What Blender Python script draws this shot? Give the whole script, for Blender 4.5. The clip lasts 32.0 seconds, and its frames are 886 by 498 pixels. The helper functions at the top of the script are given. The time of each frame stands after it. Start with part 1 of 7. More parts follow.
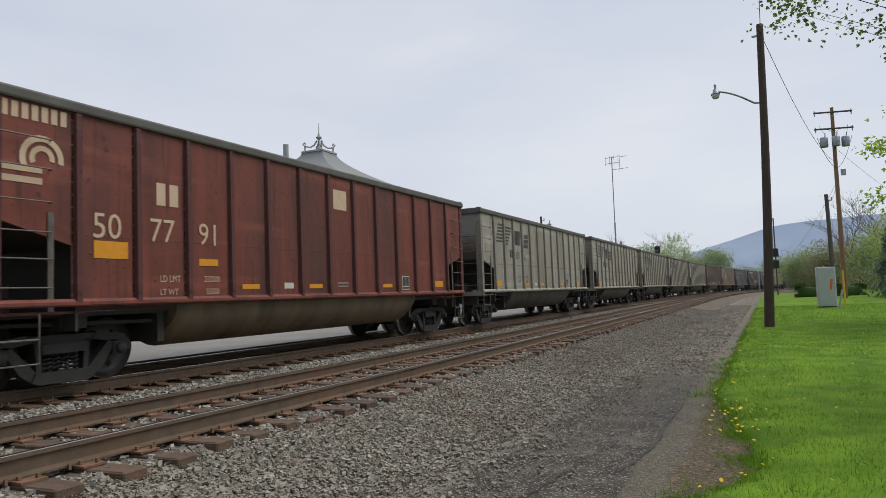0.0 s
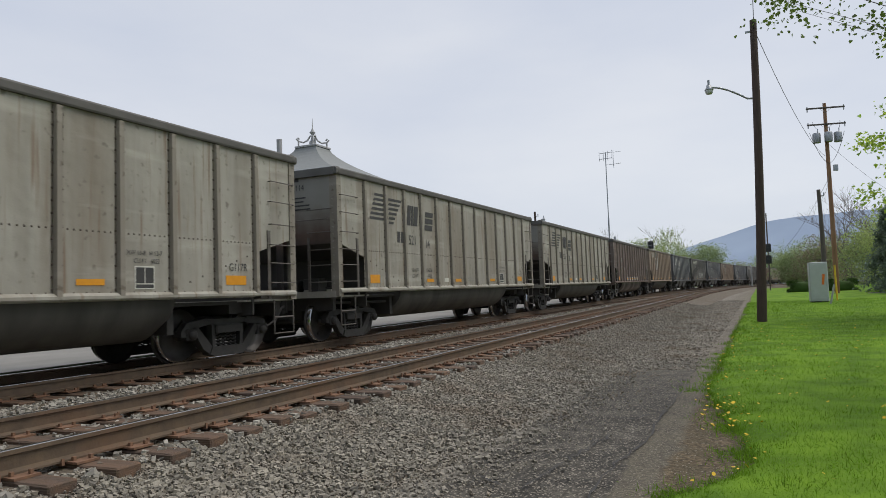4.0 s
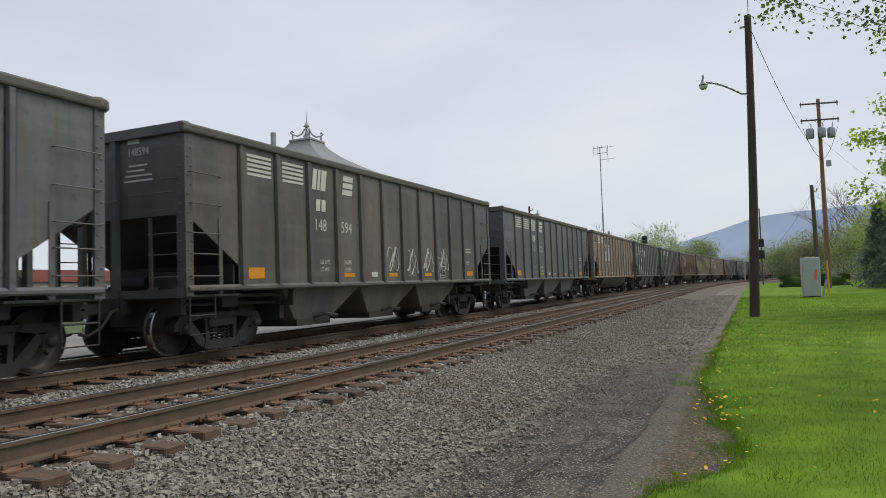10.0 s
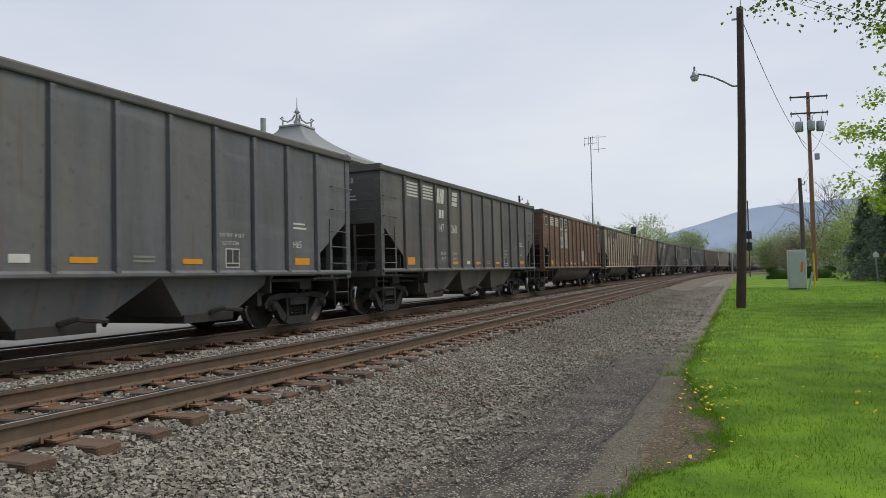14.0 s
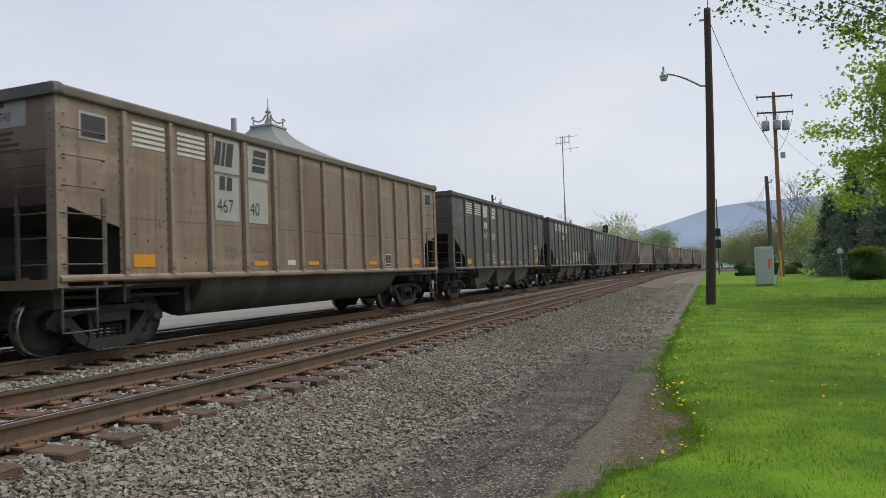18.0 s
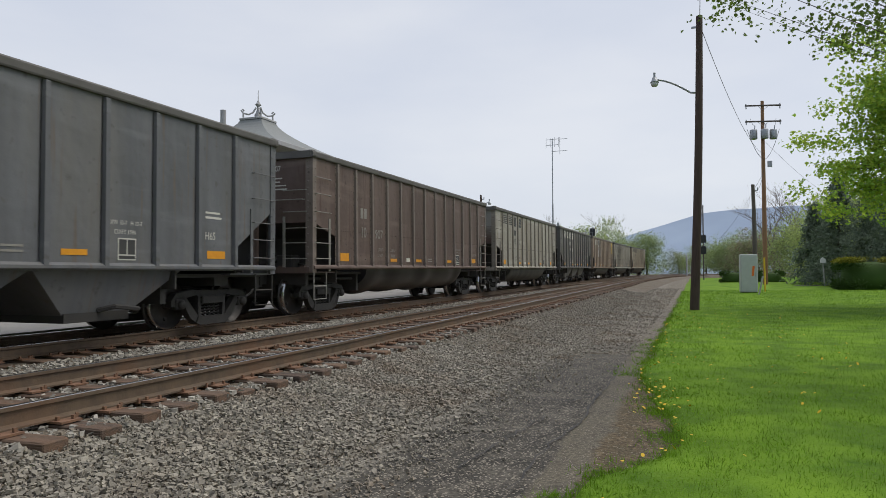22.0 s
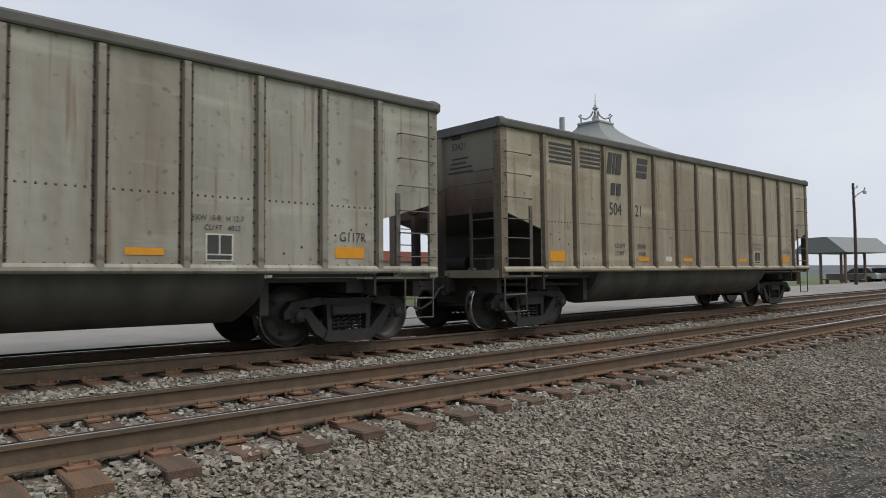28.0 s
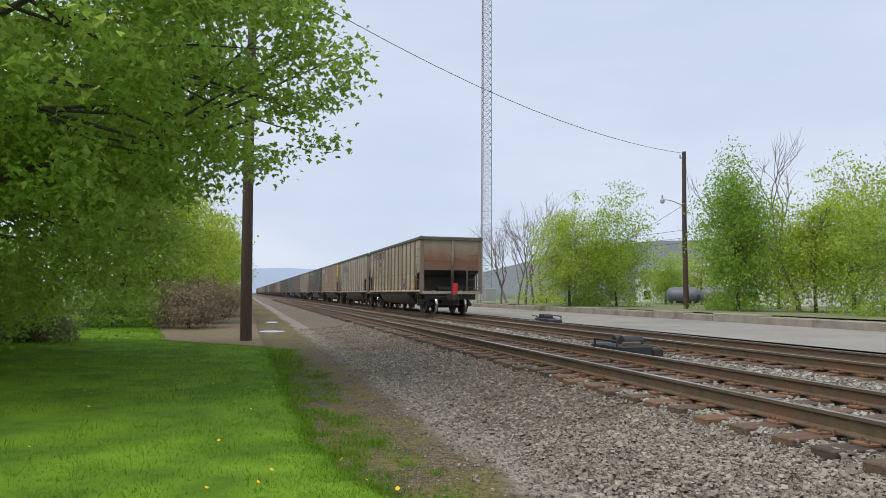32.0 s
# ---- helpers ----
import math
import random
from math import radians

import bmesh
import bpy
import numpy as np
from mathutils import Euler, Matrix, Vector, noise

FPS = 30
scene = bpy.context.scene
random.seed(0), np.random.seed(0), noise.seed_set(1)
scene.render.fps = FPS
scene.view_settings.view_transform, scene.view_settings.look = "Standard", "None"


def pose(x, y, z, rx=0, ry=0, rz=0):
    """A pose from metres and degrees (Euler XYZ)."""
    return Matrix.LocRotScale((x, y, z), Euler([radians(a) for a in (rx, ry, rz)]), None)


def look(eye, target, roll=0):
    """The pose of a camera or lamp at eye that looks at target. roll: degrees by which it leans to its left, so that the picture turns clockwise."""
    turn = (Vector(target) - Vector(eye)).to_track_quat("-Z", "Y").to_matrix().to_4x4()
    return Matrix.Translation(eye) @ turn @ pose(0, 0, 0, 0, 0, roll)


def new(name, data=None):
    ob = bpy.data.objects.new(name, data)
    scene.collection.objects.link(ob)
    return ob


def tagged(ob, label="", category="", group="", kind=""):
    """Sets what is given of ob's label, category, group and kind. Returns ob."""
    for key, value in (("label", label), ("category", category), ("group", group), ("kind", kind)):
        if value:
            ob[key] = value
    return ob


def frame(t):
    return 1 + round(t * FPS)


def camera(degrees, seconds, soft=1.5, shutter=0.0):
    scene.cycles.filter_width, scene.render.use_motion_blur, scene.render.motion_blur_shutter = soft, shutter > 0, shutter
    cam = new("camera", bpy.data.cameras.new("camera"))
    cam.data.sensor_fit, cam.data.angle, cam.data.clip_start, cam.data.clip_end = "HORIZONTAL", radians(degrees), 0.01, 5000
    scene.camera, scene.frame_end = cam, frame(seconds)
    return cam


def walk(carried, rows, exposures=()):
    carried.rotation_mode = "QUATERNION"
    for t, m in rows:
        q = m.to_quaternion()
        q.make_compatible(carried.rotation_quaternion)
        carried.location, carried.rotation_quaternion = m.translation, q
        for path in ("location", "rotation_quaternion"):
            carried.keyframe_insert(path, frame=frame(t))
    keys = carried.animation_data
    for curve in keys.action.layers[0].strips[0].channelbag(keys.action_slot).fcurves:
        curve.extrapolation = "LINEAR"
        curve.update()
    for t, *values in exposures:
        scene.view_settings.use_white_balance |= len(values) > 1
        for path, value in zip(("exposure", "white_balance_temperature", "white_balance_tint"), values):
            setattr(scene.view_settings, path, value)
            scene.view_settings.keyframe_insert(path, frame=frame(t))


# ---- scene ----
cam = camera(65.23, 32.0, soft=0.65, shutter=0.06)
PATH = [
    (0.0, pose(0, 0, 1.54, 94.16, 1.85, 25.16)),
    (0.5, pose(0, 0, 1.54, 94.22, 2.17, 25.20)),
    (1.0, pose(0, 0, 1.54, 94.30, 2.37, 25.16)),
    (1.5, pose(0, 0, 1.54, 94.19, 2.30, 25.00)),
    (2.0, pose(0, 0, 1.54, 94.16, 2.38, 24.82)),
    (2.5, pose(0, 0, 1.54, 93.99, 2.13, 24.76)),
    (3.0, pose(0, 0, 1.54, 93.95, 2.12, 24.81)),
    (3.5, pose(0, 0, 1.54, 93.84, 1.92, 24.72)),
    (5.5, pose(0, 0, 1.54, 93.61, 1.89, 24.60)),
    (6.0, pose(0, 0, 1.54, 93.65, 1.76, 24.61)),
    (6.5, pose(0, 0, 1.54, 93.64, 1.75, 24.53)),
    (7.0, pose(0, 0, 1.54, 93.61, 1.92, 24.42)),
    (7.5, pose(0, 0, 1.54, 93.71, 2.26, 24.54)),
    (8.0, pose(0, 0, 1.54, 93.77, 2.12, 24.38)),
    (8.5, pose(0, 0, 1.54, 93.71, 1.97, 24.24)),
    (9.0, pose(0, 0, 1.54, 93.75, 2.02, 24.22)),
    (9.5, pose(0, 0, 1.54, 93.53, 1.86, 24.12)),
    (10.0, pose(0, 0, 1.54, 93.26, 1.77, 24.18)),
    (10.5, pose(0, 0, 1.54, 93.15, 2.21, 24.18)),
    (11.0, pose(0, 0, 1.54, 93.03, 2.13, 24.06)),
    (11.5, pose(0, 0, 1.54, 92.97, 1.99, 23.91)),
    (12.0, pose(0, 0, 1.54, 92.72, 1.67, 23.58)),
    (12.5, pose(0, 0, 1.54, 92.63, 1.65, 23.50)),
    (13.0, pose(0, 0, 1.54, 92.46, 1.39, 23.47)),
    (13.5, pose(0, 0, 1.54, 92.37, 1.33, 23.39)),
    (14.0, pose(0, 0, 1.54, 92.27, 1.14, 23.29)),
    (14.5, pose(0, 0, 1.54, 92.21, 1.21, 23.13)),
    (16.5, pose(0, 0, 1.54, 91.94, 1.61, 22.88)),
    (17.0, pose(0, 0, 1.54, 91.90, 1.60, 22.75)),
    (17.5, pose(0, 0, 1.54, 91.91, 1.82, 22.01)),
    (18.0, pose(0, 0, 1.54, 92.20, 1.72, 21.13)),
    (18.5, pose(0, 0, 1.54, 92.32, 1.62, 20.80)),
    (19.0, pose(0, 0, 1.54, 92.19, 1.43, 20.76)),
    (19.5, pose(0, 0, 1.54, 92.13, 1.55, 20.79)),
    (20.0, pose(0, 0, 1.54, 92.10, 1.58, 20.74)),
    (20.5, pose(0, 0, 1.54, 92.08, 1.33, 20.71)),
    (21.0, pose(0, 0, 1.54, 92.13, 0.94, 20.27)),
    (21.5, pose(0, 0, 1.54, 92.09, 0.88, 20.02)),
    (22.0, pose(0, 0, 1.54, 92.07, 0.14, 20.01)),
    (22.5, pose(0, 0, 1.54, 91.94, 0.14, 20.29)),
    (23.0, pose(0, 0, 1.54, 91.72, 0.66, 20.34)),
    (23.5, pose(0, 0, 1.54, 91.53, 0.67, 20.19)),
    (24.0, pose(0, 0, 1.54, 91.10, 0.61, 18.88)),
    (24.5, pose(0, 0, 1.54, 90.73, 0.67, 18.12)),
    (26.5, pose(0, 0, 1.54, 91.17, 2.29, 20.89)),
    (27.0, pose(0, 0, 1.54, 91.23, 0.69, 28.09)),
    (27.5, pose(0, 0, 1.54, 91.24, 0.45, 37.10)),
    (28.0, pose(0, 0, 1.54, 92.33, 0.34, 47.63)),
    (28.5, pose(0, 0, 1.54, 92.98, 0.46, 64.13)),
    (29.0, pose(0, 0, 1.54, 93.03, -1.67, 89.54)),
    (29.5, pose(0, 0, 1.54, 92.40, -1.02, 116.09)),
    (30.0, pose(0, 0, 1.54, 92.29, 0.89, 134.99)),
    (30.5, pose(0, 0, 1.54, 91.76, 0.53, 152.39)),
    (31.0, pose(0, 0, 1.54, 92.47, 0.17, 160.37)),
    (31.5, pose(0, 0, 1.54, 93.86, 0.51, 161.50)),
    (32.0, pose(0, 0, 1.54, 93.68, -0.32, 164.03)),
]
walk(cam, PATH, exposures=[(0.0, 0.06), (24.5, 0.1), (27.0, 0.06), (28.0, 0.08), (28.5, 0.27), (29.0, 0.44), (29.5, 0.56), (30.1, 0.54), (30.5, 0.44), (32.0, 0.42)])

# ---- sky and sun: overcast, soft light from high over the lawn ----
SUN_ELEV, SUN_AZ = 58, 64
world = bpy.data.worlds.new("overcast_sky")
scene.world = world
world.use_nodes = True
wn, wl = world.node_tree.nodes, world.node_tree.links
wn.clear()
w_out = wn.new("ShaderNodeOutputWorld")
w_bg = wn.new("ShaderNodeBackground")
w_sky = wn.new("ShaderNodeTexSky")
w_sky.sky_type, w_sky.sun_disc = "NISHITA", False
w_sky.sun_elevation, w_sky.sun_rotation = radians(SUN_ELEV), radians(SUN_AZ)
w_scale = wn.new("ShaderNodeMix")
w_scale.data_type, w_scale.blend_type = "RGBA", "MULTIPLY"
w_scale.inputs[0].default_value = 1.0
w_scale.inputs[7].default_value = (0.11, 0.11, 0.11, 1)
w_geo = wn.new("ShaderNodeTexCoord")
w_map = wn.new("ShaderNodeMapping")
w_map.inputs["Scale"].default_value = (1.0, 1.0, 3.2)
w_noise = wn.new("ShaderNodeTexNoise")
w_noise.inputs["Scale"].default_value, w_noise.inputs["Detail"].default_value = 1.7, 5
w_ramp = wn.new("ShaderNodeValToRGB")
w_ramp.color_ramp.elements[0].position, w_ramp.color_ramp.elements[1].position = 0.32, 0.72
w_ramp.color_ramp.elements[0].color = (0.6, 0.645, 0.75, 1)
w_ramp.color_ramp.elements[1].color = (0.76, 0.78, 0.83, 1)
w_mix = wn.new("ShaderNodeMix")
w_mix.data_type = "RGBA"
w_mix.inputs[0].default_value = 0.86
wl.new(w_geo.outputs["Generated"], w_map.inputs["Vector"])
wl.new(w_map.outputs["Vector"], w_noise.inputs["Vector"])
wl.new(w_noise.outputs["Fac"], w_ramp.inputs["Fac"])
wl.new(w_sky.outputs["Color"], w_scale.inputs[6])
wl.new(w_scale.outputs[2], w_mix.inputs[6])
wl.new(w_ramp.outputs["Color"], w_mix.inputs[7])
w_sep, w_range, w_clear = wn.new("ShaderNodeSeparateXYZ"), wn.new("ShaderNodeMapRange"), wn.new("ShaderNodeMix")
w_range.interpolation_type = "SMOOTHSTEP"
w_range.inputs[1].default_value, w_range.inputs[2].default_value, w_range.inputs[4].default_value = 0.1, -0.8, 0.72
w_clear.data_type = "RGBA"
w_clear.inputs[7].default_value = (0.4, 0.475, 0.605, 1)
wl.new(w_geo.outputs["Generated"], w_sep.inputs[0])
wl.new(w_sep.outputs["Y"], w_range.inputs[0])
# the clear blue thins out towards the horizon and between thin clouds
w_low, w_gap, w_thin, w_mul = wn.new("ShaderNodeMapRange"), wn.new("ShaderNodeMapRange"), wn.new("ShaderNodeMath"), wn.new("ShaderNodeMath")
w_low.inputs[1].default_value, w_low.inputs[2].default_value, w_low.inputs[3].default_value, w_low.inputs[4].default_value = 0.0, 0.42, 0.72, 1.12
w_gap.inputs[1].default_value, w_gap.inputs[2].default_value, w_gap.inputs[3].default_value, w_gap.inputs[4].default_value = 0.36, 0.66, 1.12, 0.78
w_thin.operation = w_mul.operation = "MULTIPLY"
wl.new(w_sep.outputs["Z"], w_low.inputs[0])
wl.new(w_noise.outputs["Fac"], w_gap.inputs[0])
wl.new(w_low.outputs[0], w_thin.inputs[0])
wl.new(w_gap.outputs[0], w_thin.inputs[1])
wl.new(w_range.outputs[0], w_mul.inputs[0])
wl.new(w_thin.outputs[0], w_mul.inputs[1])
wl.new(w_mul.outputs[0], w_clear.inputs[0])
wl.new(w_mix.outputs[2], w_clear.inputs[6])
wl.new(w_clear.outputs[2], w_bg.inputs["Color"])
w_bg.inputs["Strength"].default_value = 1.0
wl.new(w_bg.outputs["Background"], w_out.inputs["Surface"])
sun = new("sun", bpy.data.lights.new("sun", "SUN"))
sun.data.energy, sun.data.angle, sun.data.color = 1.85, radians(40), (1.0, 0.94, 0.84)
sun.matrix_world = look((0, 0, 50), (-50 * math.sin(radians(SUN_AZ)) / math.tan(radians(SUN_ELEV)), -50 * math.cos(radians(SUN_AZ)) / math.tan(radians(SUN_ELEV)), 0))


# ---- materials ----
def material(name, base, second=None, scale=3.0, rough=0.8, metal=0.0, stretch=(1, 1, 1), bump=0.0, bump_scale=None, spec=0.5, stain=None, stain_scale=0.8, stain_at=0.62, contrast=0.25, coords="Object", island=0.0, clear=0.0):
    """A surface of two tones at one scale, stains at another, and fine relief."""
    m = bpy.data.materials.new(name)
    m.use_nodes = True
    n, l = m.node_tree.nodes, m.node_tree.links
    p = n["Principled BSDF"]
    p.inputs["Roughness"].default_value, p.inputs["Metallic"].default_value = rough, metal
    p.inputs["Specular IOR Level"].default_value = spec
    tc, mp = n.new("ShaderNodeTexCoord"), n.new("ShaderNodeMapping")
    mp.inputs["Scale"].default_value = stretch
    l.new(tc.outputs[coords], mp.inputs["Vector"])
    second = second or tuple(c * 0.75 for c in base)
    nz, rp = n.new("ShaderNodeTexNoise"), n.new("ShaderNodeValToRGB")
    nz.inputs["Scale"].default_value, nz.inputs["Detail"].default_value = scale, 6
    l.new(mp.outputs["Vector"], nz.inputs["Vector"])
    rp.color_ramp.elements[0].position, rp.color_ramp.elements[1].position = 0.5 - contrast, 0.5 + contrast
    rp.color_ramp.elements[0].color, rp.color_ramp.elements[1].color = (*second, 1), (*base, 1)
    l.new(nz.outputs["Fac"], rp.inputs["Fac"])
    colour = rp.outputs["Color"]
    if stain:
        ns, rs, mx = n.new("ShaderNodeTexNoise"), n.new("ShaderNodeValToRGB"), n.new("ShaderNodeMix")
        ns.inputs["Scale"].default_value, ns.inputs["Detail"].default_value = stain_scale, 4
        l.new(mp.outputs["Vector"], ns.inputs["Vector"])
        rs.color_ramp.elements[0].position, rs.color_ramp.elements[1].position = stain_at - 0.12, stain_at + 0.12
        l.new(ns.outputs["Fac"], rs.inputs["Fac"])
        mx.data_type = "RGBA"
        mx.inputs[7].default_value = (*stain, 1)
        l.new(rs.outputs["Color"], mx.inputs[0])
        l.new(colour, mx.inputs[6])
        colour = mx.outputs[2]
    if island:
        g, hs, ma = n.new("ShaderNodeNewGeometry"), n.new("ShaderNodeHueSaturation"), n.new("ShaderNodeMapRange")
        ma.inputs[3].default_value, ma.inputs[4].default_value = 1 - island, 1 + island
        l.new(g.outputs["Random Per Island"], ma.inputs[0])
        l.new(ma.outputs[0], hs.inputs["Value"])
        l.new(colour, hs.inputs["Color"])
        colour = hs.outputs["Color"]
    l.new(colour, p.inputs["Base Color"])
    if bump:
        nb, b = n.new("ShaderNodeTexNoise"), n.new("ShaderNodeBump")
        nb.inputs["Scale"].default_value, nb.inputs["Detail"].default_value = bump_scale or scale * 4, 5
        l.new(mp.outputs["Vector"], nb.inputs["Vector"])
        b.inputs["Strength"].default_value, b.inputs["Distance"].default_value = bump, 0.02
        l.new(nb.outputs["Fac"], b.inputs["Height"])
        l.new(b.outputs["Normal"], p.inputs["Normal"])
    return m


def leaf_material(name, base, second, through_light=0.35, vary=0.28):
    m = material(name, base, second, 0.6, 0.6, island=vary, spec=0.15)
    n, l = m.node_tree.nodes, m.node_tree.links
    p = n["Principled BSDF"]
    tr, mx = n.new("ShaderNodeBsdfTranslucent"), n.new("ShaderNodeMixShader")
    mx.inputs[0].default_value = through_light
    colour = p.inputs["Base Color"].links[0].from_socket
    l.new(colour, tr.inputs["Color"])
    l.new(p.outputs[0], mx.inputs[1])
    l.new(tr.outputs[0], mx.inputs[2])
    l.new(mx.outputs[0], n["Material Output"].inputs["Surface"])
    return m


STREAK = (1.0, 1.6, 0.18)


def paint(name, base, second, stain, rough=0.6):
    """Weathered paint: blotches, narrow rust runs, a few wide bands of dust, and shallow dents."""
    m = material(name, base, tuple(c * 0.86 for c in second), 1.7, rough, 0.0, STREAK, 0.0, 9, 0.35, stain, 0.8, 0.6, 0.2)
    n, l = m.node_tree.nodes, m.node_tree.links
    p = n["Principled BSDF"]
    tc = n.new("ShaderNodeTexCoord")

    def layer(colour, tint, stretch, scale, lo, hi, amount):
        mp, nz, mr, mx = n.new("ShaderNodeMapping"), n.new("ShaderNodeTexNoise"), n.new("ShaderNodeMapRange"), n.new("ShaderNodeMix")
        mp.inputs["Scale"].default_value = stretch
        nz.inputs["Scale"].default_value, nz.inputs["Detail"].default_value = scale, 6
        mr.inputs[1].default_value, mr.inputs[2].default_value, mr.inputs[4].default_value = lo, hi, amount
        mx.data_type = "RGBA"
        mx.inputs[7].default_value = (*tint, 1)
        l.new(tc.outputs["Object"], mp.inputs["Vector"])
        l.new(mp.outputs["Vector"], nz.inputs["Vector"])
        l.new(nz.outputs["Fac"], mr.inputs[0])
        l.new(mr.outputs[0], mx.inputs[0])
        l.new(colour, mx.inputs[6])
        return mx.outputs[2]

    c = p.inputs["Base Color"].links[0].from_socket
    c = layer(c, tuple(q * 1.2 + 0.012 for q in base), (0.3, 0.25, 2.2), 1.1, 0.56, 0.7, 0.6)
    c = layer(c, tuple(q * f for q, f in zip(stain, (0.9, 0.72, 0.6))), (1.0, 4.5, 0.22), 2.4, 0.58, 0.7, 0.75)
    c = layer(c, tuple(q * 0.6 for q in stain), (1.0, 1.0, 1.0), 7.0, 0.62, 0.72, 0.7)
    l.new(c, p.inputs["Base Color"])
    dent, fine, add, b = n.new("ShaderNodeTexNoise"), n.new("ShaderNodeTexNoise"), n.new("ShaderNodeMath"), n.new("ShaderNodeBump")
    dent.inputs["Scale"].default_value, fine.inputs["Scale"].default_value = 2.2, 40.0
    add.operation = "MULTIPLY_ADD"
    add.inputs[1].default_value = 0.06
    b.inputs["Strength"].default_value, b.inputs["Distance"].default_value = 0.5, 0.05
    for q in (dent, fine):
        l.new(tc.outputs["Object"], q.inputs["Vector"])
    l.new(fine.outputs["Fac"], add.inputs[0])
    l.new(dent.outputs["Fac"], add.inputs[2])
    l.new(add.outputs[0], b.inputs["Height"])
    l.new(b.outputs["Normal"], p.inputs["Normal"])
    return m


PAINT = {
    "red": paint("oxide_red_paint", (0.215, 0.06, 0.042), (0.155, 0.045, 0.034), (0.08, 0.035, 0.03)),
    "grey": paint("weathered_grey_paint", (0.385, 0.37, 0.322), (0.31, 0.292, 0.248), (0.215, 0.185, 0.145)),
    "beige": paint("weathered_beige_paint", (0.392, 0.347, 0.268), (0.32, 0.277, 0.21), (0.22, 0.175, 0.128)),
    "tan": paint("weathered_tan_paint", (0.3, 0.228, 0.17), (0.245, 0.183, 0.135), (0.165, 0.117, 0.084)),
    "rust": paint("rusty_brown_paint", (0.19, 0.115, 0.078), (0.15, 0.088, 0.06), (0.1, 0.06, 0.043)),
    "brown": paint("dark_brown_paint", (0.15, 0.108, 0.092), (0.115, 0.08, 0.067), (0.08, 0.054, 0.045)),
    "black": paint("faded_black_paint", (0.145, 0.149, 0.158), (0.114, 0.117, 0.123), (0.15, 0.145, 0.135), 0.5),
    "coal": paint("dusty_black_paint", (0.124, 0.12, 0.113), (0.095, 0.092, 0.087), (0.16, 0.145, 0.125), 0.55),
}


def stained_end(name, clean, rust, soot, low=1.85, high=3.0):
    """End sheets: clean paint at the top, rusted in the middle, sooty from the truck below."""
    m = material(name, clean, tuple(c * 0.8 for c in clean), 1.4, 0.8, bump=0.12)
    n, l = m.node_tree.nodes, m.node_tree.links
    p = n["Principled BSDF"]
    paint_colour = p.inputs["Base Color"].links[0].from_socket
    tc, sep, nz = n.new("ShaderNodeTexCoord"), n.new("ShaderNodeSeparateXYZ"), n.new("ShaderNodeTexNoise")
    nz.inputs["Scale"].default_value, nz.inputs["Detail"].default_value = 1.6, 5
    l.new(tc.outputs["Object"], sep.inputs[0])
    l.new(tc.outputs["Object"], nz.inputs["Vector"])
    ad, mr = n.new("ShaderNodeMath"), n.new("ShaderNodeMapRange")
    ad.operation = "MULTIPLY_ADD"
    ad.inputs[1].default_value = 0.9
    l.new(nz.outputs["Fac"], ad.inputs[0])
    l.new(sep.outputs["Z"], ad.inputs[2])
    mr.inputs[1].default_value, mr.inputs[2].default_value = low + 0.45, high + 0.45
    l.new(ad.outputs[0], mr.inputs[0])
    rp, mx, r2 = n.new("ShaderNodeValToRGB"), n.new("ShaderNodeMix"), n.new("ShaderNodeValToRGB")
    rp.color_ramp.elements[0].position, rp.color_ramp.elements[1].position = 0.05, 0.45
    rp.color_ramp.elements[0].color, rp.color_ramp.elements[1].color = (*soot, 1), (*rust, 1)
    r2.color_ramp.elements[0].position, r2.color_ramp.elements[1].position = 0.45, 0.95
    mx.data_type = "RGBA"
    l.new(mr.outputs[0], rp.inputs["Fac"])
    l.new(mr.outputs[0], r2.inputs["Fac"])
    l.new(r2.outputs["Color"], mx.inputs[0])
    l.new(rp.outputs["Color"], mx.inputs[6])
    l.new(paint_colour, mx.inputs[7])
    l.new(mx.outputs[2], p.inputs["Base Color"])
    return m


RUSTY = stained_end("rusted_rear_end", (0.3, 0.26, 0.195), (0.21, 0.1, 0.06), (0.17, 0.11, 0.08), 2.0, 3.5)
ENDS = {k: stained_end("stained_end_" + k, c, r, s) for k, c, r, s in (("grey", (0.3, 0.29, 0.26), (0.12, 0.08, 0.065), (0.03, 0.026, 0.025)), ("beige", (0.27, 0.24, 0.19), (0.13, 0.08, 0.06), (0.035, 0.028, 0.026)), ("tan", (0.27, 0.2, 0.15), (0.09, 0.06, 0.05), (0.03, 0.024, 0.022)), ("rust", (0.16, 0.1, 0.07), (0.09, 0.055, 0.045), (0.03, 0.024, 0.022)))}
POST_PAINT = {"brown": paint("worn_brown_post", (0.215, 0.18, 0.155), (0.17, 0.135, 0.115), (0.11, 0.08, 0.065)), "red": paint("stained_red_post", (0.12, 0.042, 0.036), (0.085, 0.032, 0.03), (0.06, 0.03, 0.028)), "grey": paint("stained_grey_post", (0.29, 0.267, 0.225), (0.22, 0.192, 0.155), (0.185, 0.142, 0.1)), "beige": paint("stained_beige_post", (0.225, 0.182, 0.136), (0.165, 0.128, 0.094), (0.14, 0.092, 0.062)), "tan": paint("stained_tan_post", (0.325, 0.265, 0.205), (0.245, 0.192, 0.148), (0.145, 0.1, 0.072))}
CHORD_TAN = material("dull_brown_steel", (0.175, 0.148, 0.12), (0.115, 0.096, 0.078), 2.2, 0.65, 0.05, (1, 1, 1), 0.15)
RIVET = material("rusty_rivet_heads", (0.11, 0.085, 0.066), (0.07, 0.054, 0.044), 6, 0.75)
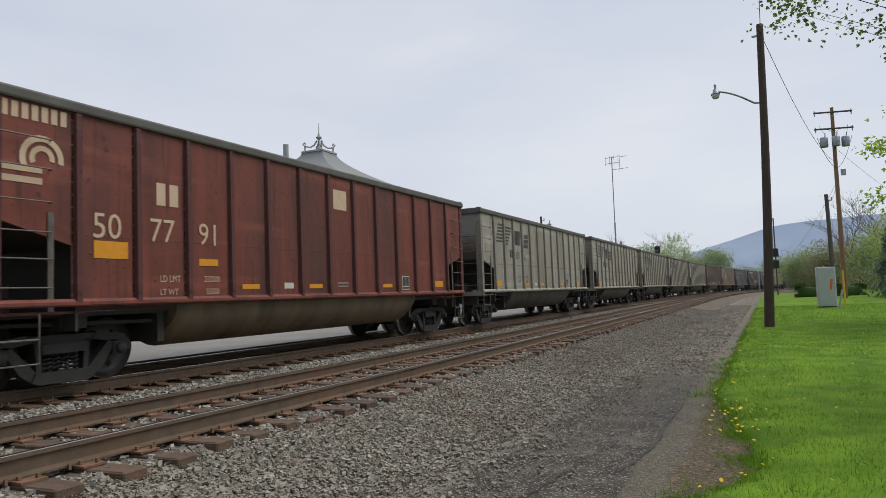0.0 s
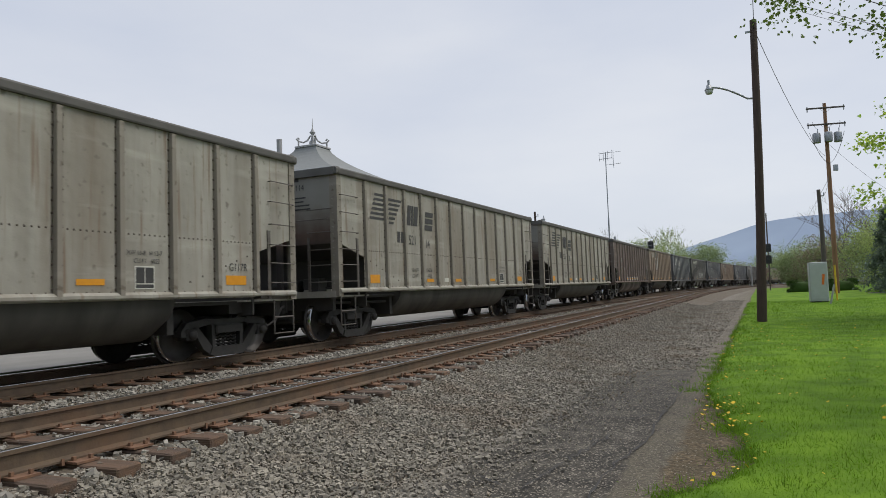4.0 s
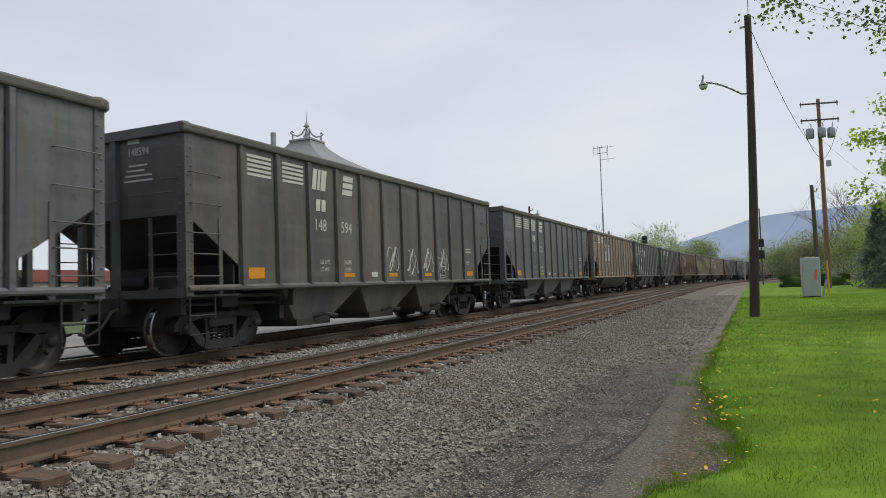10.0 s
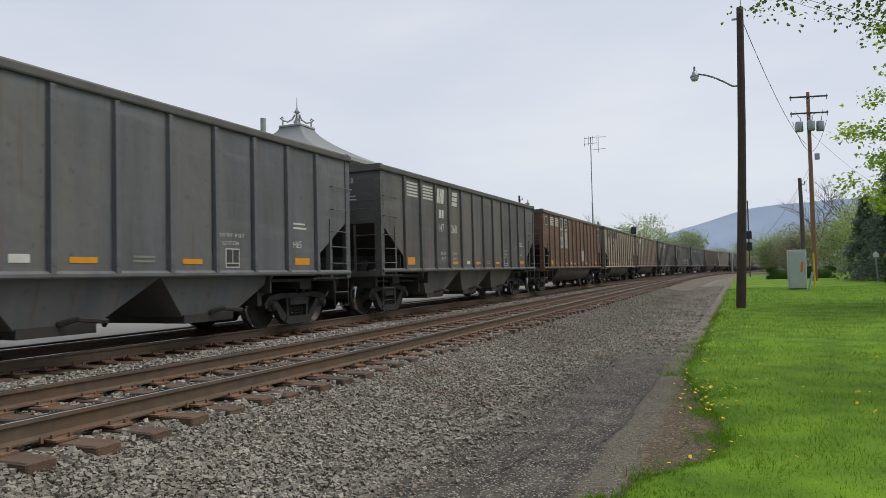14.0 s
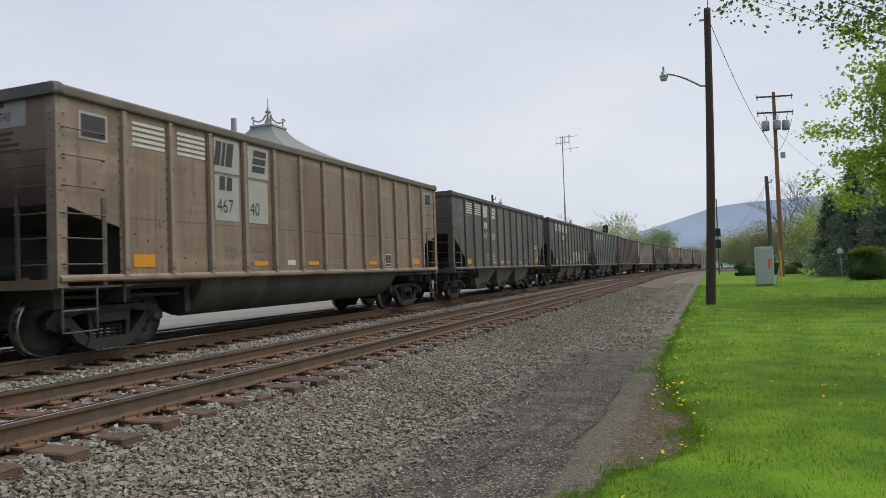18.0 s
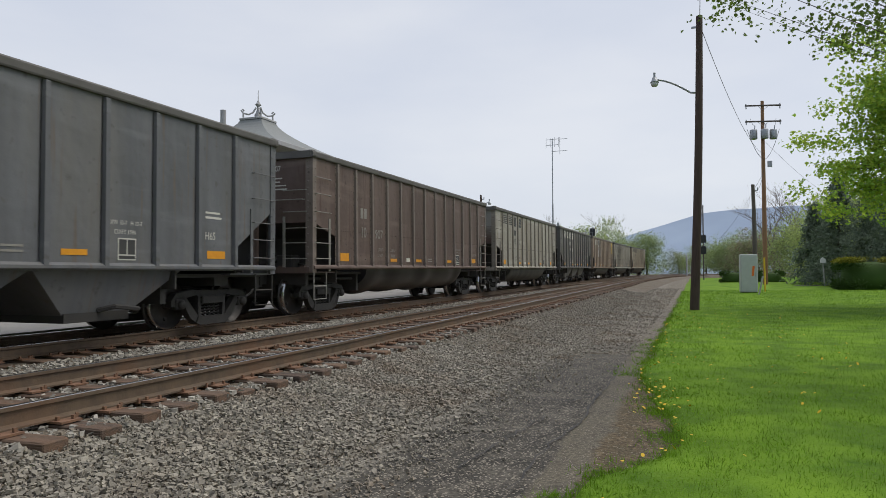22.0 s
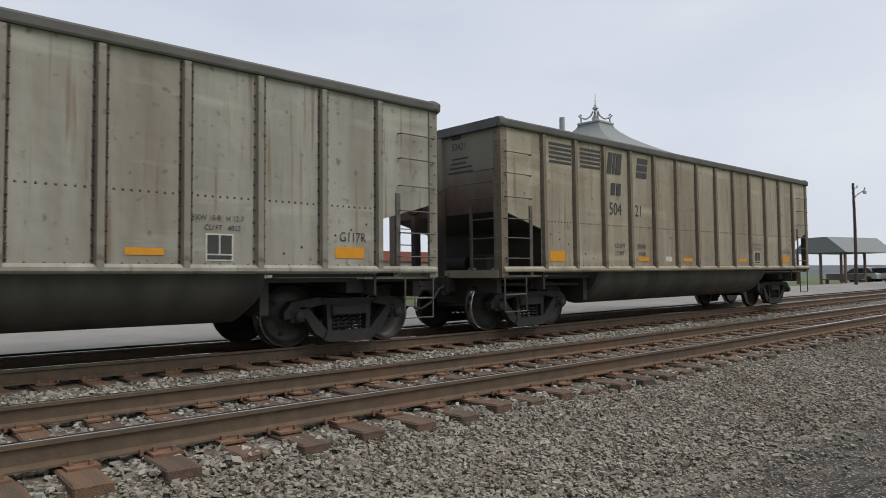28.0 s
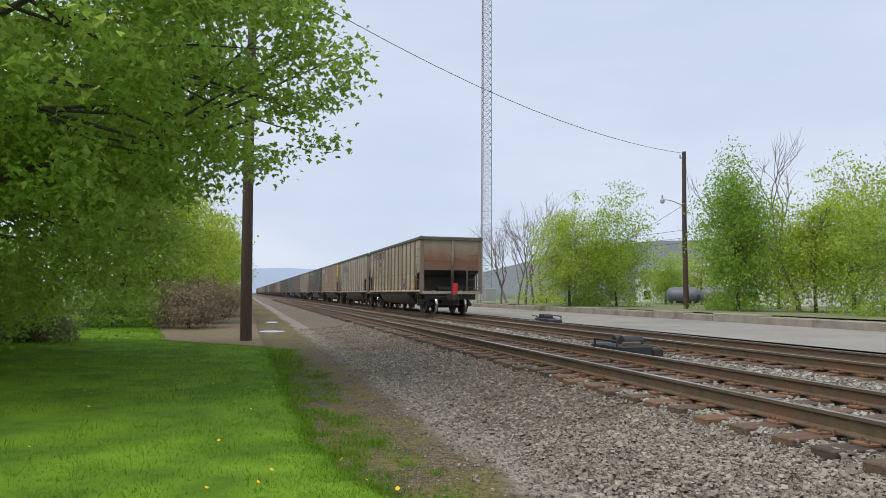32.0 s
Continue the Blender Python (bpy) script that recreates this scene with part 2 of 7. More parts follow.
UNDER = material("black_underframe", (0.032, 0.03, 0.028), (0.045, 0.041, 0.037), 4, 0.75, bump=0.15)
TRUCK = material("grimy_cast_steel", (0.044, 0.041, 0.038), (0.024, 0.023, 0.022), 5, 0.75, 0.1, bump=0.25)
TREAD = material("worn_wheel_steel", (0.075, 0.07, 0.064), (0.045, 0.041, 0.038), 6, 0.45, 0.5)
BRIGHT = material("polished_tread_steel", (0.55, 0.55, 0.55), (0.4, 0.4, 0.4), 5, 0.22, 1.0)
CHORD = material("dull_grey_steel", (0.12, 0.114, 0.104), (0.075, 0.071, 0.065), 2.2, 0.65, 0.1, (1, 1, 1), 0.15)
BAR_STEEL = material("worn_bar_steel", (0.17, 0.155, 0.14), (0.09, 0.075, 0.065), 6, 0.55, 0.4)
REFLECTOR = material("amber_reflective_tape", (0.72, 0.31, 0.012), (0.6, 0.25, 0.012), 9, 0.45)
YELLOW = material("bright_yellow_panel", (0.7, 0.46, 0.02), (0.58, 0.38, 0.02), 3, 0.55)
LETTER_W = material("white_stencil_paint", (0.66, 0.65, 0.58), (0.5, 0.49, 0.44), 6, 0.6)
LETTER_C = material("cream_stencil_paint", (0.62, 0.47, 0.33), (0.5, 0.36, 0.25), 5, 0.6)
LETTER_K = material("black_stencil_paint", (0.03, 0.03, 0.033), (0.055, 0.053, 0.05), 5, 0.6)
LETTER_G = material("faded_stencil_paint", (0.27, 0.26, 0.23), (0.2, 0.19, 0.17), 6, 0.6)
PATCH = material("pale_paint_patch", (0.42, 0.41, 0.39), (0.34, 0.33, 0.31), 3, 0.6)
FLAG_RED = material("red_marker_plastic", (0.55, 0.02, 0.025), (0.45, 0.02, 0.02), 5, 0.4)
RAIL_RUST = material("rusted_rail_steel", (0.15, 0.104, 0.066), (0.085, 0.062, 0.044), 7, 0.7, 0.15, bump=0.25, stain=(0.15, 0.086, 0.05), stain_scale=1.5)
RAIL_TOP = material("polished_rail_head", (0.62, 0.61, 0.6), (0.42, 0.41, 0.4), 5, 0.22, 1.0)
PLATE = material("rusty_tie_plate", (0.22, 0.118, 0.068), (0.12, 0.068, 0.044), 9, 0.85, 0.0, bump=0.3)


def vary_objects(m, tones, amount):
    """Gives each object its own tone out of a ramp, over the surface's own pattern."""
    n, l = m.node_tree.nodes, m.node_tree.links
    p = n["Principled BSDF"]
    own = p.inputs["Base Color"].links[0].from_socket
    info, ramp, mx = n.new("ShaderNodeObjectInfo"), n.new("ShaderNodeValToRGB"), n.new("ShaderNodeMix")
    ramp.color_ramp.elements[0].color, ramp.color_ramp.elements[1].color = (*tones[0], 1), (*tones[-1], 1)
    for k, c in enumerate(tones[1:-1]):
        ramp.color_ramp.elements.new((k + 1) / (len(tones) - 1)).color = (*c, 1)
    mx.data_type, mx.blend_type = "RGBA", "MIX"
    mx.inputs[0].default_value = amount
    l.new(info.outputs["Random"], ramp.inputs["Fac"])
    l.new(own, mx.inputs[6])
    l.new(ramp.outputs["Color"], mx.inputs[7])
    l.new(mx.outputs[2], p.inputs["Base Color"])
    return m


TIE = vary_objects(material("creosoted_timber", (0.12, 0.084, 0.062), (0.05, 0.041, 0.035), 4, 0.88, stretch=(0.6, 6, 6), bump=0.6, stain=(0.24, 0.125, 0.066), stain_scale=1.3, stain_at=0.58), ((0.03, 0.027, 0.025), (0.14, 0.09, 0.06), (0.09, 0.062, 0.046), (0.2, 0.115, 0.065), (0.06, 0.05, 0.042)), 0.55)
STONE = material("crushed_ballast_stone", (0.318, 0.288, 0.234), (0.174, 0.157, 0.13), 7, 0.9, bump=0.35, island=0.34, stain=(0.18, 0.135, 0.095), stain_scale=0.8, stain_at=0.63)
STONE_NEW = material("grey_ballast_stone", (0.345, 0.322, 0.276), (0.218, 0.204, 0.176), 6, 0.9, bump=0.3, island=0.4)
BED = material("packed_ballast", (0.19, 0.157, 0.116), (0.07, 0.058, 0.043), 26, 0.95, bump=1.0, bump_scale=30, contrast=0.14, stain=(0.11, 0.08, 0.055), stain_scale=0.35)
DIRT = material("loose_brown_dirt", (0.14, 0.105, 0.076), (0.08, 0.06, 0.045), 30, 0.95, bump=0.8, bump_scale=40, stain=(0.1, 0.1, 0.045), stain_scale=1.2)
LAWN = material("mown_lawn", (0.11, 0.205, 0.016), (0.06, 0.13, 0.01), 5, 0.9, bump=0.7, bump_scale=40, stain=(0.155, 0.275, 0.018), stain_scale=1.1, stain_at=0.5, spec=0.15)
BLADE = leaf_material("grass_blade", (0.178, 0.32, 0.026), (0.1, 0.205, 0.014), 0.5, 0.4)
VERGE = material("patchy_rough_verge", (0.2, 0.19, 0.12), (0.12, 0.13, 0.06), 1.2, 0.95, bump=0.6, bump_scale=20, stain=(0.13, 0.19, 0.04), stain_scale=0.5, stain_at=0.55)
EARTH = material("far_meadow", (0.1, 0.13, 0.04), (0.07, 0.085, 0.035), 0.05, 0.95)
PAVING = material("pale_platform_asphalt", (0.275, 0.262, 0.238), (0.21, 0.2, 0.182), 0.9, 0.9, bump=0.25, bump_scale=60, stain=(0.18, 0.172, 0.156), stain_scale=0.25)
CONCRETE = material("old_concrete", (0.3, 0.27, 0.225), (0.2, 0.178, 0.145), 2.5, 0.92, bump=0.4, stain=(0.12, 0.11, 0.085), stain_scale=1.0)
POLE_WOOD = material("weathered_pole_wood", (0.085, 0.055, 0.043), (0.045, 0.03, 0.025), 5, 0.85, stretch=(6, 6, 0.5), bump=0.5)
POLE_NEW = material("pale_pole_wood", (0.3, 0.165, 0.085), (0.2, 0.11, 0.06), 4, 0.8, stretch=(6, 6, 0.4), bump=0.3)
POLE_GREY = material("grey_pole_wood", (0.12, 0.1, 0.085), (0.07, 0.058, 0.05), 5, 0.85, stretch=(6, 6, 0.5), bump=0.4)
GALV = material("galvanised_steel", (0.36, 0.38, 0.4), (0.27, 0.285, 0.3), 4, 0.45, 0.6)
CABINET = material("pale_grey_enamel", (0.44, 0.46, 0.45), (0.38, 0.4, 0.39), 3, 0.5)
DARK_METAL = material("dark_painted_metal", (0.03, 0.032, 0.035), (0.02, 0.02, 0.022), 4, 0.5)
WIRE = material("black_cable", (0.02, 0.02, 0.022), (0.03, 0.03, 0.03), 5, 0.6)
GLASS_LAMP = material("frosted_lamp_glass", (0.6, 0.62, 0.62), (0.5, 0.52, 0.52), 8, 0.25)
ORANGE = material("orange_sticker", (0.75, 0.17, 0.02), (0.65, 0.14, 0.02), 5, 0.5)
ROOF = material("grey_slate_roof", (0.235, 0.245, 0.24), (0.18, 0.19, 0.187), 5, 0.7, stretch=(1, 1, 6), bump=0.2)
TRIM = material("pale_grey_trim", (0.36, 0.36, 0.36), (0.3, 0.3, 0.3), 4, 0.6)
BRICK = material("brown_brick", (0.2, 0.125, 0.095), (0.15, 0.092, 0.07), 6, 0.85, bump=0.3)
WALL_TAN = material("tan_plaster", (0.22, 0.185, 0.155), (0.18, 0.15, 0.126), 1.5, 0.85)
WHITE = material("white_paint", (0.72, 0.72, 0.7), (0.62, 0.62, 0.6), 2, 0.6)
RED_ROOF = material("faded_red_paint", (0.3, 0.1, 0.075), (0.24, 0.08, 0.06), 3, 0.7)
BARK = material("maple_bark", (0.12, 0.1, 0.085), (0.065, 0.054, 0.047), 5, 0.9, stretch=(3, 3, 0.6), bump=0.6)
TWIG = material("bare_twig_bark", (0.2, 0.17, 0.15), (0.14, 0.12, 0.105), 4, 0.9)
LEAF_MAPLE = leaf_material("maple_leaf", (0.46, 0.6, 0.14), (0.36, 0.5, 0.11), 0.72, 0.15)
# darker leaf tone that stands in for the shade on backlit boughs
LEAF_BOUGH = leaf_material("shade_toned_maple_leaf", (0.14, 0.2, 0.04), (0.08, 0.13, 0.028), 0.45)
LEAF_LIME = leaf_material("young_lime_leaf", (0.47, 0.58, 0.09), (0.34, 0.46, 0.07), 0.6)
# leaf colours for distant trees, paled and muted to carry the haze
LEAF_FAR = leaf_material("haze_tinted_spring_leaf", (0.33, 0.41, 0.18), (0.25, 0.32, 0.14), 0.55)
LEAF_FAR_LIME = leaf_material("haze_tinted_lime_leaf", (0.41, 0.48, 0.18), (0.31, 0.38, 0.14), 0.55)
LEAF_MID = leaf_material("spring_leaf", (0.34, 0.5, 0.09), (0.24, 0.39, 0.07), 0.55, 0.2)
LEAF_BUD = leaf_material("budding_leaf", (0.27, 0.27, 0.13), (0.19, 0.19, 0.09), 0.4)
LEAF_RED = leaf_material("bronze_spring_leaf", (0.34, 0.265, 0.19), (0.24, 0.185, 0.13), 0.4)
NEEDLE = leaf_material("spruce_needle", (0.2, 0.25, 0.18), (0.12, 0.16, 0.115), 0.4)
HEDGE = leaf_material("clipped_yew", (0.075, 0.135, 0.03), (0.045, 0.085, 0.02), 0.25)
HEDGE_TOP = leaf_material("new_yew_growth", (0.26, 0.25, 0.03), (0.18, 0.19, 0.025), 0.3)
PETAL = material("dandelion_yellow", (0.75, 0.5, 0.01), (0.65, 0.4, 0.01), 8, 0.6)
# ridge colours have distance haze mixed in: pale blue far off, blue-grey nearer
HILL = material("haze_tinted_wooded_hill", (0.32, 0.385, 0.485), (0.26, 0.32, 0.42), 0.004, 1.0, spec=0.0)
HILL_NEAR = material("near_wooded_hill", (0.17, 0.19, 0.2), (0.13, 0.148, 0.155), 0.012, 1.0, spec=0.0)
TANK = material("blue_grey_tank_steel", (0.13, 0.135, 0.165), (0.095, 0.1, 0.125), 1.5, 0.5)
CAR_WHITE = material("white_car_paint", (0.6, 0.61, 0.62), (0.55, 0.56, 0.57), 2, 0.25)
CAR_RED = material("dark_red_car_paint", (0.25, 0.03, 0.03), (0.2, 0.03, 0.03), 2, 0.25)
CAR_BLUE = material("dark_blue_car_paint", (0.03, 0.05, 0.12), (0.03, 0.04, 0.1), 2, 0.25)
GLASS = material("dark_window_glass", (0.02, 0.022, 0.025), (0.03, 0.03, 0.033), 2, 0.08, spec=0.6)


# ---- mesh building ----
class Shape:
    """Gathers corners and faces of one part."""

    def __init__(self):
        self.v, self.f, self.s = [], [], []

    def add(self, verts, faces, smooth=False):
        k = len(self.v)
        self.v.extend(tuple(p) for p in verts)
        self.f.extend(tuple(i + k for i in q) for q in faces)
        self.s.extend([smooth] * len(faces))
        return self

    def box(self, a, b, m=None):
        (x0, y0, z0), (x1, y1, z1) = a, b
        p = [Vector(q) for q in ((x0, y0, z0), (x1, y0, z0), (x1, y1, z0), (x0, y1, z0), (x0, y0, z1), (x1, y0, z1), (x1, y1, z1), (x0, y1, z1))]
        if m is not None:
            p = [m @ q for q in p]
        return self.add(p, [(0, 3, 2, 1), (4, 5, 6, 7), (0, 1, 5, 4), (1, 2, 6, 5), (2, 3, 7, 6), (3, 0, 4, 7)])

    def cbox(self, a, b, c=0.01, m=None):
        """A box with its four long vertical edges and its top edge chamfered."""
        (x0, y0, z0), (x1, y1, z1) = a, b
        ring = lambda d, z: [(x0 + d, y0 + d + c, z), (x0 + d + c, y0 + d, z), (x1 - d - c, y0 + d, z), (x1 - d, y0 + d + c, z), (x1 - d, y1 - d - c, z), (x1 - d - c, y1 - d, z), (x0 + d + c, y1 - d, z), (x0 + d, y1 - d - c, z)]
        p = [Vector(q) for q in ring(0, z0) + ring(0, z1 - c) + ring(c, z1)]
        if m is not None:
            p = [m @ q for q in p]
        f = [tuple(range(7, -1, -1)), tuple(range(16, 24))]
        for r in (0, 8):
            f += [(r + i, r + (i + 1) % 8, r + 8 + (i + 1) % 8, r + 8 + i) for i in range(8)]
        return self.add(p, f)

    def tube(self, points, radius, n=8, cap=True, radii=None):
        """A round bar along a line of points."""
        pts = [Vector(p) for p in points]
        rings = []
        for i, p in enumerate(pts):
            d = (pts[min(i + 1, len(pts) - 1)] - pts[max(i - 1, 0)]).normalized()
            a = d.orthogonal().normalized() if i == 0 else (rings[-1][1] - d * rings[-1][1].dot(d)).normalized()
            rings.append((p, a, d.cross(a), radii[i] if radii else radius))
        v, f = [], []
        for p, a, b, r in rings:
            v += [p + (a * math.cos(2 * math.pi * k / n) + b * math.sin(2 * math.pi * k / n)) * r for k in range(n)]
        for i in range(len(pts) - 1):
            f += [(i * n + k, i * n + (k + 1) % n, (i + 1) * n + (k + 1) % n, (i + 1) * n + k) for k in range(n)]
        self.add(v, f, n > 6)
        if cap:
            self.add(v[:n], [tuple(range(n - 1, -1, -1))])
            self.add(v[-n:], [tuple(range(n))])
        return self

    def prism(self, outline, axis, lo, hi):
        """An outline in the two other axes (in order), pushed from lo to hi along an axis."""
        n = len(outline)
        put = {"x": lambda a, b, c: (c, a, b), "y": lambda a, b, c: (a, c, b), "z": lambda a, b, c: (a, b, c)}[axis]
        v = [put(a, b, lo) for a, b in outline] + [put(a, b, hi) for a, b in outline]
        f = [tuple(range(n - 1, -1, -1)), tuple(range(n, 2 * n))] + [(i, (i + 1) % n, n + (i + 1) % n, n + i) for i in range(n)]
        if axis == "y":
            f = [tuple(reversed(q)) for q in f]
        return self.add(v, f)

    def spin(self, profile, n=16, m=None):
        """A profile of (radius, height) turned about z."""
        v, f = [], []
        for r, z in profile:
            v += [Vector((r * math.cos(2 * math.pi * k / n), r * math.sin(2 * math.pi * k / n), z)) for k in range(n)]
        for i in range(len(profile) - 1):
            f += [(i * n + k, i * n + (k + 1) % n, (i + 1) * n + (k + 1) % n, (i + 1) * n + k) for k in range(n)]
        if m is not None:
            v = [m @ p for p in v]
        return self.add(v, f, True)

    def mesh(self, name):
        me = bpy.data.meshes.new(name)
        me.from_pydata(self.v, [], self.f)
        me.polygons.foreach_set("use_smooth", self.s)
        me.update()
        return me


def place(ob, mat, parent=None, label="", m=None):
    if not ob.data.materials:
        ob.data.materials.append(mat)
    ob.material_slots[0].link = "OBJECT"
    ob.material_slots[0].material = mat
    if parent is not None:
        ob.parent = parent
    if m is not None:
        ob.matrix_basis = m
    if label:
        ob["label"] = label
    return ob


def part(name, shape, mat, parent=None, label="", m=None):
    return place(new(name, shape.mesh(name)), mat, parent, label, m)


MESHES = {}


def shared(name, key, build, mat, parent=None, label="", m=None):
    """A part whose mesh is built once under a key and then shared."""
    if key not in MESHES:
        MESHES[key] = build().mesh(name)
    return place(new(name, MESHES[key]), mat, parent, label, m)


def thing(name, m, label, category, group=""):
    ob = new(name)
    ob.empty_display_size = 0.2
    ob.matrix_basis = m
    return tagged(ob, label, category, group)


def array_mesh(name, verts, faces, mat):
    """One object from arrays of corners and of equal-sized faces."""
    me = bpy.data.meshes.new(name)
    verts, faces = np.asarray(verts, dtype=np.float32), np.asarray(faces, dtype=np.int32)
    k = faces.shape[1]
    me.vertices.add(len(verts))
    me.vertices.foreach_set("co", verts.ravel())
    me.loops.add(faces.size)
    me.loops.foreach_set("vertex_index", faces.ravel())
    me.polygons.add(len(faces))
    me.polygons.foreach_set("loop_start", np.arange(0, faces.size, k, dtype=np.int32))
    me.polygons.foreach_set("use_smooth", np.zeros(len(faces), dtype=bool))
    me.update(calc_edges=True)
    me.materials.append(mat)
    return new(name, me)


# ---- the line: straight past the camera, then a right-hand curve and a slight rise ----
RAIL_Z, TRACK_1, TRACK_2, GAUGE = 0.537, -5.711, -9.782, 1.505
CURVE_FROM, CURVE = 60.0, 0.0007


def bend(y):
    """How far the line has curved to the right at y."""
    d = max(0.0, y - CURVE_FROM)
    return CURVE * d * d if d < 150 else CURVE * 22500 + (d - 150) * 2 * CURVE * 150


def rise(y):
    return float(np.interp(y, (8, 70, 110, 160, 260), (0.0, 0.5, 0.74, 0.88, 0.95)))


def on_line(x, y, z):
    return Vector((x + bend(y), y, z + rise(y)))


STATIONS = [-700, -400, -250, -160, -110] + list(range(-80, -30, 8)) + list(range(-30, 60, 3)) + list(range(60, 330, 10)) + [360, 420, 500, 600]


def swept(outline, mat, name, stations=STATIONS, closed=True, parent=None, label=""):
    """A cross-section (x, z) swept along the line."""
    n, s = len(outline), Shape()
    v = [on_line(x, y, z) for y in stations for x, z in outline]
    f = []
    for i in range(len(stations) - 1):
        for k in range(n if closed else n - 1):
            j = (k + 1) % n
            f.append((i * n + k, (i + 1) * n + k, (i + 1) * n + j, i * n + j))
    s.add(v, f)
    return part(name, s, mat, parent, label)


def ground_strip(name, x0, x1, z, mat, label, stations=STATIONS, wobble=0.0, seed=0):
    """A strip of ground along the line, with uneven edges."""
    s, rows = Shape(), []
    fine = []
    for a, b in zip(stations, stations[1:]):
        k = max(1, int((b - a) / 0.5)) if (-30 <= a < 40 and wobble) else 1
        fine += [a + (b - a) * i / k for i in range(k)]
    fine.append(stations[-1])
    for y in fine:
        w0 = wobble * noise.noise(Vector((seed, y * 0.45, 0))) + wobble * 0.5 * noise.noise(Vector((seed, y * 1.7, 3)))
        w1 = wobble * noise.noise(Vector((seed + 7, y * 0.45, 0))) + wobble * 0.5 * noise.noise(Vector((seed + 7, y * 1.7, 3)))
        rows.append((on_line(x0 + w0, y, z), on_line(x1 + w1, y, z)))
    v = [p for r in rows for p in r]
    f = [(2 * i, 2 * i + 1, 2 * i + 3, 2 * i + 2) for i in range(len(rows) - 1)]
    s.add(v, f)
    ob = part(name, s, mat)
    return tagged(ob, label, "ground", kind="structure")


# ---- ground ----
def path_material():
    """Gravel that gives way to broken dark asphalt, a paler asphalt walk, and dirt at the lawn; moss and litter behind."""
    m = bpy.data.materials.new("gravel_and_old_asphalt")
    m.use_nodes = True
    n, l = m.node_tree.nodes, m.node_tree.links
    p = n["Principled BSDF"]
    p.inputs["Roughness"].default_value, p.inputs["Specular IOR Level"].default_value = 0.92, 0.3
    tc, sep = n.new("ShaderNodeTexCoord"), n.new("ShaderNodeSeparateXYZ")
    l.new(tc.outputs["Object"], sep.inputs[0])

    def fuzz(scale, detail=5):
        z = n.new("ShaderNodeTexNoise")
        z.inputs["Scale"].default_value, z.inputs["Detail"].default_value = scale, detail
        l.new(tc.outputs["Object"], z.inputs["Vector"])
        return z.outputs["Fac"]

    def calc(op, a, b, c=None):
        q = n.new("ShaderNodeMath")
        q.operation = op
        for k, s in enumerate((a, b, c)):
            if s is None:
                continue
            if isinstance(s, (int, float)):
                q.inputs[k].default_value = s
            else:
                l.new(s, q.inputs[k])
        return q.outputs[0]

    def step(value, lo, hi):
        q = n.new("ShaderNodeMapRange")
        q.interpolation_type = "SMOOTHSTEP"
        q.inputs[1].default_value, q.inputs[2].default_value = lo, hi
        l.new(value, q.inputs[0])
        return q.outputs[0]

    def tone(scale, dark, light, lo=0.35, hi=0.65):
        r = n.new("ShaderNodeValToRGB")
        r.color_ramp.elements[0].position, r.color_ramp.elements[1].position = lo, hi
        r.color_ramp.elements[0].color, r.color_ramp.elements[1].color = (*dark, 1), (*light, 1)
        l.new(fuzz(scale, 8), r.inputs["Fac"])
        return r.outputs["Color"]

    def blend(mask, a, b):
        q = n.new("ShaderNodeMix")
        q.data_type = "RGBA"
        l.new(mask, q.inputs[0])
        l.new(a, q.inputs[6])
        l.new(b, q.inputs[7])
        return q.outputs[2]

    wob = calc("MULTIPLY_ADD", calc("SUBTRACT", fuzz(1.1), 0.5), 0.75, calc("MULTIPLY", calc("SUBTRACT", fuzz(7.0), 0.5), 0.3))
    x = calc("ADD", sep.outputs["X"], wob)
    fine = calc("MULTIPLY_ADD", calc("SUBTRACT", fuzz(3.0), 0.5), 0.16, sep.outputs["X"])
    y = calc("MULTIPLY_ADD", calc("SUBTRACT", fuzz(0.6), 0.5), 5.0, sep.outputs["Y"])
    def specks(scale, colour, size, light):
        """Small pale stones trodden into the surface."""
        v = n.new("ShaderNodeTexVoronoi")
        v.inputs["Scale"].default_value = scale
        l.new(tc.outputs["Object"], v.inputs["Vector"])
        keep = calc("GREATER_THAN", calc("FRACT", calc("MULTIPLY", v.outputs["Color"], 7.31), 0.0), 0.38)
        near = calc("LESS_THAN", v.outputs["Distance"], size)
        return blend(calc("MULTIPLY", keep, near), colour, light)

    gravel = tone(40, (0.1, 0.09, 0.074), (0.37, 0.338, 0.284))
    gravel = blend(step(fuzz(0.9), 0.45, 0.7), gravel, tone(30, (0.11, 0.1, 0.082), (0.3, 0.272, 0.226)))
    grit = tone(20, (0.2, 0.175, 0.14), (0.34, 0.3, 0.245))
    dark = blend(step(fuzz(2.6), 0.42, 0.62), tone(38, (0.026, 0.024, 0.021), (0.078, 0.071, 0.06)), tone(26, (0.048, 0.043, 0.036), (0.135, 0.122, 0.1)))
    dark = specks(24, specks(40, dark, 0.34, grit), 0.26, grit)
    pale = blend(step(fuzz(2.0), 0.4, 0.62), tone(34, (0.076, 0.066, 0.048), (0.178, 0.155, 0.115)), tone(22, (0.06, 0.052, 0.04), (0.15, 0.132, 0.1)))
    pale = specks(46, pale, 0.3, grit)
    dirt = blend(step(fuzz(4), 0.45, 0.62), tone(24, (0.045, 0.033, 0.02), (0.18, 0.136, 0.082)), tone(36, (0.045, 0.038, 0.022), (0.14, 0.11, 0.066)))
    dirt = specks(30, dirt, 0.22, grit)
    moss = tone(26, (0.07, 0.065, 0.02), (0.185, 0.15, 0.06))
    ahead = calc("MULTIPLY", step(y, 1.5, 4.5), calc("SUBTRACT", 1.0, step(y, 19, 27)))
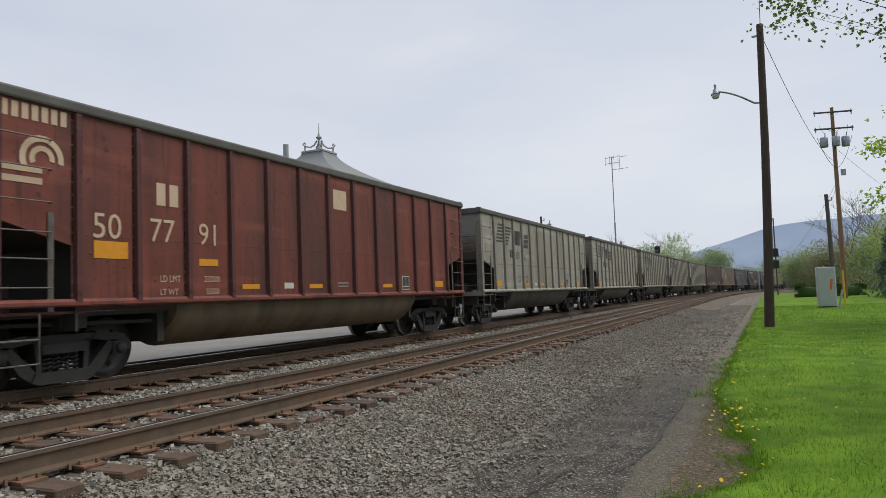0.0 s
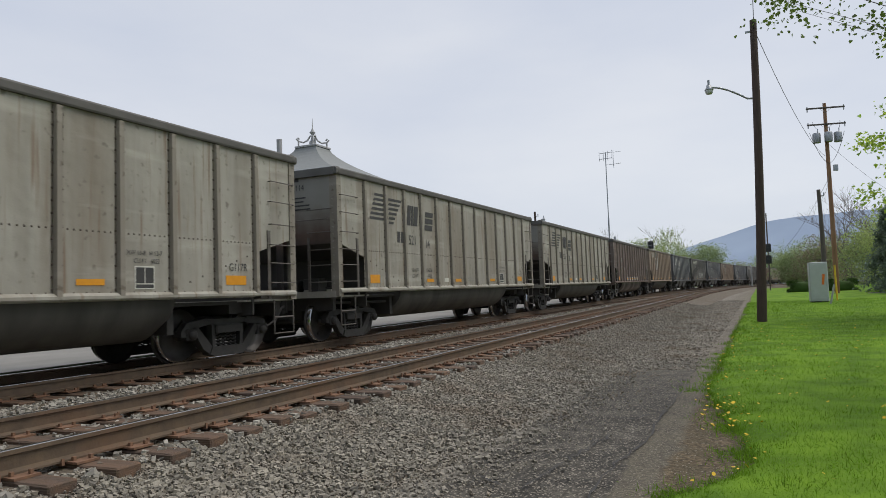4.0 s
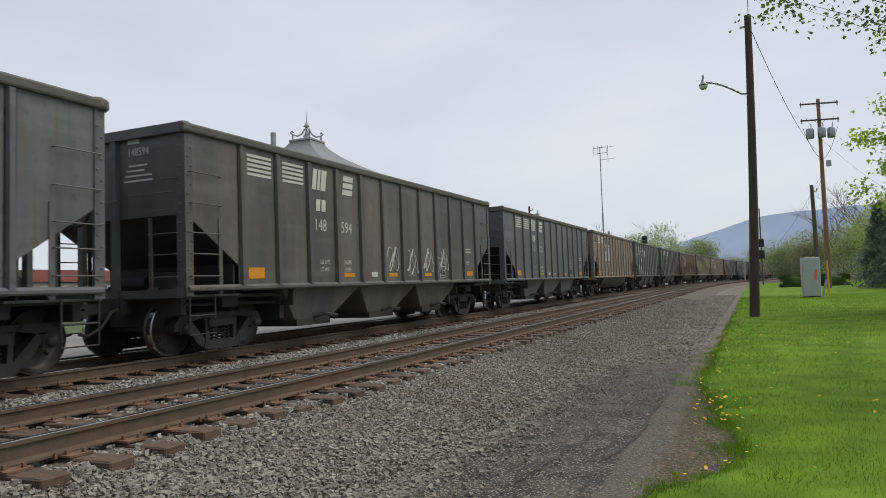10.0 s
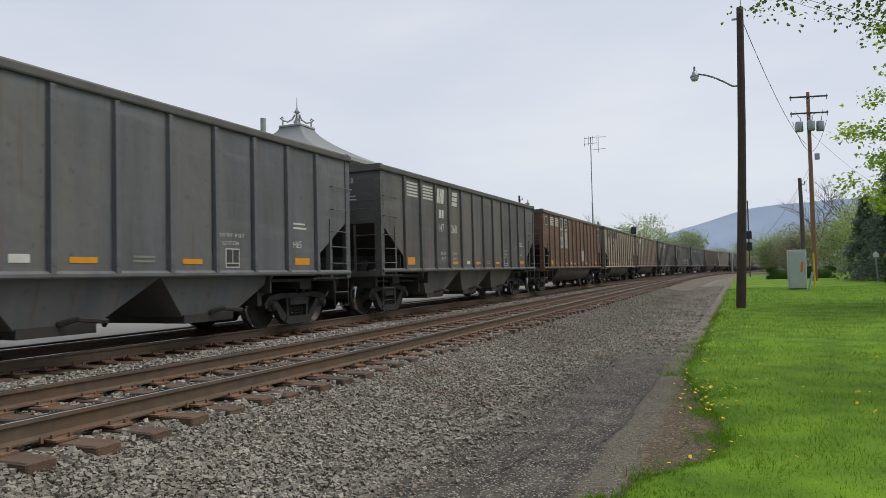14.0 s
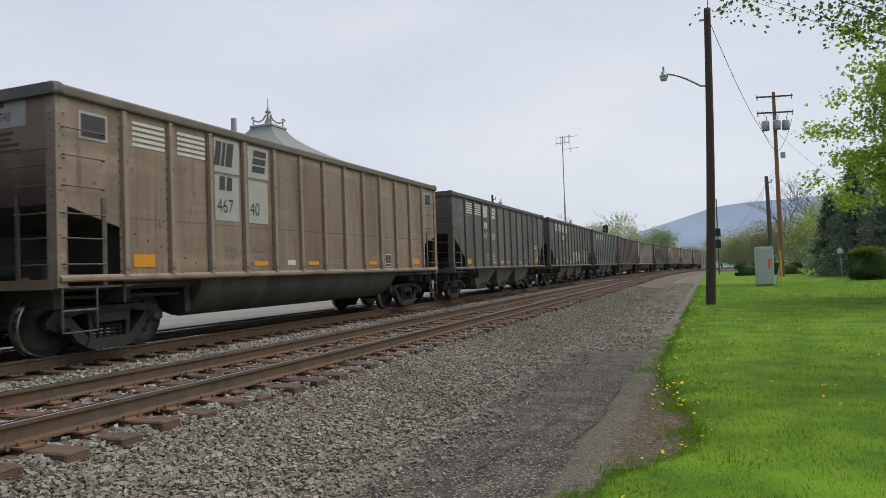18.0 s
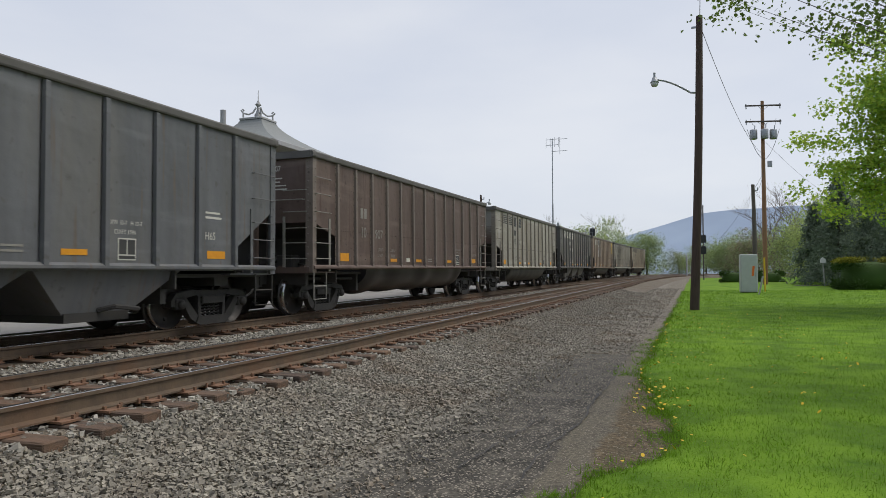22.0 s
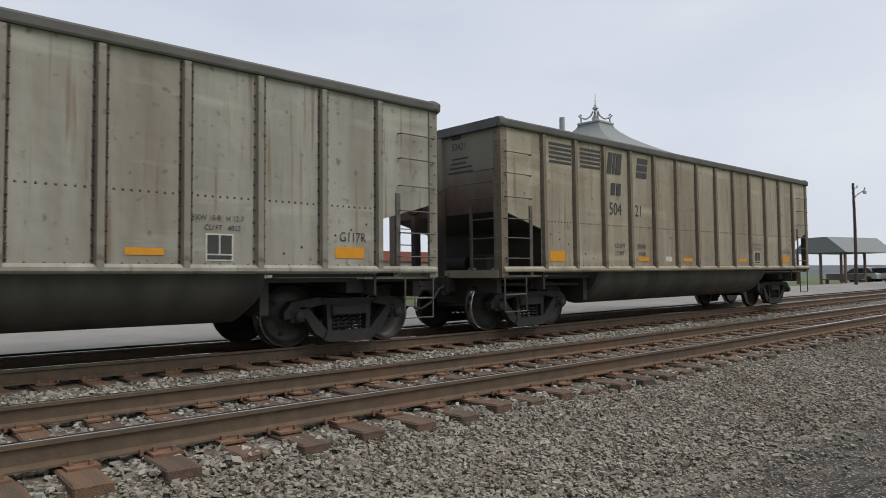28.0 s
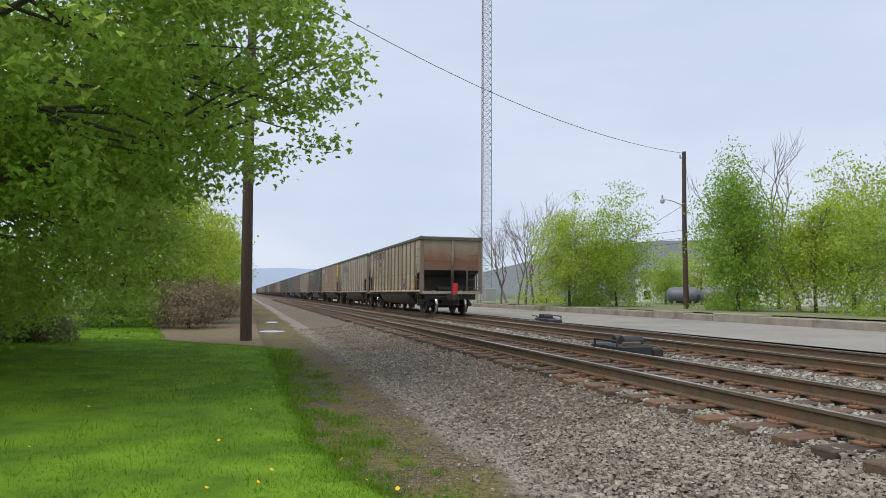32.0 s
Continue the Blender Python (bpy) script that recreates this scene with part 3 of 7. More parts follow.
    patch = calc("MULTIPLY", step(x, -2.62, -2.3), ahead)
    colour = blend(patch, gravel, dark)
    walk_mask = calc("MULTIPLY", step(fine, -1.17, -1.1), calc("MULTIPLY", step(y, -3.0, 1.0), calc("SUBTRACT", 1.0, step(y, 17, 26))))
    colour = blend(walk_mask, colour, pale)
    worn = specks(16, specks(26, blend(step(fuzz(1.4), 0.4, 0.62), tone(12, (0.09, 0.079, 0.061), (0.25, 0.218, 0.172)), tone(9, (0.065, 0.056, 0.043), (0.19, 0.163, 0.126))), 0.34, grit), 0.3, grit)
    colour = blend(calc("MULTIPLY", step(y, 11, 19), step(x, -2.9, -1.9)), colour, worn)
    behind = calc("SUBTRACT", 1.0, step(y, -4.5, -2.0))
    colour = blend(calc("MULTIPLY", behind, step(x, -2.3, -1.9)), colour, dirt)
    mossy = calc("MULTIPLY", calc("MULTIPLY", behind, step(x, -2.25, -1.85)), step(fuzz(1.3), 0.42, 0.56))
    colour = blend(mossy, colour, moss)
    colour = blend(step(calc("ADD", fine, calc("MULTIPLY", wob, 0.5)), -0.86, -0.74), colour, dirt)
    l.new(colour, p.inputs["Base Color"])
    b = n.new("ShaderNodeBump")
    b.inputs["Strength"].default_value, b.inputs["Distance"].default_value = 0.8, 0.012
    l.new(fuzz(62, 6), b.inputs["Height"])
    l.new(b.outputs["Normal"], p.inputs["Normal"])
    return m


def build_path():
    ys = [y for y in STATIONS if y < -30] + [-30 + 0.5 * i for i in range(150)] + [y for y in STATIONS if y >= 45]
    cols = [-3.7, -3.3, -2.9, -2.5, -2.1, -1.7, -1.4, -1.13, -1.08, -0.8, -0.4, 0.1, 0.8]
    v = []
    for y in ys:
        for c in cols:
            z = 0.018 + 0.012 * noise.noise(Vector((c * 0.8, y * 0.5, 2))) + (0.016 if -1.1 < c < -0.7 and 0 < y < 60 else 0.0)
            v.append(on_line(c + (0.05 * noise.noise(Vector((0, y * 1.3, c))) if -1.3 < c < -1.0 else 0), y, z))
    n = len(cols)
    f = [(j * n + i, j * n + i + 1, (j + 1) * n + i + 1, (j + 1) * n + i) for j in range(len(ys) - 1) for i in range(n - 1)]
    tagged(part("path", Shape().add(v, f, True), path_material()), "gravel path with a worn broken asphalt walk", "path", kind="structure")
    # open cracks in the asphalt
    rng = random.Random(3)
    for x0, y0, dx, dy in ((-1.8, 8.32, 0.42, -0.1), (-1.4, 8.2, 0.26, 0.75), (-1.5, 7.28, -0.14, -1.1), (-1.64, 6.2, -0.1, -1.1), (-1.13, 9.0, 0.03, 3.4), (-1.14, 8.9, 0.0, -2.2), (-1.2, 6.6, -0.06, -1.9), (-2.2, 5.4, 0.3, -0.25)):
        pts = [Vector((x0 + dx * k / 12 + rng.gauss(0, 0.022), y0 + dy * k / 12 + rng.gauss(0, 0.02), 0.0)) for k in range(13)]
        s = Shape()
        for a, b in zip(pts, pts[1:]):
            w = rng.uniform(0.003, 0.013)
            d = (b - a).normalized().cross(Vector((0, 0, 1))) * w
            z = Vector((0, 0, 0.046))
            s.add([a - d + z, a + d + z, b + d + z, b - d + z], [(0, 1, 2, 3)])
        tagged(part("crack", s, UNDER), "open dark crack in the old asphalt", "crack", kind="structure")


def build_ground():
    xs = [-3000, -900, -300, -120, -60, -34, -20.4, -12, 0, 8, 20, 40, 90, 300, 900, 3000]
    ys = [-3000, -900, -400, -200, -100, -50, -20, 0, 8, 40, 80, 160, 330, 700, 1500, 3000]
    v = [(x, y, -0.16 + rise(y)) for y in ys for x in xs]
    n = len(xs)
    f = [(j * n + i, j * n + i + 1, (j + 1) * n + i + 1, (j + 1) * n + i) for j in range(len(ys) - 1) for i in range(n - 1)]
    tagged(part("ground", Shape().add(v, f), EARTH), "flat green meadow ground reaching to the horizon", "ground", kind="structure")
    bed = [(-12.5, -0.1), (-11.8, 0.15), (-11.1, 0.305), (-8.45, 0.305), (-7.95, 0.27), (-7.4, 0.285), (-7.0, 0.305), (-4.7, 0.31), (-4.35, 0.235), (-3.85, 0.12), (-3.2, 0.04), (-2.6, 0.012), (-2.0, -0.1)]
    tagged(swept(bed, BED, "ballast_bed", closed=False), "bed of crushed stone ballast under both tracks", "ballast", kind="structure")
    build_path()
    ground_strip("pavement", -20.2, -12.7, 0.37, PAVING, "wide pale grey platform paving beyond the tracks", wobble=0.0)
    # the lawn, slightly domed, with a ragged edge and a worn bay near the walker
    ys = [-46, -43, -40, -37, -35] + [-33 + 0.25 * i for i in range(0, 375)] + [61, 66, 74, 84, 96, 110]
    s, rows, cols = Shape(), [], [0, 0.12, 0.4, 1.0, 2, 4, 8, 14, 22]
    for y in ys:
        e = lawn_edge(y)
        rows += [(e + c, y, rise(y) + 0.03 + 0.05 * min(1, c * 2) + 0.012 * c + (0.02 * noise.noise(Vector((c * 0.6, y * 0.5, 0))) if c else 0)) for c in cols]
    n = len(cols)
    s.add(rows, [(j * n + i, j * n + i + 1, (j + 1) * n + i + 1, (j + 1) * n + i) for j in range(len(ys) - 1) for i in range(n - 1)], True)
    tagged(part("lawn", s, LAWN), "bright green mown lawn dotted with dandelions", "lawn", kind="structure")


def lawn_edge(y):
    e = -0.78 + 0.07 * noise.noise(Vector((0, y * 0.8, 5))) + 0.06 * noise.noise(Vector((0, y * 2.6, 9)))
    e += 0.05 * noise.noise(Vector((3, y * 6.5, 1)))
    bay = 1 / (1 + math.exp(-(y - 5.55) * 6)) * max(0.0, min(1.0, (10.4 - y) / 3.0))
    e += 0.56 * bay * (1 + 0.22 * noise.noise(Vector((1, y * 2.2, 4))) + 0.16 * noise.noise(Vector((1, y * 7.0, 8))))
    if y < 2:
        e = -0.66 + 0.14 * noise.noise(Vector((0, y * 0.9, 5))) + 0.13 * noise.noise(Vector((0, y * 2.7, 2))) + 0.07 * noise.noise(Vector((4, y * 7.0, 2)))
        e -= 0.5 * math.exp(-((y + 4.2) / 2.0) ** 2)
    if y < -19.5:
        e = -0.66 + min(-19.5 - y, 3.5) * 0.85 + max(0.0, -23 - y) * 0.14 + 0.15 * noise.noise(Vector((2, y * 0.7, 5)))
    return e


build_ground()
ys_ = [-20.5 - 0.8 * k for k in range(60)]
litter = [(x, y, 0.034 + 0.02 * noise.noise(Vector((x, y, 3)))) for y in ys_ for x in (-0.55, 0.2, 1.0, 2.0, 3.2, 5.0, 8.0)]
LITTER = material("dry_leaf_litter", (0.21, 0.15, 0.1), (0.11, 0.08, 0.05), 6, 0.95, bump=0.8, bump_scale=25, stain=(0.1, 0.12, 0.04), stain_scale=0.5, stain_at=0.62)
tagged(part("leaf_litter", Shape().add(litter, [(7 * j + i, 7 * j + 7 + i, 7 * j + 8 + i, 7 * j + 1 + i) for j in range(59) for i in range(6)], True), LITTER), "brown leaf litter at the edge of the woods", "ground", kind="structure")


# ---- tracks ----
def rail_outline(x):
    return [(x - 0.07, RAIL_Z - 0.175), (x + 0.07, RAIL_Z - 0.175), (x + 0.07, RAIL_Z - 0.16), (x + 0.012, RAIL_Z - 0.14), (x + 0.012, RAIL_Z - 0.045), (x + 0.036, RAIL_Z - 0.035), (x + 0.036, RAIL_Z - 0.004), (x - 0.036, RAIL_Z - 0.004), (x - 0.036, RAIL_Z - 0.035), (x - 0.012, RAIL_Z - 0.045), (x - 0.012, RAIL_Z - 0.14), (x - 0.07, RAIL_Z - 0.16)]


def tie_shape():
    return Shape().cbox((-1.3, -0.115, -0.17), (1.3, 0.115, 0.0), 0.012)


def plate_shape():
    s = Shape().box((-0.19, -0.1, 0.0), (0.19, 0.1, 0.018))
    for x, y in ((-0.1, 0.06), (0.1, -0.06), (-0.15, -0.05), (0.15, 0.05)):
        s.box((x - 0.013, y - 0.013, 0.018), (x + 0.013, y + 0.013, 0.05))
    return s


def anchor_shape():
    """A rail anchor: a spring clip under the rail's foot."""
    return Shape().box((-0.09, -0.012, -0.02), (0.09, 0.012, 0.0)).box((0.075, -0.012, 0.0), (0.09, 0.012, 0.03)).box((-0.09, -0.012, 0.0), (-0.075, 0.012, 0.03))


def build_track(name, x, near, label, seed):
    rng = random.Random(seed)
    t = thing(name, Matrix.Identity(4), label, "railway track")
    t["kind"] = "structure"
    for side in (-1, 1):
        swept(rail_outline(x + side * GAUGE / 2), RAIL_RUST, "rail", parent=t)
        r = x + side * GAUGE / 2
        swept([(r - 0.03, RAIL_Z - 0.0035), (r + 0.03, RAIL_Z - 0.0035), (r + 0.022, RAIL_Z), (r - 0.022, RAIL_Z)], RAIL_TOP, "rail_head", parent=t, label="polished running surface")
    far = Shape()
    y, k = -120.0, 0
    while y < 200:
        y += 0.49 + rng.uniform(-0.035, 0.035)
        p = on_line(x + rng.uniform(-0.05, 0.05), y, RAIL_Z - 0.193 + rng.uniform(-0.012, 0.008))
        m = pose(p.x, p.y, p.z, 0, rng.uniform(-0.4, 0.4), rng.uniform(-2.2, 2.2) - math.degrees(math.atan(2 * CURVE * max(0, y - CURVE_FROM))))
        if near[0] < y < near[1] and k < 290:
            k += 1
            shared("tie", "tie", tie_shape, TIE, t, m=m)
            if -18 < y < 30:
                for side in (-1, 1):
                    q = on_line(x + side * GAUGE / 2, p.y, RAIL_Z - 0.192)
                    shared("tie_plate", "tie_plate", plate_shape, PLATE, t, m=pose(q.x, q.y, q.z))
                    if rng.random() < 0.75:
                        shared("rail_anchor", "rail_anchor", anchor_shape, PLATE, t, m=pose(q.x, q.y + rng.choice((-0.14, 0.14)), q.z + 0.018))
        else:
            far.box((-1.3, -0.115, -0.17), (1.3, 0.115, 0.0), m)
    ob = part("far_ties", far, TIE, t)
    ob["kind"] = "stuff"
    return t


build_track("track_near", TRACK_1, (-32, 85), "rusty steel rails on creosoted ties in ballast, near track", 1)
build_track("track_far", TRACK_2, (-32, 60), "rusty steel rails on creosoted ties in ballast, far track", 2)


def scatter_stones(name, count, spots, mat, size, seed, label):
    """Loose angular stones: one mesh of many small bent blocks. spots(rng, n) gives x, y, z."""
    rng = np.random.default_rng(seed)
    base = np.array([(-1, -1, -1), (1, -1, -1), (1, 1, -1), (-1, 1, -1), (-1, -1, 1), (1, -1, 1), (1, 1, 1), (-1, 1, 1)], float)
    quads = np.array([(4, 5, 6, 7), (0, 1, 5, 4), (1, 2, 6, 5), (2, 3, 7, 6), (3, 0, 4, 7)])
    c = spots(rng, count)
    v = (base[None] * rng.uniform(0.35, 1.05, (count, 8, 3)) + rng.normal(0, 0.1, (count, 8, 3))) * np.array([1.05, 0.95, 0.7])
    a = rng.uniform(0, 2 * np.pi, (count, 3))
    a[:, 0] = rng.normal(0, 0.55, count)
    ca, sa = np.cos(a), np.sin(a)
    one, zero = np.ones(count), np.zeros(count)
    rx = np.stack([one, zero, zero, zero, ca[:, 0], -sa[:, 0], zero, sa[:, 0], ca[:, 0]], 1).reshape(-1, 3, 3)
    rz = np.stack([ca[:, 2], -sa[:, 2], zero, sa[:, 2], ca[:, 2], zero, zero, zero, one], 1).reshape(-1, 3, 3)
    v = np.einsum("nij,nkj->nki", rz @ rx, v) * (size * np.clip(rng.lognormal(-0.08, 0.34, count), 0.4, 1.9))[:, None, None]
    v += c[:, None, :]
    f = quads[None] + 8 * np.arange(count)[:, None, None]
    ob = array_mesh(name, v.reshape(-1, 3), f.reshape(-1, 4), mat)
    return tagged(ob, label, "ballast", kind="stuff")


def rise_of(y):
    return np.interp(y, (8, 70, 110, 160, 260), (0.0, 0.5, 0.74, 0.88, 0.95))


def shoulder(rng, n):
    y = np.concatenate([rng.uniform(-7, 12, n // 2), rng.uniform(-30, 45, n - n // 2)])
    x = -4.68 + 2.1 * rng.beta(1.1, 1.5, n)
    z = np.interp(x, [-4.7, -4.35, -3.85, -3.2, -2.6, -2.0], [0.315, 0.245, 0.13, 0.055, 0.03, 0.03])
    return np.stack([x, y, z + rise_of(y) + rng.uniform(-0.012, 0.02, n)], 1)


def between_ties(rng, n):
    y = np.concatenate([rng.uniform(-8, 14, n // 2), rng.uniform(-26, 40, n - n // 2)])
    x = TRACK_1 + rng.uniform(-1.25, 1.25, n)
    return np.stack([x, y, 0.312 + rise_of(y) + rng.uniform(-0.015, 0.014, n)], 1)


def between_tracks(rng, n):
    y = np.concatenate([rng.uniform(-10, 16, n // 2), rng.uniform(-30, 45, n - n // 2)])
    x = rng.uniform(-8.55, -6.95, n)
    return np.stack([x, y, np.interp(x, [-8.5, -7.95, -7.0], [0.31, 0.285, 0.305]) + rise_of(y) + rng.uniform(-0.01, 0.02, n)], 1)


def path_grit(rng, n):
    y = rng.uniform(-22, 20, n)
    x = -3.2 + 2.3 * rng.beta(1.0, 2.2, n)
    return np.stack([x, y, np.full(n, 0.03) + rise_of(y)], 1)


def far_gravel(rng, n):
    y = 13 + 42 * rng.random(n) ** 1.3
    x = -3.0 + 2.2 * rng.beta(1.0, 1.4, n)
    return np.stack([x + np.array([bend(float(b)) for b in y]), y, np.full(n, 0.022) + rise_of(y)], 1)


def toe(rng, n):
    y = np.concatenate([rng.uniform(-20, 14, n // 2), rng.uniform(-30, 36, n - n // 2)])
    x = -3.3 + 1.5 * rng.beta(1.3, 2.2, n)
    return np.stack([x, y, np.interp(x, [-3.3, -2.6, -2.0], [0.045, 0.03, 0.03]) + rise_of(y)], 1)


scatter_stones("ballast_stones", 100000, shoulder, STONE, 0.0168, 1, "loose grey-brown crushed stones on the track shoulder")
scatter_stones("ballast_stones", 20000, between_ties, STONE_NEW, 0.0215, 2, "loose stones between the ties")
scatter_stones("ballast_stones", 25000, between_tracks, STONE_NEW, 0.0225, 3, "pale grey stones heaped between the two tracks")
scatter_stones("path_grit", 8000, path_grit, STONE, 0.0095, 4, "fine grit strewn over the path")
scatter_stones("gravel_stones", 9000, far_gravel, STONE, 0.021, 6, "coarse gravel lying loose along the worn path")
scatter_stones("gravel_stones", 18000, toe, STONE, 0.0155, 5, "smaller gravel spilled from the shoulder onto the path")


# ---- the coal train ----
HALF, TOP, SIDE = 6.926, 3.77, 1.55
POSTS_G = [-5.785 + 0.9658 * i for i in range(13)]
POSTS_H = [-5.62 + 1.022 * i for i in range(12)]


def side_shape(sx, hopper):
    """One side sheet, cut away under its sloping ends."""
    a, b = (2.32, 1.45) if hopper else (2.17, 1.85)
    p = POSTS_H[0] if hopper else POSTS_G[0]
    o = [(-HALF, a), (p, b), (p, 1.06), (-p, 1.06), (-p, b), (HALF, a), (HALF, 3.655), (-HALF, 3.655)]
    return Shape().prism(o, "x", sx * SIDE - 0.012, sx * SIDE + 0.012)


def chord_shape(hopper):
    o = [(-0.06, 0.015), (0.06, 0.015), (0.07, 0.04), (0.07, 0.13), (0.045, 0.16), (-0.06, 0.16)]
    return Shape().prism(o, "y", -HALF - 0.08, HALF + 0.08)


def end_chord_shape():
    o = [(-0.06, 0.0), (0.06, 0.0), (0.06, 0.13), (0.03, 0.16), (-0.06, 0.16)]
    return Shape().prism(o, "x", -SIDE, SIDE)


def corner_cap_shape():
    return Shape().spin([(0.0, 0.185), (0.08, 0.18), (0.115, 0.155), (0.125, 0.06), (0.125, 0.0), (0.0, 0.0)], 10)


def post_shape():
    """A hat-section side post."""
    o = [(-0.085, 0.0), (-0.055, 0.0), (-0.04, 0.066), (0.04, 0.066), (0.055, 0.0), (0.085, 0.0), (0.085, -0.006), (-0.085, -0.006)]
    s = Shape()
    v = [(d, y, z) for z in (1.13, 3.635) for y, d in o]
    v = [((d * (0.75 if z > 2 else 1.0)), y, z) for d, y, z in v]
    n = len(o)
    s.add(v, [tuple(range(n)), tuple(range(2 * n - 1, n - 1, -1))] + [(i, n + i, n + (i + 1) % n, (i + 1) % n) for i in range(n)])
    return s


def rivet(s, x, y, z, r=0.016, nx=1):
    s.add([(x, y - r, z - r), (x, y + r, z - r), (x, y + r, z + r), (x, y - r, z + r), (x + nx * r * 0.9, y, z)], [(0, 1, 4), (1, 2, 4), (2, 3, 4), (3, 0, 4)])


def corner_post_shape():
    s = Shape().box((-0.03, -0.034, 1.0), (0.02, 0.13, 3.655)).box((-0.17, -0.034, 1.0), (-0.03, -0.014, 3.655))
    for k in range(17):
        rivet(s, 0.02, 0.02 + 0.07 * (k % 2), 1.12 + 0.152 * k, 0.02)
        z = 1.12 + 0.152 * k
        s.add([(-0.12, -0.034, z - 0.02), (-0.08, -0.034, z - 0.02), (-0.08, -0.034, z + 0.02), (-0.12, -0.034, z + 0.02), (-0.1, -0.052, z)], [(0, 1, 4), (1, 2, 4), (2, 3, 4), (3, 0, 4)])
    return s


def rivets_shape():
    s, x = Shape(), SIDE + 0.012
    for i, p in enumerate(POSTS_G):
        for k in range(15):
            z = 1.22 + 0.165 * k
            rivet(s, x + 0.002, p - 0.073, z, 0.016)
            rivet(s, x + 0.002, p + 0.073, z, 0.016)
        if i < 12:
            for k in range(8):
                y = p + 0.15 + 0.095 * k
                rivet(s, x, y, 2.02, 0.014)
                if k % 2:
                    rivet(s, x, y, 1.18, 0.012)
    for end in (-1, 1):
        for k in range(6):
            y0 = POSTS_G[0]
            rivet(s, x, end * (-1) * (y0 + 0.2 + 0.27 * k) if end > 0 else (y0 + 0.2 + 0.27 * k), 1.78 - 0.09 * k)
    return s


def end_sheet_shape(hopper):
    b = 2.32 if hopper else 2.15
    return Shape().box((-SIDE + 0.02, -0.012, b), (SIDE - 0.02, 0.012, 3.655))


def end_post_shape():
    return Shape().box((-0.06, -0.09, 1.0), (0.06, 0.0, 3.635))


def bulkhead_shape(hopper):
    """The sloping end floor and the wall under it, with the end at -y."""
    p, a, b = (POSTS_H[0], 2.32, 1.45) if hopper else (POSTS_G[0], 2.15, 1.85)
    d = 1.5 if hopper else 0.0
    o = [(-HALF + 0.02, a), (-HALF + 0.02, a + 0.03), (p + 0.02, b + 0.03), (p + 0.04 + d, 1.1), (p + 0.04 + d, 0.75), (p + d, 0.75), (p + d, 1.06), (p, b)]
    s = Shape().prism(o, "x", -SIDE + 0.02, SIDE - 0.02)
    if hopper:
        # added dark plate that stops brightness showing through the open end
        s.box((-1.5, -5.78, 1.0), (1.5, -5.74, 1.53))
    return s


def deck_shape():
    s = Shape().box((-1.5, -HALF - 0.05, 0.98), (1.5, -HALF + 0.14, 1.12)).box((-1.5, -HALF + 0.14, 0.98), (1.5, -5.6, 1.015))
    for x in (-0.9, 0.5, 1.1):
        s.box((x, -HALF + 0.2, 1.015), (x + 0.12, -HALF + 0.3, 1.16))
    return s


def machinery_shape():
    """Brake cylinder, valve and pipes on the end platform."""
    s = Shape()
    s.tube([(-0.55, -6.35, 1.25), (0.15, -6.35, 1.25)], 0.14, 10)
    s.cbox((0.3, -6.5, 1.02), (0.75, -6.15, 1.42), 0.03)
    s.tube([(0.15, -6.35, 1.25), (0.4, -6.3, 1.25), (0.9, -6.2, 1.18), (1.3, -6.0, 1.1)], 0.025, 6)
    s.tube([(-1.2, -6.4, 1.06), (-0.5, -6.4, 1.06)], 0.03, 6)
    return s


def sill_shape():
    o = [(-0.06, 0.0), (0.06, 0.0), (0.075, 0.02), (0.075, 0.06), (0.03, 0.1), (-0.06, 0.1)]
    return Shape().prism(o, "y", -HALF, HALF)


def centre_sill_shape():
    return Shape().box((-0.24, -7.05, 0.72), (0.24, 7.05, 1.0))


def underframe_fill_shape():
    """Floor, rods and added dark light-blocking cross boxes over one truck, end at -y."""
    s = Shape().box((-1.3, -6.85, 0.94), (1.3, -3.9, 1.0))
    s.box((-0.42, -6.7, 0.5), (0.42, -4.02, 0.72)).box((-1.28, -5.82, 0.78), (1.28, -5.42, 0.94))
    s.box((-1.25, -4.18, 0.5), (1.25, -4.05, 0.94)).box((-1.3, -6.8, 0.7), (1.3, -6.68, 0.94))
    s.tube([(1.12, -6.7, 0.86), (1.12, -4.1, 0.82)], 0.03, 6)
    return s


def tub_shape(dented=False):
    """A long round-bottomed tub with sloping ends, its plates bulged between frames where dented."""
    s, rings = Shape(), []
    row = [(-4.0, 0.75), (-3.82, 1.0)] + ([(-3.6 + 0.15 * i, 1.0) for i in range(49)] if dented else []) + [(3.82, 1.0), (4.0, 0.75)]
    for y, k in row:
        b = 1 + (0.035 * math.sin(2 * math.pi * y / 1.93 + 0.6) + 0.012 * math.sin(y * 5.1) if dented and abs(y) < 3.7 else 0.0)
        rings.append([(0.70 * b * math.cos(a), y, 1.06 + 0.655 * k * b * math.sin(a)) for a in [math.pi + math.pi * i / 14 for i in range(15)]])
    v = [p for r in rings for p in r]
    f = [(j * 15 + i, (j + 1) * 15 + i, (j + 1) * 15 + i + 1, j * 15 + i + 1) for j in range(len(row) - 1) for i in range(14)]
    s.add(v, f, True)
    s.add(rings[0], [tuple(range(15))])
    s.add(rings[-1], [tuple(range(14, -1, -1))])
    return s


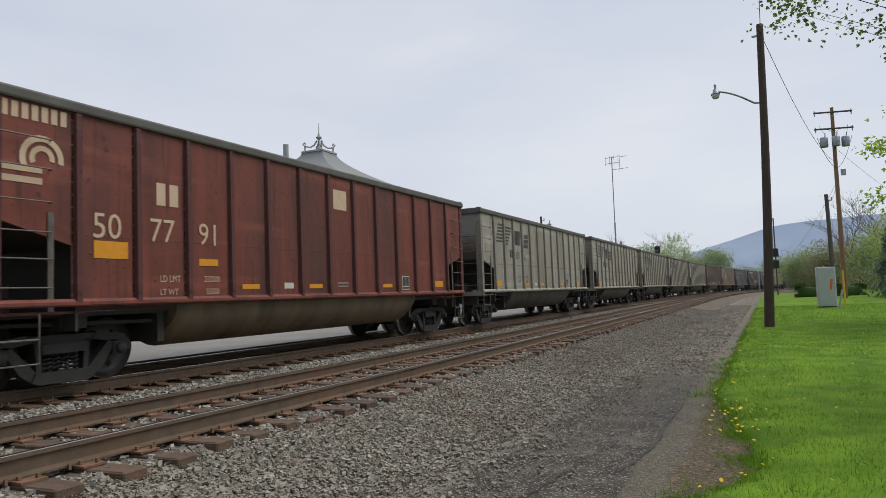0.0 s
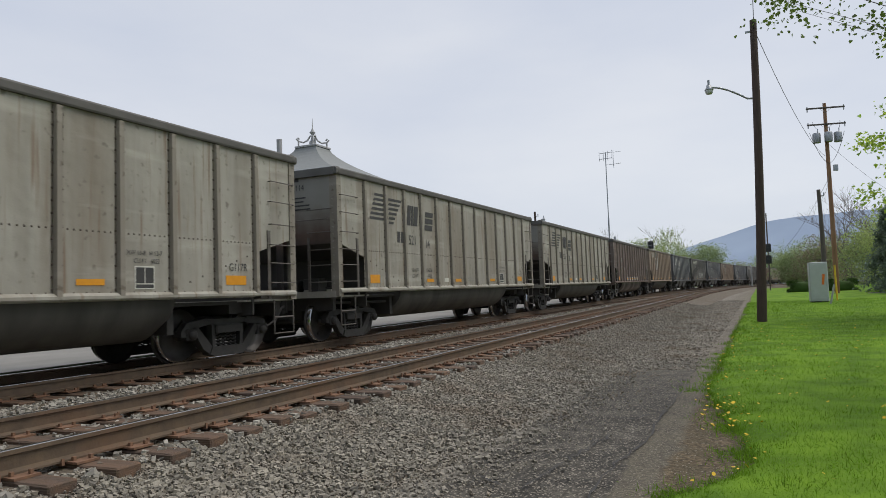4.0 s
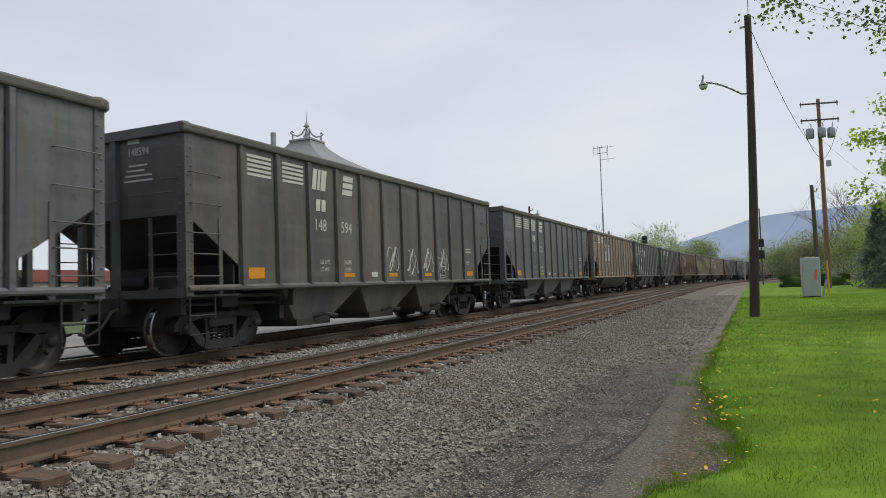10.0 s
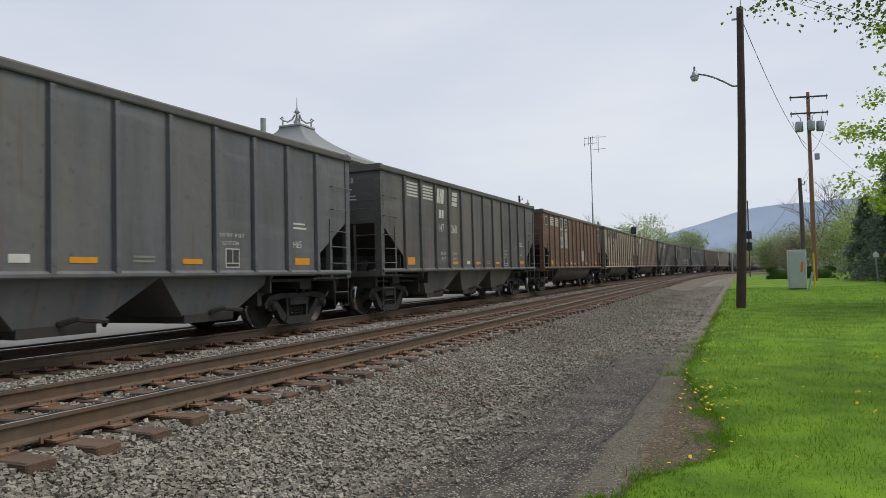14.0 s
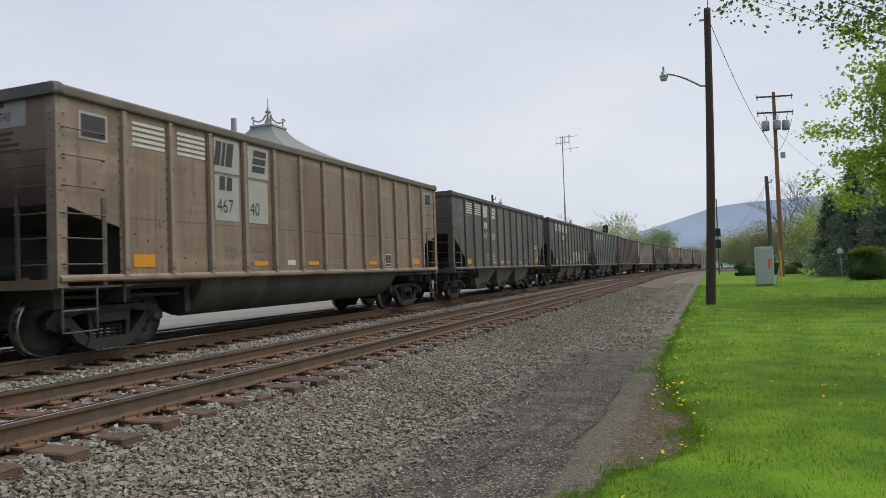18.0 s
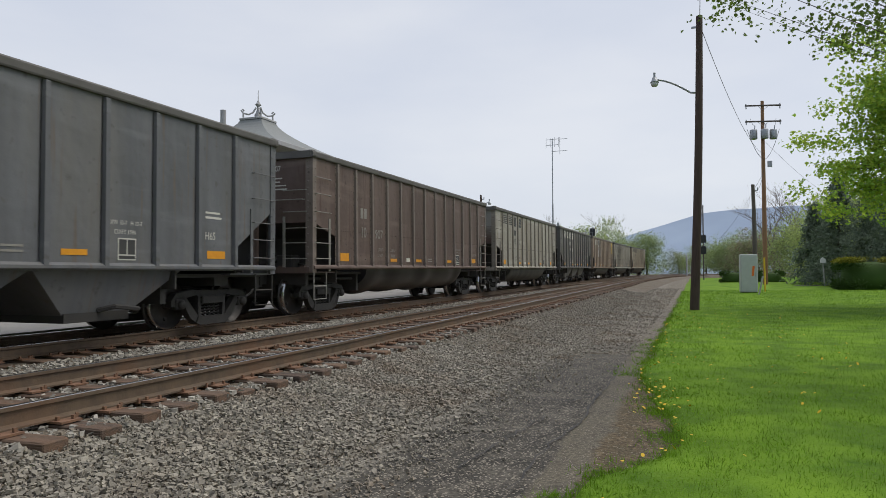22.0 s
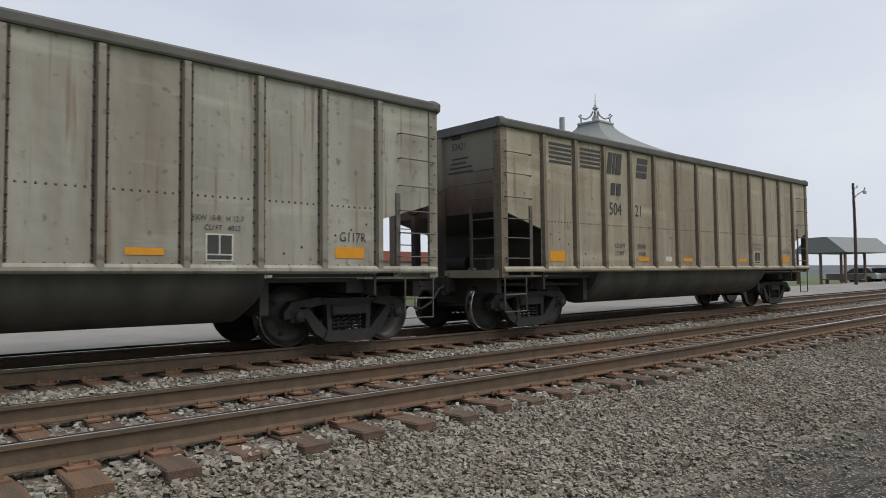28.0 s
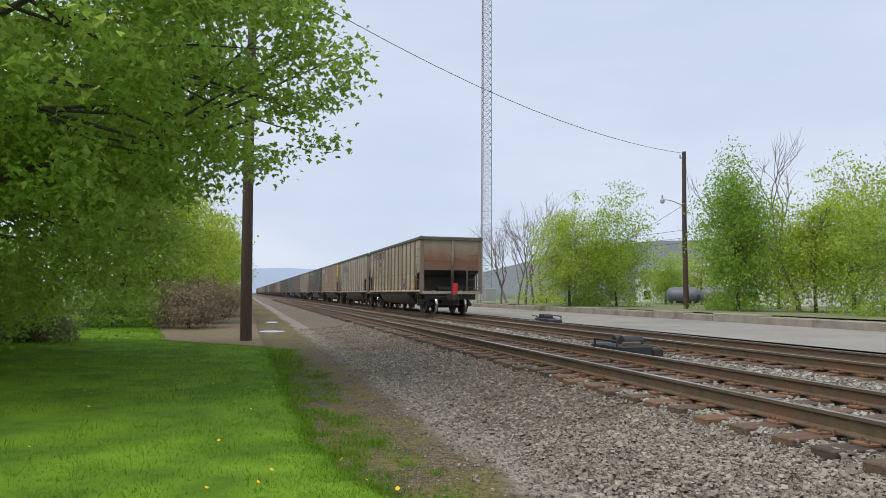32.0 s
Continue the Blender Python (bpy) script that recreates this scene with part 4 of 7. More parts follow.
def bay_shape(y0, y1):
    """A hopper bay: a funnel with a narrow outlet, and its door frame."""
    c, s = (y0 + y1) / 2, Shape()
    top, bot = 1.08, 0.36
    v = [(-1.45, y0, top), (1.45, y0, top), (1.45, y1, top), (-1.45, y1, top), (-1.25, c - 0.75, bot), (1.25, c - 0.75, bot), (1.25, c + 0.35, bot), (-1.25, c + 0.35, bot)]
    s.add(v, [(0, 1, 5, 4), (1, 2, 6, 5), (2, 3, 7, 6), (3, 0, 4, 7), (4, 5, 6, 7), (0, 3, 2, 1)])
    return s


def outlet_shape(c):
    return Shape().box((-1.3, c - 0.8, 0.3), (1.3, c + 0.4, 0.44))


def lock_lever_shape(c):
    return Shape().tube([(1.3, c - 0.2, 0.46), (1.48, c - 0.05, 0.52), (1.45, c + 0.45, 0.46), (1.34, c + 0.5, 0.4)], 0.04, 6)


def ladder_shape():
    """Side ladder: a stile, rungs to the corner post, a hanging step. Corner at y = 0, inward is +y, outward +x."""
    s = Shape().box((0.0, 0.72, 1.02), (0.018, 0.8, 2.28))
    for z in (1.32, 1.68, 2.02):
        s.tube([(0.0, 0.04, z), (0.06, 0.05, z), (0.06, 0.75, z), (0.0, 0.76, z)], 0.011, 6)
    return s


def step_shape():
    s = Shape()
    s.tube([(0, 0.05, 1.0), (0.0, 0.05, 0.38), (0, 0.62, 0.38), (0, 0.62, 1.0)], 0.016, 6)
    s.tube([(0, 0.05, 0.68), (0, 0.62, 0.68)], 0.016, 6)
    return s


def grab_shape():
    return Shape().tube([(0.0, 0.05, 0), (0.07, 0.06, 0), (0.075, 0.08, 0.0), (0.075, 0.72, 0), (0.07, 0.74, 0), (0.0, 0.75, 0)], 0.011, 6)


def end_rail_shape():
    """Handrail across the end sheet, and the end ladder's rungs."""
    s = Shape()
    s.tube([(-1.35, 0, 2.62), (-1.35, -0.09, 2.62), (0.0, -0.1, 2.6), (0.4, -0.1, 2.68), (1.35, -0.1, 2.68), (1.35, 0, 2.68)], 0.012, 6)
    for z in (1.32, 1.68, 2.02, 2.4, 2.9):
        s.tube([(0.82, 0, z), (0.82, -0.08, z), (1.42, -0.08, z), (1.42, 0, z)], 0.011, 6)
    s.box((0.78, -0.03, 1.0), (0.84, 0.0, 2.3))
    s.tube([(-1.4, -0.02, 1.0), (-1.4, -0.02, 2.2)], 0.018, 6)
    return s


def coupler_shape():
    s = Shape().cbox((-0.2, -7.1, 0.66), (0.2, -6.9, 1.02), 0.02).box((-0.075, -7.55, 0.76), (0.075, -7.0, 0.92))
    s.cbox((-0.14, -7.78, 0.7), (0.06, -7.5, 0.97), 0.03).cbox((0.06, -7.72, 0.72), (0.15, -7.56, 0.95), 0.03)
    s.tube([(-1.1, -7.05, 0.86), (-0.25, -7.12, 0.84)], 0.018, 6)
    return s


def hose_shape():
    return Shape().tube([(0.22, -7.1, 0.82), (0.26, -7.25, 0.78), (0.25, -7.42, 0.55), (0.16, -7.6, 0.42), (0.08, -7.72, 0.46)], 0.026, 7)


def brake_wheel_shape():
    s = Shape()
    c = Vector((-0.75, -0.26, 2.35))
    s.tube([c + Vector((0.28 * math.cos(a), 0, 0.28 * math.sin(a))) for a in [2 * math.pi * i / 20 for i in range(21)]], 0.018, 6, False)
    for i in range(5):
        a = 2 * math.pi * i / 5
        s.tube([c + Vector((0, 0.04, 0)), c + Vector((0.28 * math.cos(a), 0, 0.28 * math.sin(a)))], 0.013, 5)
    s.cbox((c.x - 0.12, -0.2, c.z - 0.16), (c.x + 0.12, 0.0, c.z + 0.16), 0.02)
    return s


def side_frame_shape():
    """A cast truck side frame with its two pedestal arms and openings. Lies in y, z; outward +x."""
    s = Shape()
    def slab(o, lo=-0.07, hi=0.07):
        s.prism(o, "x", lo, hi)
    slab([(-1.1, 0.52), (-0.98, 0.66), (-0.5, 0.72), (-0.42, 0.62), (-0.82, 0.55), (-0.86, 0.42), (-1.1, 0.42)])
    slab([(1.1, 0.52), (1.1, 0.42), (0.86, 0.42), (0.82, 0.55), (0.42, 0.62), (0.5, 0.72), (0.98, 0.66)])
    slab([(-0.52, 0.70), (0.52, 0.70), (0.42, 0.60), (-0.42, 0.60)])
    slab([(-0.86, 0.58), (-0.72, 0.58), (-0.36, 0.2), (-0.44, 0.1), (-0.6, 0.2)])
    slab([(0.86, 0.58), (0.6, 0.2), (0.44, 0.1), (0.36, 0.2), (0.72, 0.58)])
    slab([(-0.46, 0.1), (-0.4, 0.22), (0.4, 0.22), (0.46, 0.1), (0.36, 0.06), (-0.36, 0.06)], -0.1, 0.1)
    slab([(-0.4, 0.62), (-0.33, 0.62), (-0.3, 0.2), (-0.38, 0.2)])
    slab([(0.4, 0.62), (0.38, 0.2), (0.3, 0.2), (0.33, 0.62)])
    for y in (-0.889, 0.889):
        s.cbox((-0.06, y - 0.11, 0.37), (0.1, y + 0.11, 0.56), 0.02)
        s.spin([(0.0, 0.13), (0.06, 0.125), (0.085, 0.09), (0.085, 0.0)], 10, pose(0.05, y, 0.457, 0, 90, 0))
    return s


def springs_shape():
    s = Shape()
    for y in (-0.2, -0.07, 0.07, 0.2):
        pts = []
        for i in range(22):
            a = i * 2 * math.pi / 5
            pts.append((0.055 * math.cos(a), y + 0.055 * math.sin(a), 0.22 + 0.24 * i / 21))
        s.tube(pts, 0.016, 5)
    s.cbox((-0.12, -0.33, 0.46), (0.12, 0.33, 0.6), 0.02)
    return s


def bolster_shape():
    return Shape().cbox((-1.0, -0.18, 0.46), (1.0, 0.18, 0.72), 0.03).box((-0.9, -0.6, 0.3), (0.9, -0.52, 0.42)).box((-0.9, 0.52, 0.3), (0.9, 0.6, 0.42))


def wheel_shape(sx):
    m = pose(sx * 0.7525, 0, 0, 0, 90 * sx, 0)
    s = Shape().spin([(0.0, 0.0), (0.1, 0.0), (0.12, -0.02), (0.33, -0.045), (0.385, -0.02), (0.44, 0.055)], 32, m)
    s.spin([(0.457, -0.055), (0.483, -0.06), (0.483, -0.09), (0.38, -0.09), (0.3, -0.06), (0.0, -0.06)], 32, m)
    # hub and two casting marks, so that the roll shows
    s.spin([(0.0, 0.07), (0.09, 0.07), (0.1, 0.0)], 12, m)
    for a in (0.4, 2.5):
        s.box((0.24, -0.03, -0.03), (0.3, 0.03, -0.015), m @ Matrix.Rotation(a, 4, "Z"))
    return s


def tread_shape(sx):
    return Shape().spin([(0.44, 0.055), (0.452, 0.05), (0.457, -0.055)], 32, pose(sx * 0.7525, 0, 0, 0, 90 * sx, 0))


def axle_shape():
    return Shape().tube([(-1.05, 0, 0), (1.05, 0, 0)], 0.075, 10)


TEXTS = {}


def text_mesh(words):
    if words not in TEXTS:
        cu = bpy.data.curves.new("letters", "FONT")
        cu.body, cu.size, cu.resolution_u = words, 1.0, 3
        cu.fill_mode = "FRONT"
        ob = new("letters", cu)
        bpy.context.view_layer.update()
        me = bpy.data.meshes.new_from_object(ob.evaluated_get(bpy.context.evaluated_depsgraph_get()))
        me.materials.clear()
        bpy.data.objects.remove(ob)
        bpy.data.curves.remove(cu)
        TEXTS[words] = me
    return TEXTS[words]


def on_side(y, z, out=0.0):
    """The pose of a decal on the side that faces +x: its x runs along +y, its y up."""
    return Matrix(((0, 0, 1, SIDE + 0.0165 + out), (1, 0, 0, y), (0, 1, 0, z), (0, 0, 0, 1)))


def on_front(x, z):
    return Matrix(((1, 0, 0, x), (0, 0, -1, -HALF - 0.017), (0, 1, 0, z), (0, 0, 0, 1)))


def letters(car, words, m, size, mat, wide=0.85):
    me = text_mesh(words)
    ob = new("lettering", me)
    return place(ob, mat, car, m=m @ Matrix.Diagonal((size * wide, size, 1, 1)))


def bar_decal(car, name, y, z, w, h, mat, slant=0.0, label="", m=None):
    """A flat painted patch, lower left corner at y, z."""
    key = (round(w, 3), round(h, 3), round(slant, 3))
    def build():
        return Shape().prism([(0, 0), (w, 0), (w + slant, h), (slant, h)], "z", 0.0, 0.0025)
    return shared(name, ("decal", key), build, mat, car, label, m or on_side(y, z))


def emblem_block(car, y, z, h, mat, kind):
    """Plain shapes that stand for the line's emblem."""
    s = Shape()
    def build():
        if kind == "a":
            for a, w in ((0.0, 0.34), (0.42, 0.2), (0.7, 0.42)):
                s.prism([(p * h, q * h) for p, q in ((a, 0), (a + w, 0), (a + w + 0.16, 1), (a + 0.16, 1))], "z", 0.0, 0.003)
        else:
            for b in (0.0, 0.36, 0.72):
                s.prism([(p * h, q * h) for p, q in ((b * 0.16, b), (0.95 + b * 0.16, b), (1.0 + b * 0.16, b + 0.28), (0.05 + b * 0.16, b + 0.28))], "z", 0.0, 0.003)
        return s
    shared("emblem", ("emblem", kind, round(h, 3)), build, mat, car, m=on_side(y, z, 0.004))


def truck_part(car, y):
    t = new("truck")
    t.parent = car
    t.matrix_basis = pose(0, y, 0)
    for sx in (-1, 1):
        shared("side_frame", "side_frame", side_frame_shape, TRUCK, t, m=pose(sx * 1.0, 0, 0, 0, 0, 0 if sx > 0 else 180))
        shared("spring_pack", "springs", springs_shape, TRUCK, t, m=pose(sx * 1.0, 0, 0))
    shared("bolster", "bolster", bolster_shape, UNDER, t)
    sets = []
    for dy in (-0.889, 0.889):
        a = wheelset_part(t, dy)
        sets.append((a, dy))
    return sets


def wheelset_part(t, dy):
    if "wheelset" not in MESHES:
        body, rims = wheelset_shape(), Shape()
        for sx in (-1, 1):
            w = tread_shape(sx)
            rims.add(w.v, w.f, True)
        k = len(body.f)
        body.add(rims.v, rims.f, True)
        me = body.mesh("wheelset")
        me.materials.append(TREAD)
        me.materials.append(BRIGHT)
        me.polygons.foreach_set("material_index", [0] * k + [1] * len(rims.f))
        MESHES["wheelset"] = me
    ob = new("wheelset", MESHES["wheelset"])
    ob.parent, ob.matrix_basis, ob["label"] = t, pose(0, dy, 0.457), "steel wheelset with bright treads"
    return ob


def wheelset_shape():
    s = axle_shape()
    for sx in (-1, 1):
        w = wheel_shape(sx)
        s.add(w.v, w.f, True)
    return s


def rail_car(spec, rolling):
    """One coal car: a tub-bottomed gondola, or a hopper. Its leading end is -y, and z = 0 is the top of the rail."""
    hopper = spec["kind"] == "hopper"
    body = PAINT[spec["paint"]]
    words = {"red": "dark red", "grey": "weathered pale grey", "beige": "weathered beige", "tan": "dusty tan", "rust": "rusty brown", "brown": "dark brown", "black": "faded black", "coal": "dusty black"}[spec["paint"]]
    what = ("hopper car" if hopper else "gondola car") if spec.get("extra") else "hopper car with sloping bays" if hopper else "gondola with round tub bottom"
    car = thing("hopper_car" if hopper else "gondola_car", Matrix.Identity(4), f"{words} coal {what}{spec.get('extra', '')}", "rail car", "coal train")
    bars = LETTER_G if spec["paint"] == "brown" else BAR_STEEL
    posts = POSTS_H if hopper else POSTS_G
    tag = "h" if hopper else "g"
    for sx in (-1, 1):
        shared("side_sheet", ("side", tag, sx), lambda: side_shape(sx, hopper), body, car)
        shared("top_chord", ("chord", tag), lambda: chord_shape(hopper), (CHORD_TAN if spec["paint"] in ("tan", "rust") else CHORD), car, "dull rounded top rail", m=pose(sx * SIDE, 0, 3.635, 0, 0, 0 if sx > 0 else 180))
        shared("side_sill", ("sill", tag), sill_shape, body, car, m=pose(sx * SIDE, 0, 1.075, 0, 0, 0 if sx > 0 else 180))
        for y in posts:
            shared("side_post", "side_post", post_shape, POST_PAINT.get(spec["paint"], body), car, m=pose(sx * (SIDE + 0.012), y, 0, 0, 0, 0 if sx > 0 else 180))
    for ey in (-1, 1):
        turn = pose(0, 0, 0, 0, 0, 0 if ey < 0 else 180)
        shared("end_chord", "end_chord", end_chord_shape, CHORD, car, m=pose(0, ey * (HALF + 0.04), 3.637))
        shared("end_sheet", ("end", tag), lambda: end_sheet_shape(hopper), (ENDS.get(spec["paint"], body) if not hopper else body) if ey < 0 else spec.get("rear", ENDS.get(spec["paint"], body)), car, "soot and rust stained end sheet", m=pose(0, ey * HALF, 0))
        for x in ((-0.75, 0.05) if ey < 0 else (0.05,)):
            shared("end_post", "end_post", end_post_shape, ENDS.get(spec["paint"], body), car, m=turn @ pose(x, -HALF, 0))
        shared("bulkhead", ("bulk", tag), lambda: bulkhead_shape(hopper), UNDER, car, m=turn)
        shared("underframe", "underframe", underframe_fill_shape, UNDER, car, m=turn)
        shared("end_deck", "deck", deck_shape, body, car, m=turn)
        shared("brake_gear", "machinery", machinery_shape, UNDER, car, m=turn)
        shared("end_rail", "end_rail", end_rail_shape, bars, car, m=turn @ pose(0, -HALF, 0))
        shared("coupler", "coupler", coupler_shape, TRUCK, car, m=turn)
        shared("air_hose", "hose", hose_shape, UNDER, car, m=turn)
        for sx in (-1, 1):
            shared("corner_cap", "corner_cap", corner_cap_shape, CHORD, car, m=pose(sx * (SIDE - 0.04), ey * (HALF - 0.02), 3.639))
            key = (sx, ey)
            def mirrored(build):
                s = build()
                s.v = [(x * sx, y * -ey, z) for x, y, z in s.v]
                if sx * -ey < 0:
                    s.f = [tuple(reversed(q)) for q in s.f]
                return s
            at = pose(sx * (SIDE + 0.014), ey * HALF, 0)
            shared("corner_post", ("corner", key), lambda: mirrored(corner_post_shape), POST_PAINT.get(spec["paint"], body), car, m=at)
            shared("ladder", ("ladder", key), lambda: mirrored(ladder_shape), bars if not hopper else body, car, m=at)
            shared("step", ("step", key), lambda: mirrored(step_shape), bars if not hopper else UNDER, car, m=at)
            for z in ((2.4, 2.82, 3.2) if (not hopper) else (2.5, 3.0)):
                shared("grab_iron", ("grab", key), lambda: mirrored(grab_shape), bars if not hopper else body, car, m=at @ pose(0, 0, z))
    if spec["index"] != 25:
        shared("brake_wheel", "brake_wheel", brake_wheel_shape, UNDER, car, m=pose(0, 0, 0, 0, 0, 180) @ pose(0, -HALF, 0))
    shared("centre_sill", "centre_sill", centre_sill_shape, UNDER, car)
    if hopper:
        for y0, y1 in ((-4.35, -1.45), (-1.45, 1.45), (1.45, 4.35)):
            bay = shared("hopper_bay", ("bay", y0), lambda: bay_shape(y0, y1), body, car)
            shared("outlet_frame", ("outlet", y0), lambda: outlet_shape((y0 + y1) / 2), UNDER, bay)
            shared("lock_lever", ("lever", y0), lambda: lock_lever_shape((y0 + y1) / 2), TRUCK, bay)
    else:
        for sx in (-1, 1):
            if spec["paint"] == "brown":
                shared("tub", "dented_tub", lambda: tub_shape(True), TUB_BLACK, car, "glossy black dented tub", m=pose(sx * 0.78, 0, 0))
            else:
                shared("tub", "tub", tub_shape, TUB_TAN if spec["paint"] == "red" else TUB, car, m=pose(sx * 0.78, 0, 0))
        shared("rivets", "rivets", rivets_shape, RIVET, car)["kind"] = "stuff"
    sets = [(w, y) for ty in (-5.62, 5.62) for w, y in truck_part(car, ty)]
    decorate(car, spec, posts)
    return car, sets


def panel(posts, i):
    """Where panel i's sheet starts: 0 lies before the first post."""
    return (-HALF + 0.06 if i == 0 else posts[i - 1] + 0.15)


def decorate(car, spec, posts):
    hopper = spec["kind"] == "hopper"
    ink = {"grey": LETTER_K, "beige": LETTER_K, "tan": LETTER_K, "black": LETTER_W, "coal": LETTER_W, "red": LETTER_C, "brown": LETTER_G, "rust": LETTER_K}[spec["paint"]]
    w = posts[1] - posts[0]
    low = 1.22
    # reflective tape
    if spec["paint"] != "red":
        bar_decal(car, "reflector", panel(posts, 0 + 1) + 0.02, low + 0.05, 0.44, 0.2, REFLECTOR)
    for i in (4, 6, 8 if hopper else 9) if spec["index"] != 6 else ():
        bar_decal(car, "reflector", panel(posts, i) + 0.12, low + 0.06, 0.44, 0.085, REFLECTOR)
    bar_decal(car, "reflector", panel(posts, len(posts) - 1) + 0.05 if not hopper else panel(posts, len(posts) - 1) + 0.1, low + 0.06, 0.5, 0.16 if not hopper else 0.14, REFLECTOR)
    bar_decal(car, "data_plate", panel(posts, 5) + 0.3, low + 0.06, 0.28, 0.11, LETTER_W)
    # boxed stencil
    y, z = panel(posts, 9 if hopper else 10) + 0.1, low
    bar_decal(car, "stencil_box", y, z, 0.36, 0.34, LETTER_W)
    bar_decal(car, "stencil_box", y + 0.02, z + 0.09, 0.15, 0.23, LETTER_K, m=on_side(y + 0.02, z + 0.09, 0.004))
    bar_decal(car, "stencil_box", y + 0.19, z + 0.09, 0.15, 0.23, LETTER_K, m=on_side(y + 0.19, z + 0.09, 0.004))
    bar_decal(car, "stencil_box", y + 0.02, z + 0.02, 0.32, 0.05, LETTER_K, m=on_side(y + 0.02, z + 0.02, 0.004))
    bar_decal(car, "stencil_line", panel(posts, 7) + 0.15, low + 0.08, 0.42, 0.03, LETTER_G)
    bar_decal(car, "stencil_line", panel(posts, 7) + 0.15, low + 0.15, 0.42, 0.03, LETTER_G)
    if spec.get("emblem") == "slant":
        for k in range(6):
            h = 0.062
            bar_decal(car, "stripe", panel(posts, 1) + 0.3 - 0.05 * (5 - k), 2.78 + 0.115 * k, 0.42 + 0.05 * (5 - k), h, ink, 0.035)
            bar_decal(car, "stripe", panel(posts, 2) + 0.0, 2.72 + 0.115 * k, 0.24 + 0.085 * k, h, ink, 0.04)
        emblem_block(car, panel(posts, 3) + 0.0, 2.76, 0.52, ink, "a")
        emblem_block(car, panel(posts, 4) + 0.06, 2.69, 0.5, ink, "b")
    elif spec.get("emblem") == "flat":
        back = LETTER_W if spec["paint"] in ("tan", "rust") else ink
        if spec["paint"] in ("tan", "rust"):
            bar_decal(car, "emblem_patch", panel(posts, 3) - 0.02, 2.98, 0.7, 0.62, PATCH)
            bar_decal(car, "emblem_patch", panel(posts, 4) - 0.02, 2.98, 0.66, 0.62, PATCH)
            bar_decal(car, "number_patch", panel(posts, 3) - 0.02, 2.1, 0.68, 0.82, PATCH)
            bar_decal(car, "number_patch", panel(posts, 4) - 0.02, 2.1, 0.62, 0.82, PATCH)
        for i in (1, 2):
            for k in range(5):
                bar_decal(car, "stripe", panel(posts, i) + 0.03, 3.14 + 0.085 * k, 0.68, 0.048, back)
        lift = 0.004
        emblem_block(car, panel(posts, 3) - 0.03, 3.1, 0.44, ink if spec["paint"] not in ("tan", "rust") else LETTER_K, "a")
        emblem_block(car, panel(posts, 4) + 0.1, 3.1, 0.43, ink if spec["paint"] not in ("tan", "rust") else LETTER_K, "b")
    num = spec.get("number")
    if num:
        a, b = num
        o = 0.006
        if spec.get("emblem") == "slant":
            bar_decal(car, "mark", panel(posts, 2) + 0.42, 2.28, 0.14, 0.28, ink, 0.03)
            bar_decal(car, "mark", panel(posts, 2) + 0.61, 2.28, 0.14, 0.28, ink, 0.03)
            letters(car, a, on_side(panel(posts, 3) + (0.12 if hopper else 0.07), 2.26, o), 0.35, ink)
            letters(car, b, on_side(panel(posts, 4) + 0.06, 2.2, o), 0.35, ink)
        elif spec["paint"] == "red":
            red_marks(car, posts, ink)
        elif spec["paint"] == "brown":
            bar_decal(car, "mark", panel(posts, 2) + 0.15, 2.4, 0.15, 0.27, ink)
            bar_decal(car, "mark", panel(posts, 2) + 0.36, 2.4, 0.15, 0.27, ink)
            letters(car, a, on_side(panel(posts, 2) + 0.15, 1.9, o), 0.4, ink)
            letters(car, b, on_side(panel(posts, 3) + 0.04, 1.9, o), 0.36, ink, 0.95)
        else:
            bar_decal(car, "mark", panel(posts, 3) + 0.1, 2.66, 0.15, 0.25, ink, 0.02, m=on_side(panel(posts, 3) + 0.1, 2.66, o))
            bar_decal(car, "mark", panel(posts, 3) + 0.3, 2.66, 0.15, 0.25, ink, 0.02, m=on_side(panel(posts, 3) + 0.3, 2.66, o))
            letters(car, a, on_side(panel(posts, 3) + 0.03, 2.25, o), 0.36, ink)
            letters(car, b, on_side(panel(posts, 4) + 0.02, 2.25, o), 0.36, ink)
        if spec["paint"] != "red":
            small = ink if spec["paint"] != "tan" else LETTER_G
            letters(car, "LD LMT", on_side(panel(posts, 3) + 0.22, 1.56, o), 0.13, small)
            letters(car, spec.get("limit", ("236200", "49800"))[0], on_side(panel(posts, 4) + 0.1, 1.56, o), 0.13, small)
            letters(car, "LT WT", on_side(panel(posts, 3) + 0.22, 1.4, o), 0.13, small)
            letters(car, spec.get("limit", ("236200", "49800"))[1], on_side(panel(posts, 4) + 0.14, 1.4, o), 0.13, small)
            if not hopper:
                letters(car, "EXW 10-8   H 12-7", on_side(panel(posts, 10) - 0.08, 1.72, o), 0.1, small)
                letters(car, "CU FT   4022", on_side(panel(posts, 10) + 0.08, 1.6, o), 0.1, small)
                letters(car, "G117R", on_side(panel(posts, 12) + 0.12, 1.52, o), 0.19, small)
            else:
                letters(car, "CU FT 3744", on_side(panel(posts, 9) + 0.02, 1.62, o), 0.1, ink)
        front_ink = LETTER_W if spec["paint"] in ("black", "coal", "brown") else LETTER_K
        if spec["paint"] in ("tan", "rust"):
            shared("number_patch", "front_patch", lambda: Shape().prism([(0, 0), (0.75, 0), (0.75, 0.42), (0, 0.42)], "z", 0, 0.0015), PATCH, car, m=on_front(0.26, 3.27))
        letters(car, a + b, on_front(0.32, 3.36) @ pose(0, 0, 0.004), 0.19, front_ink)
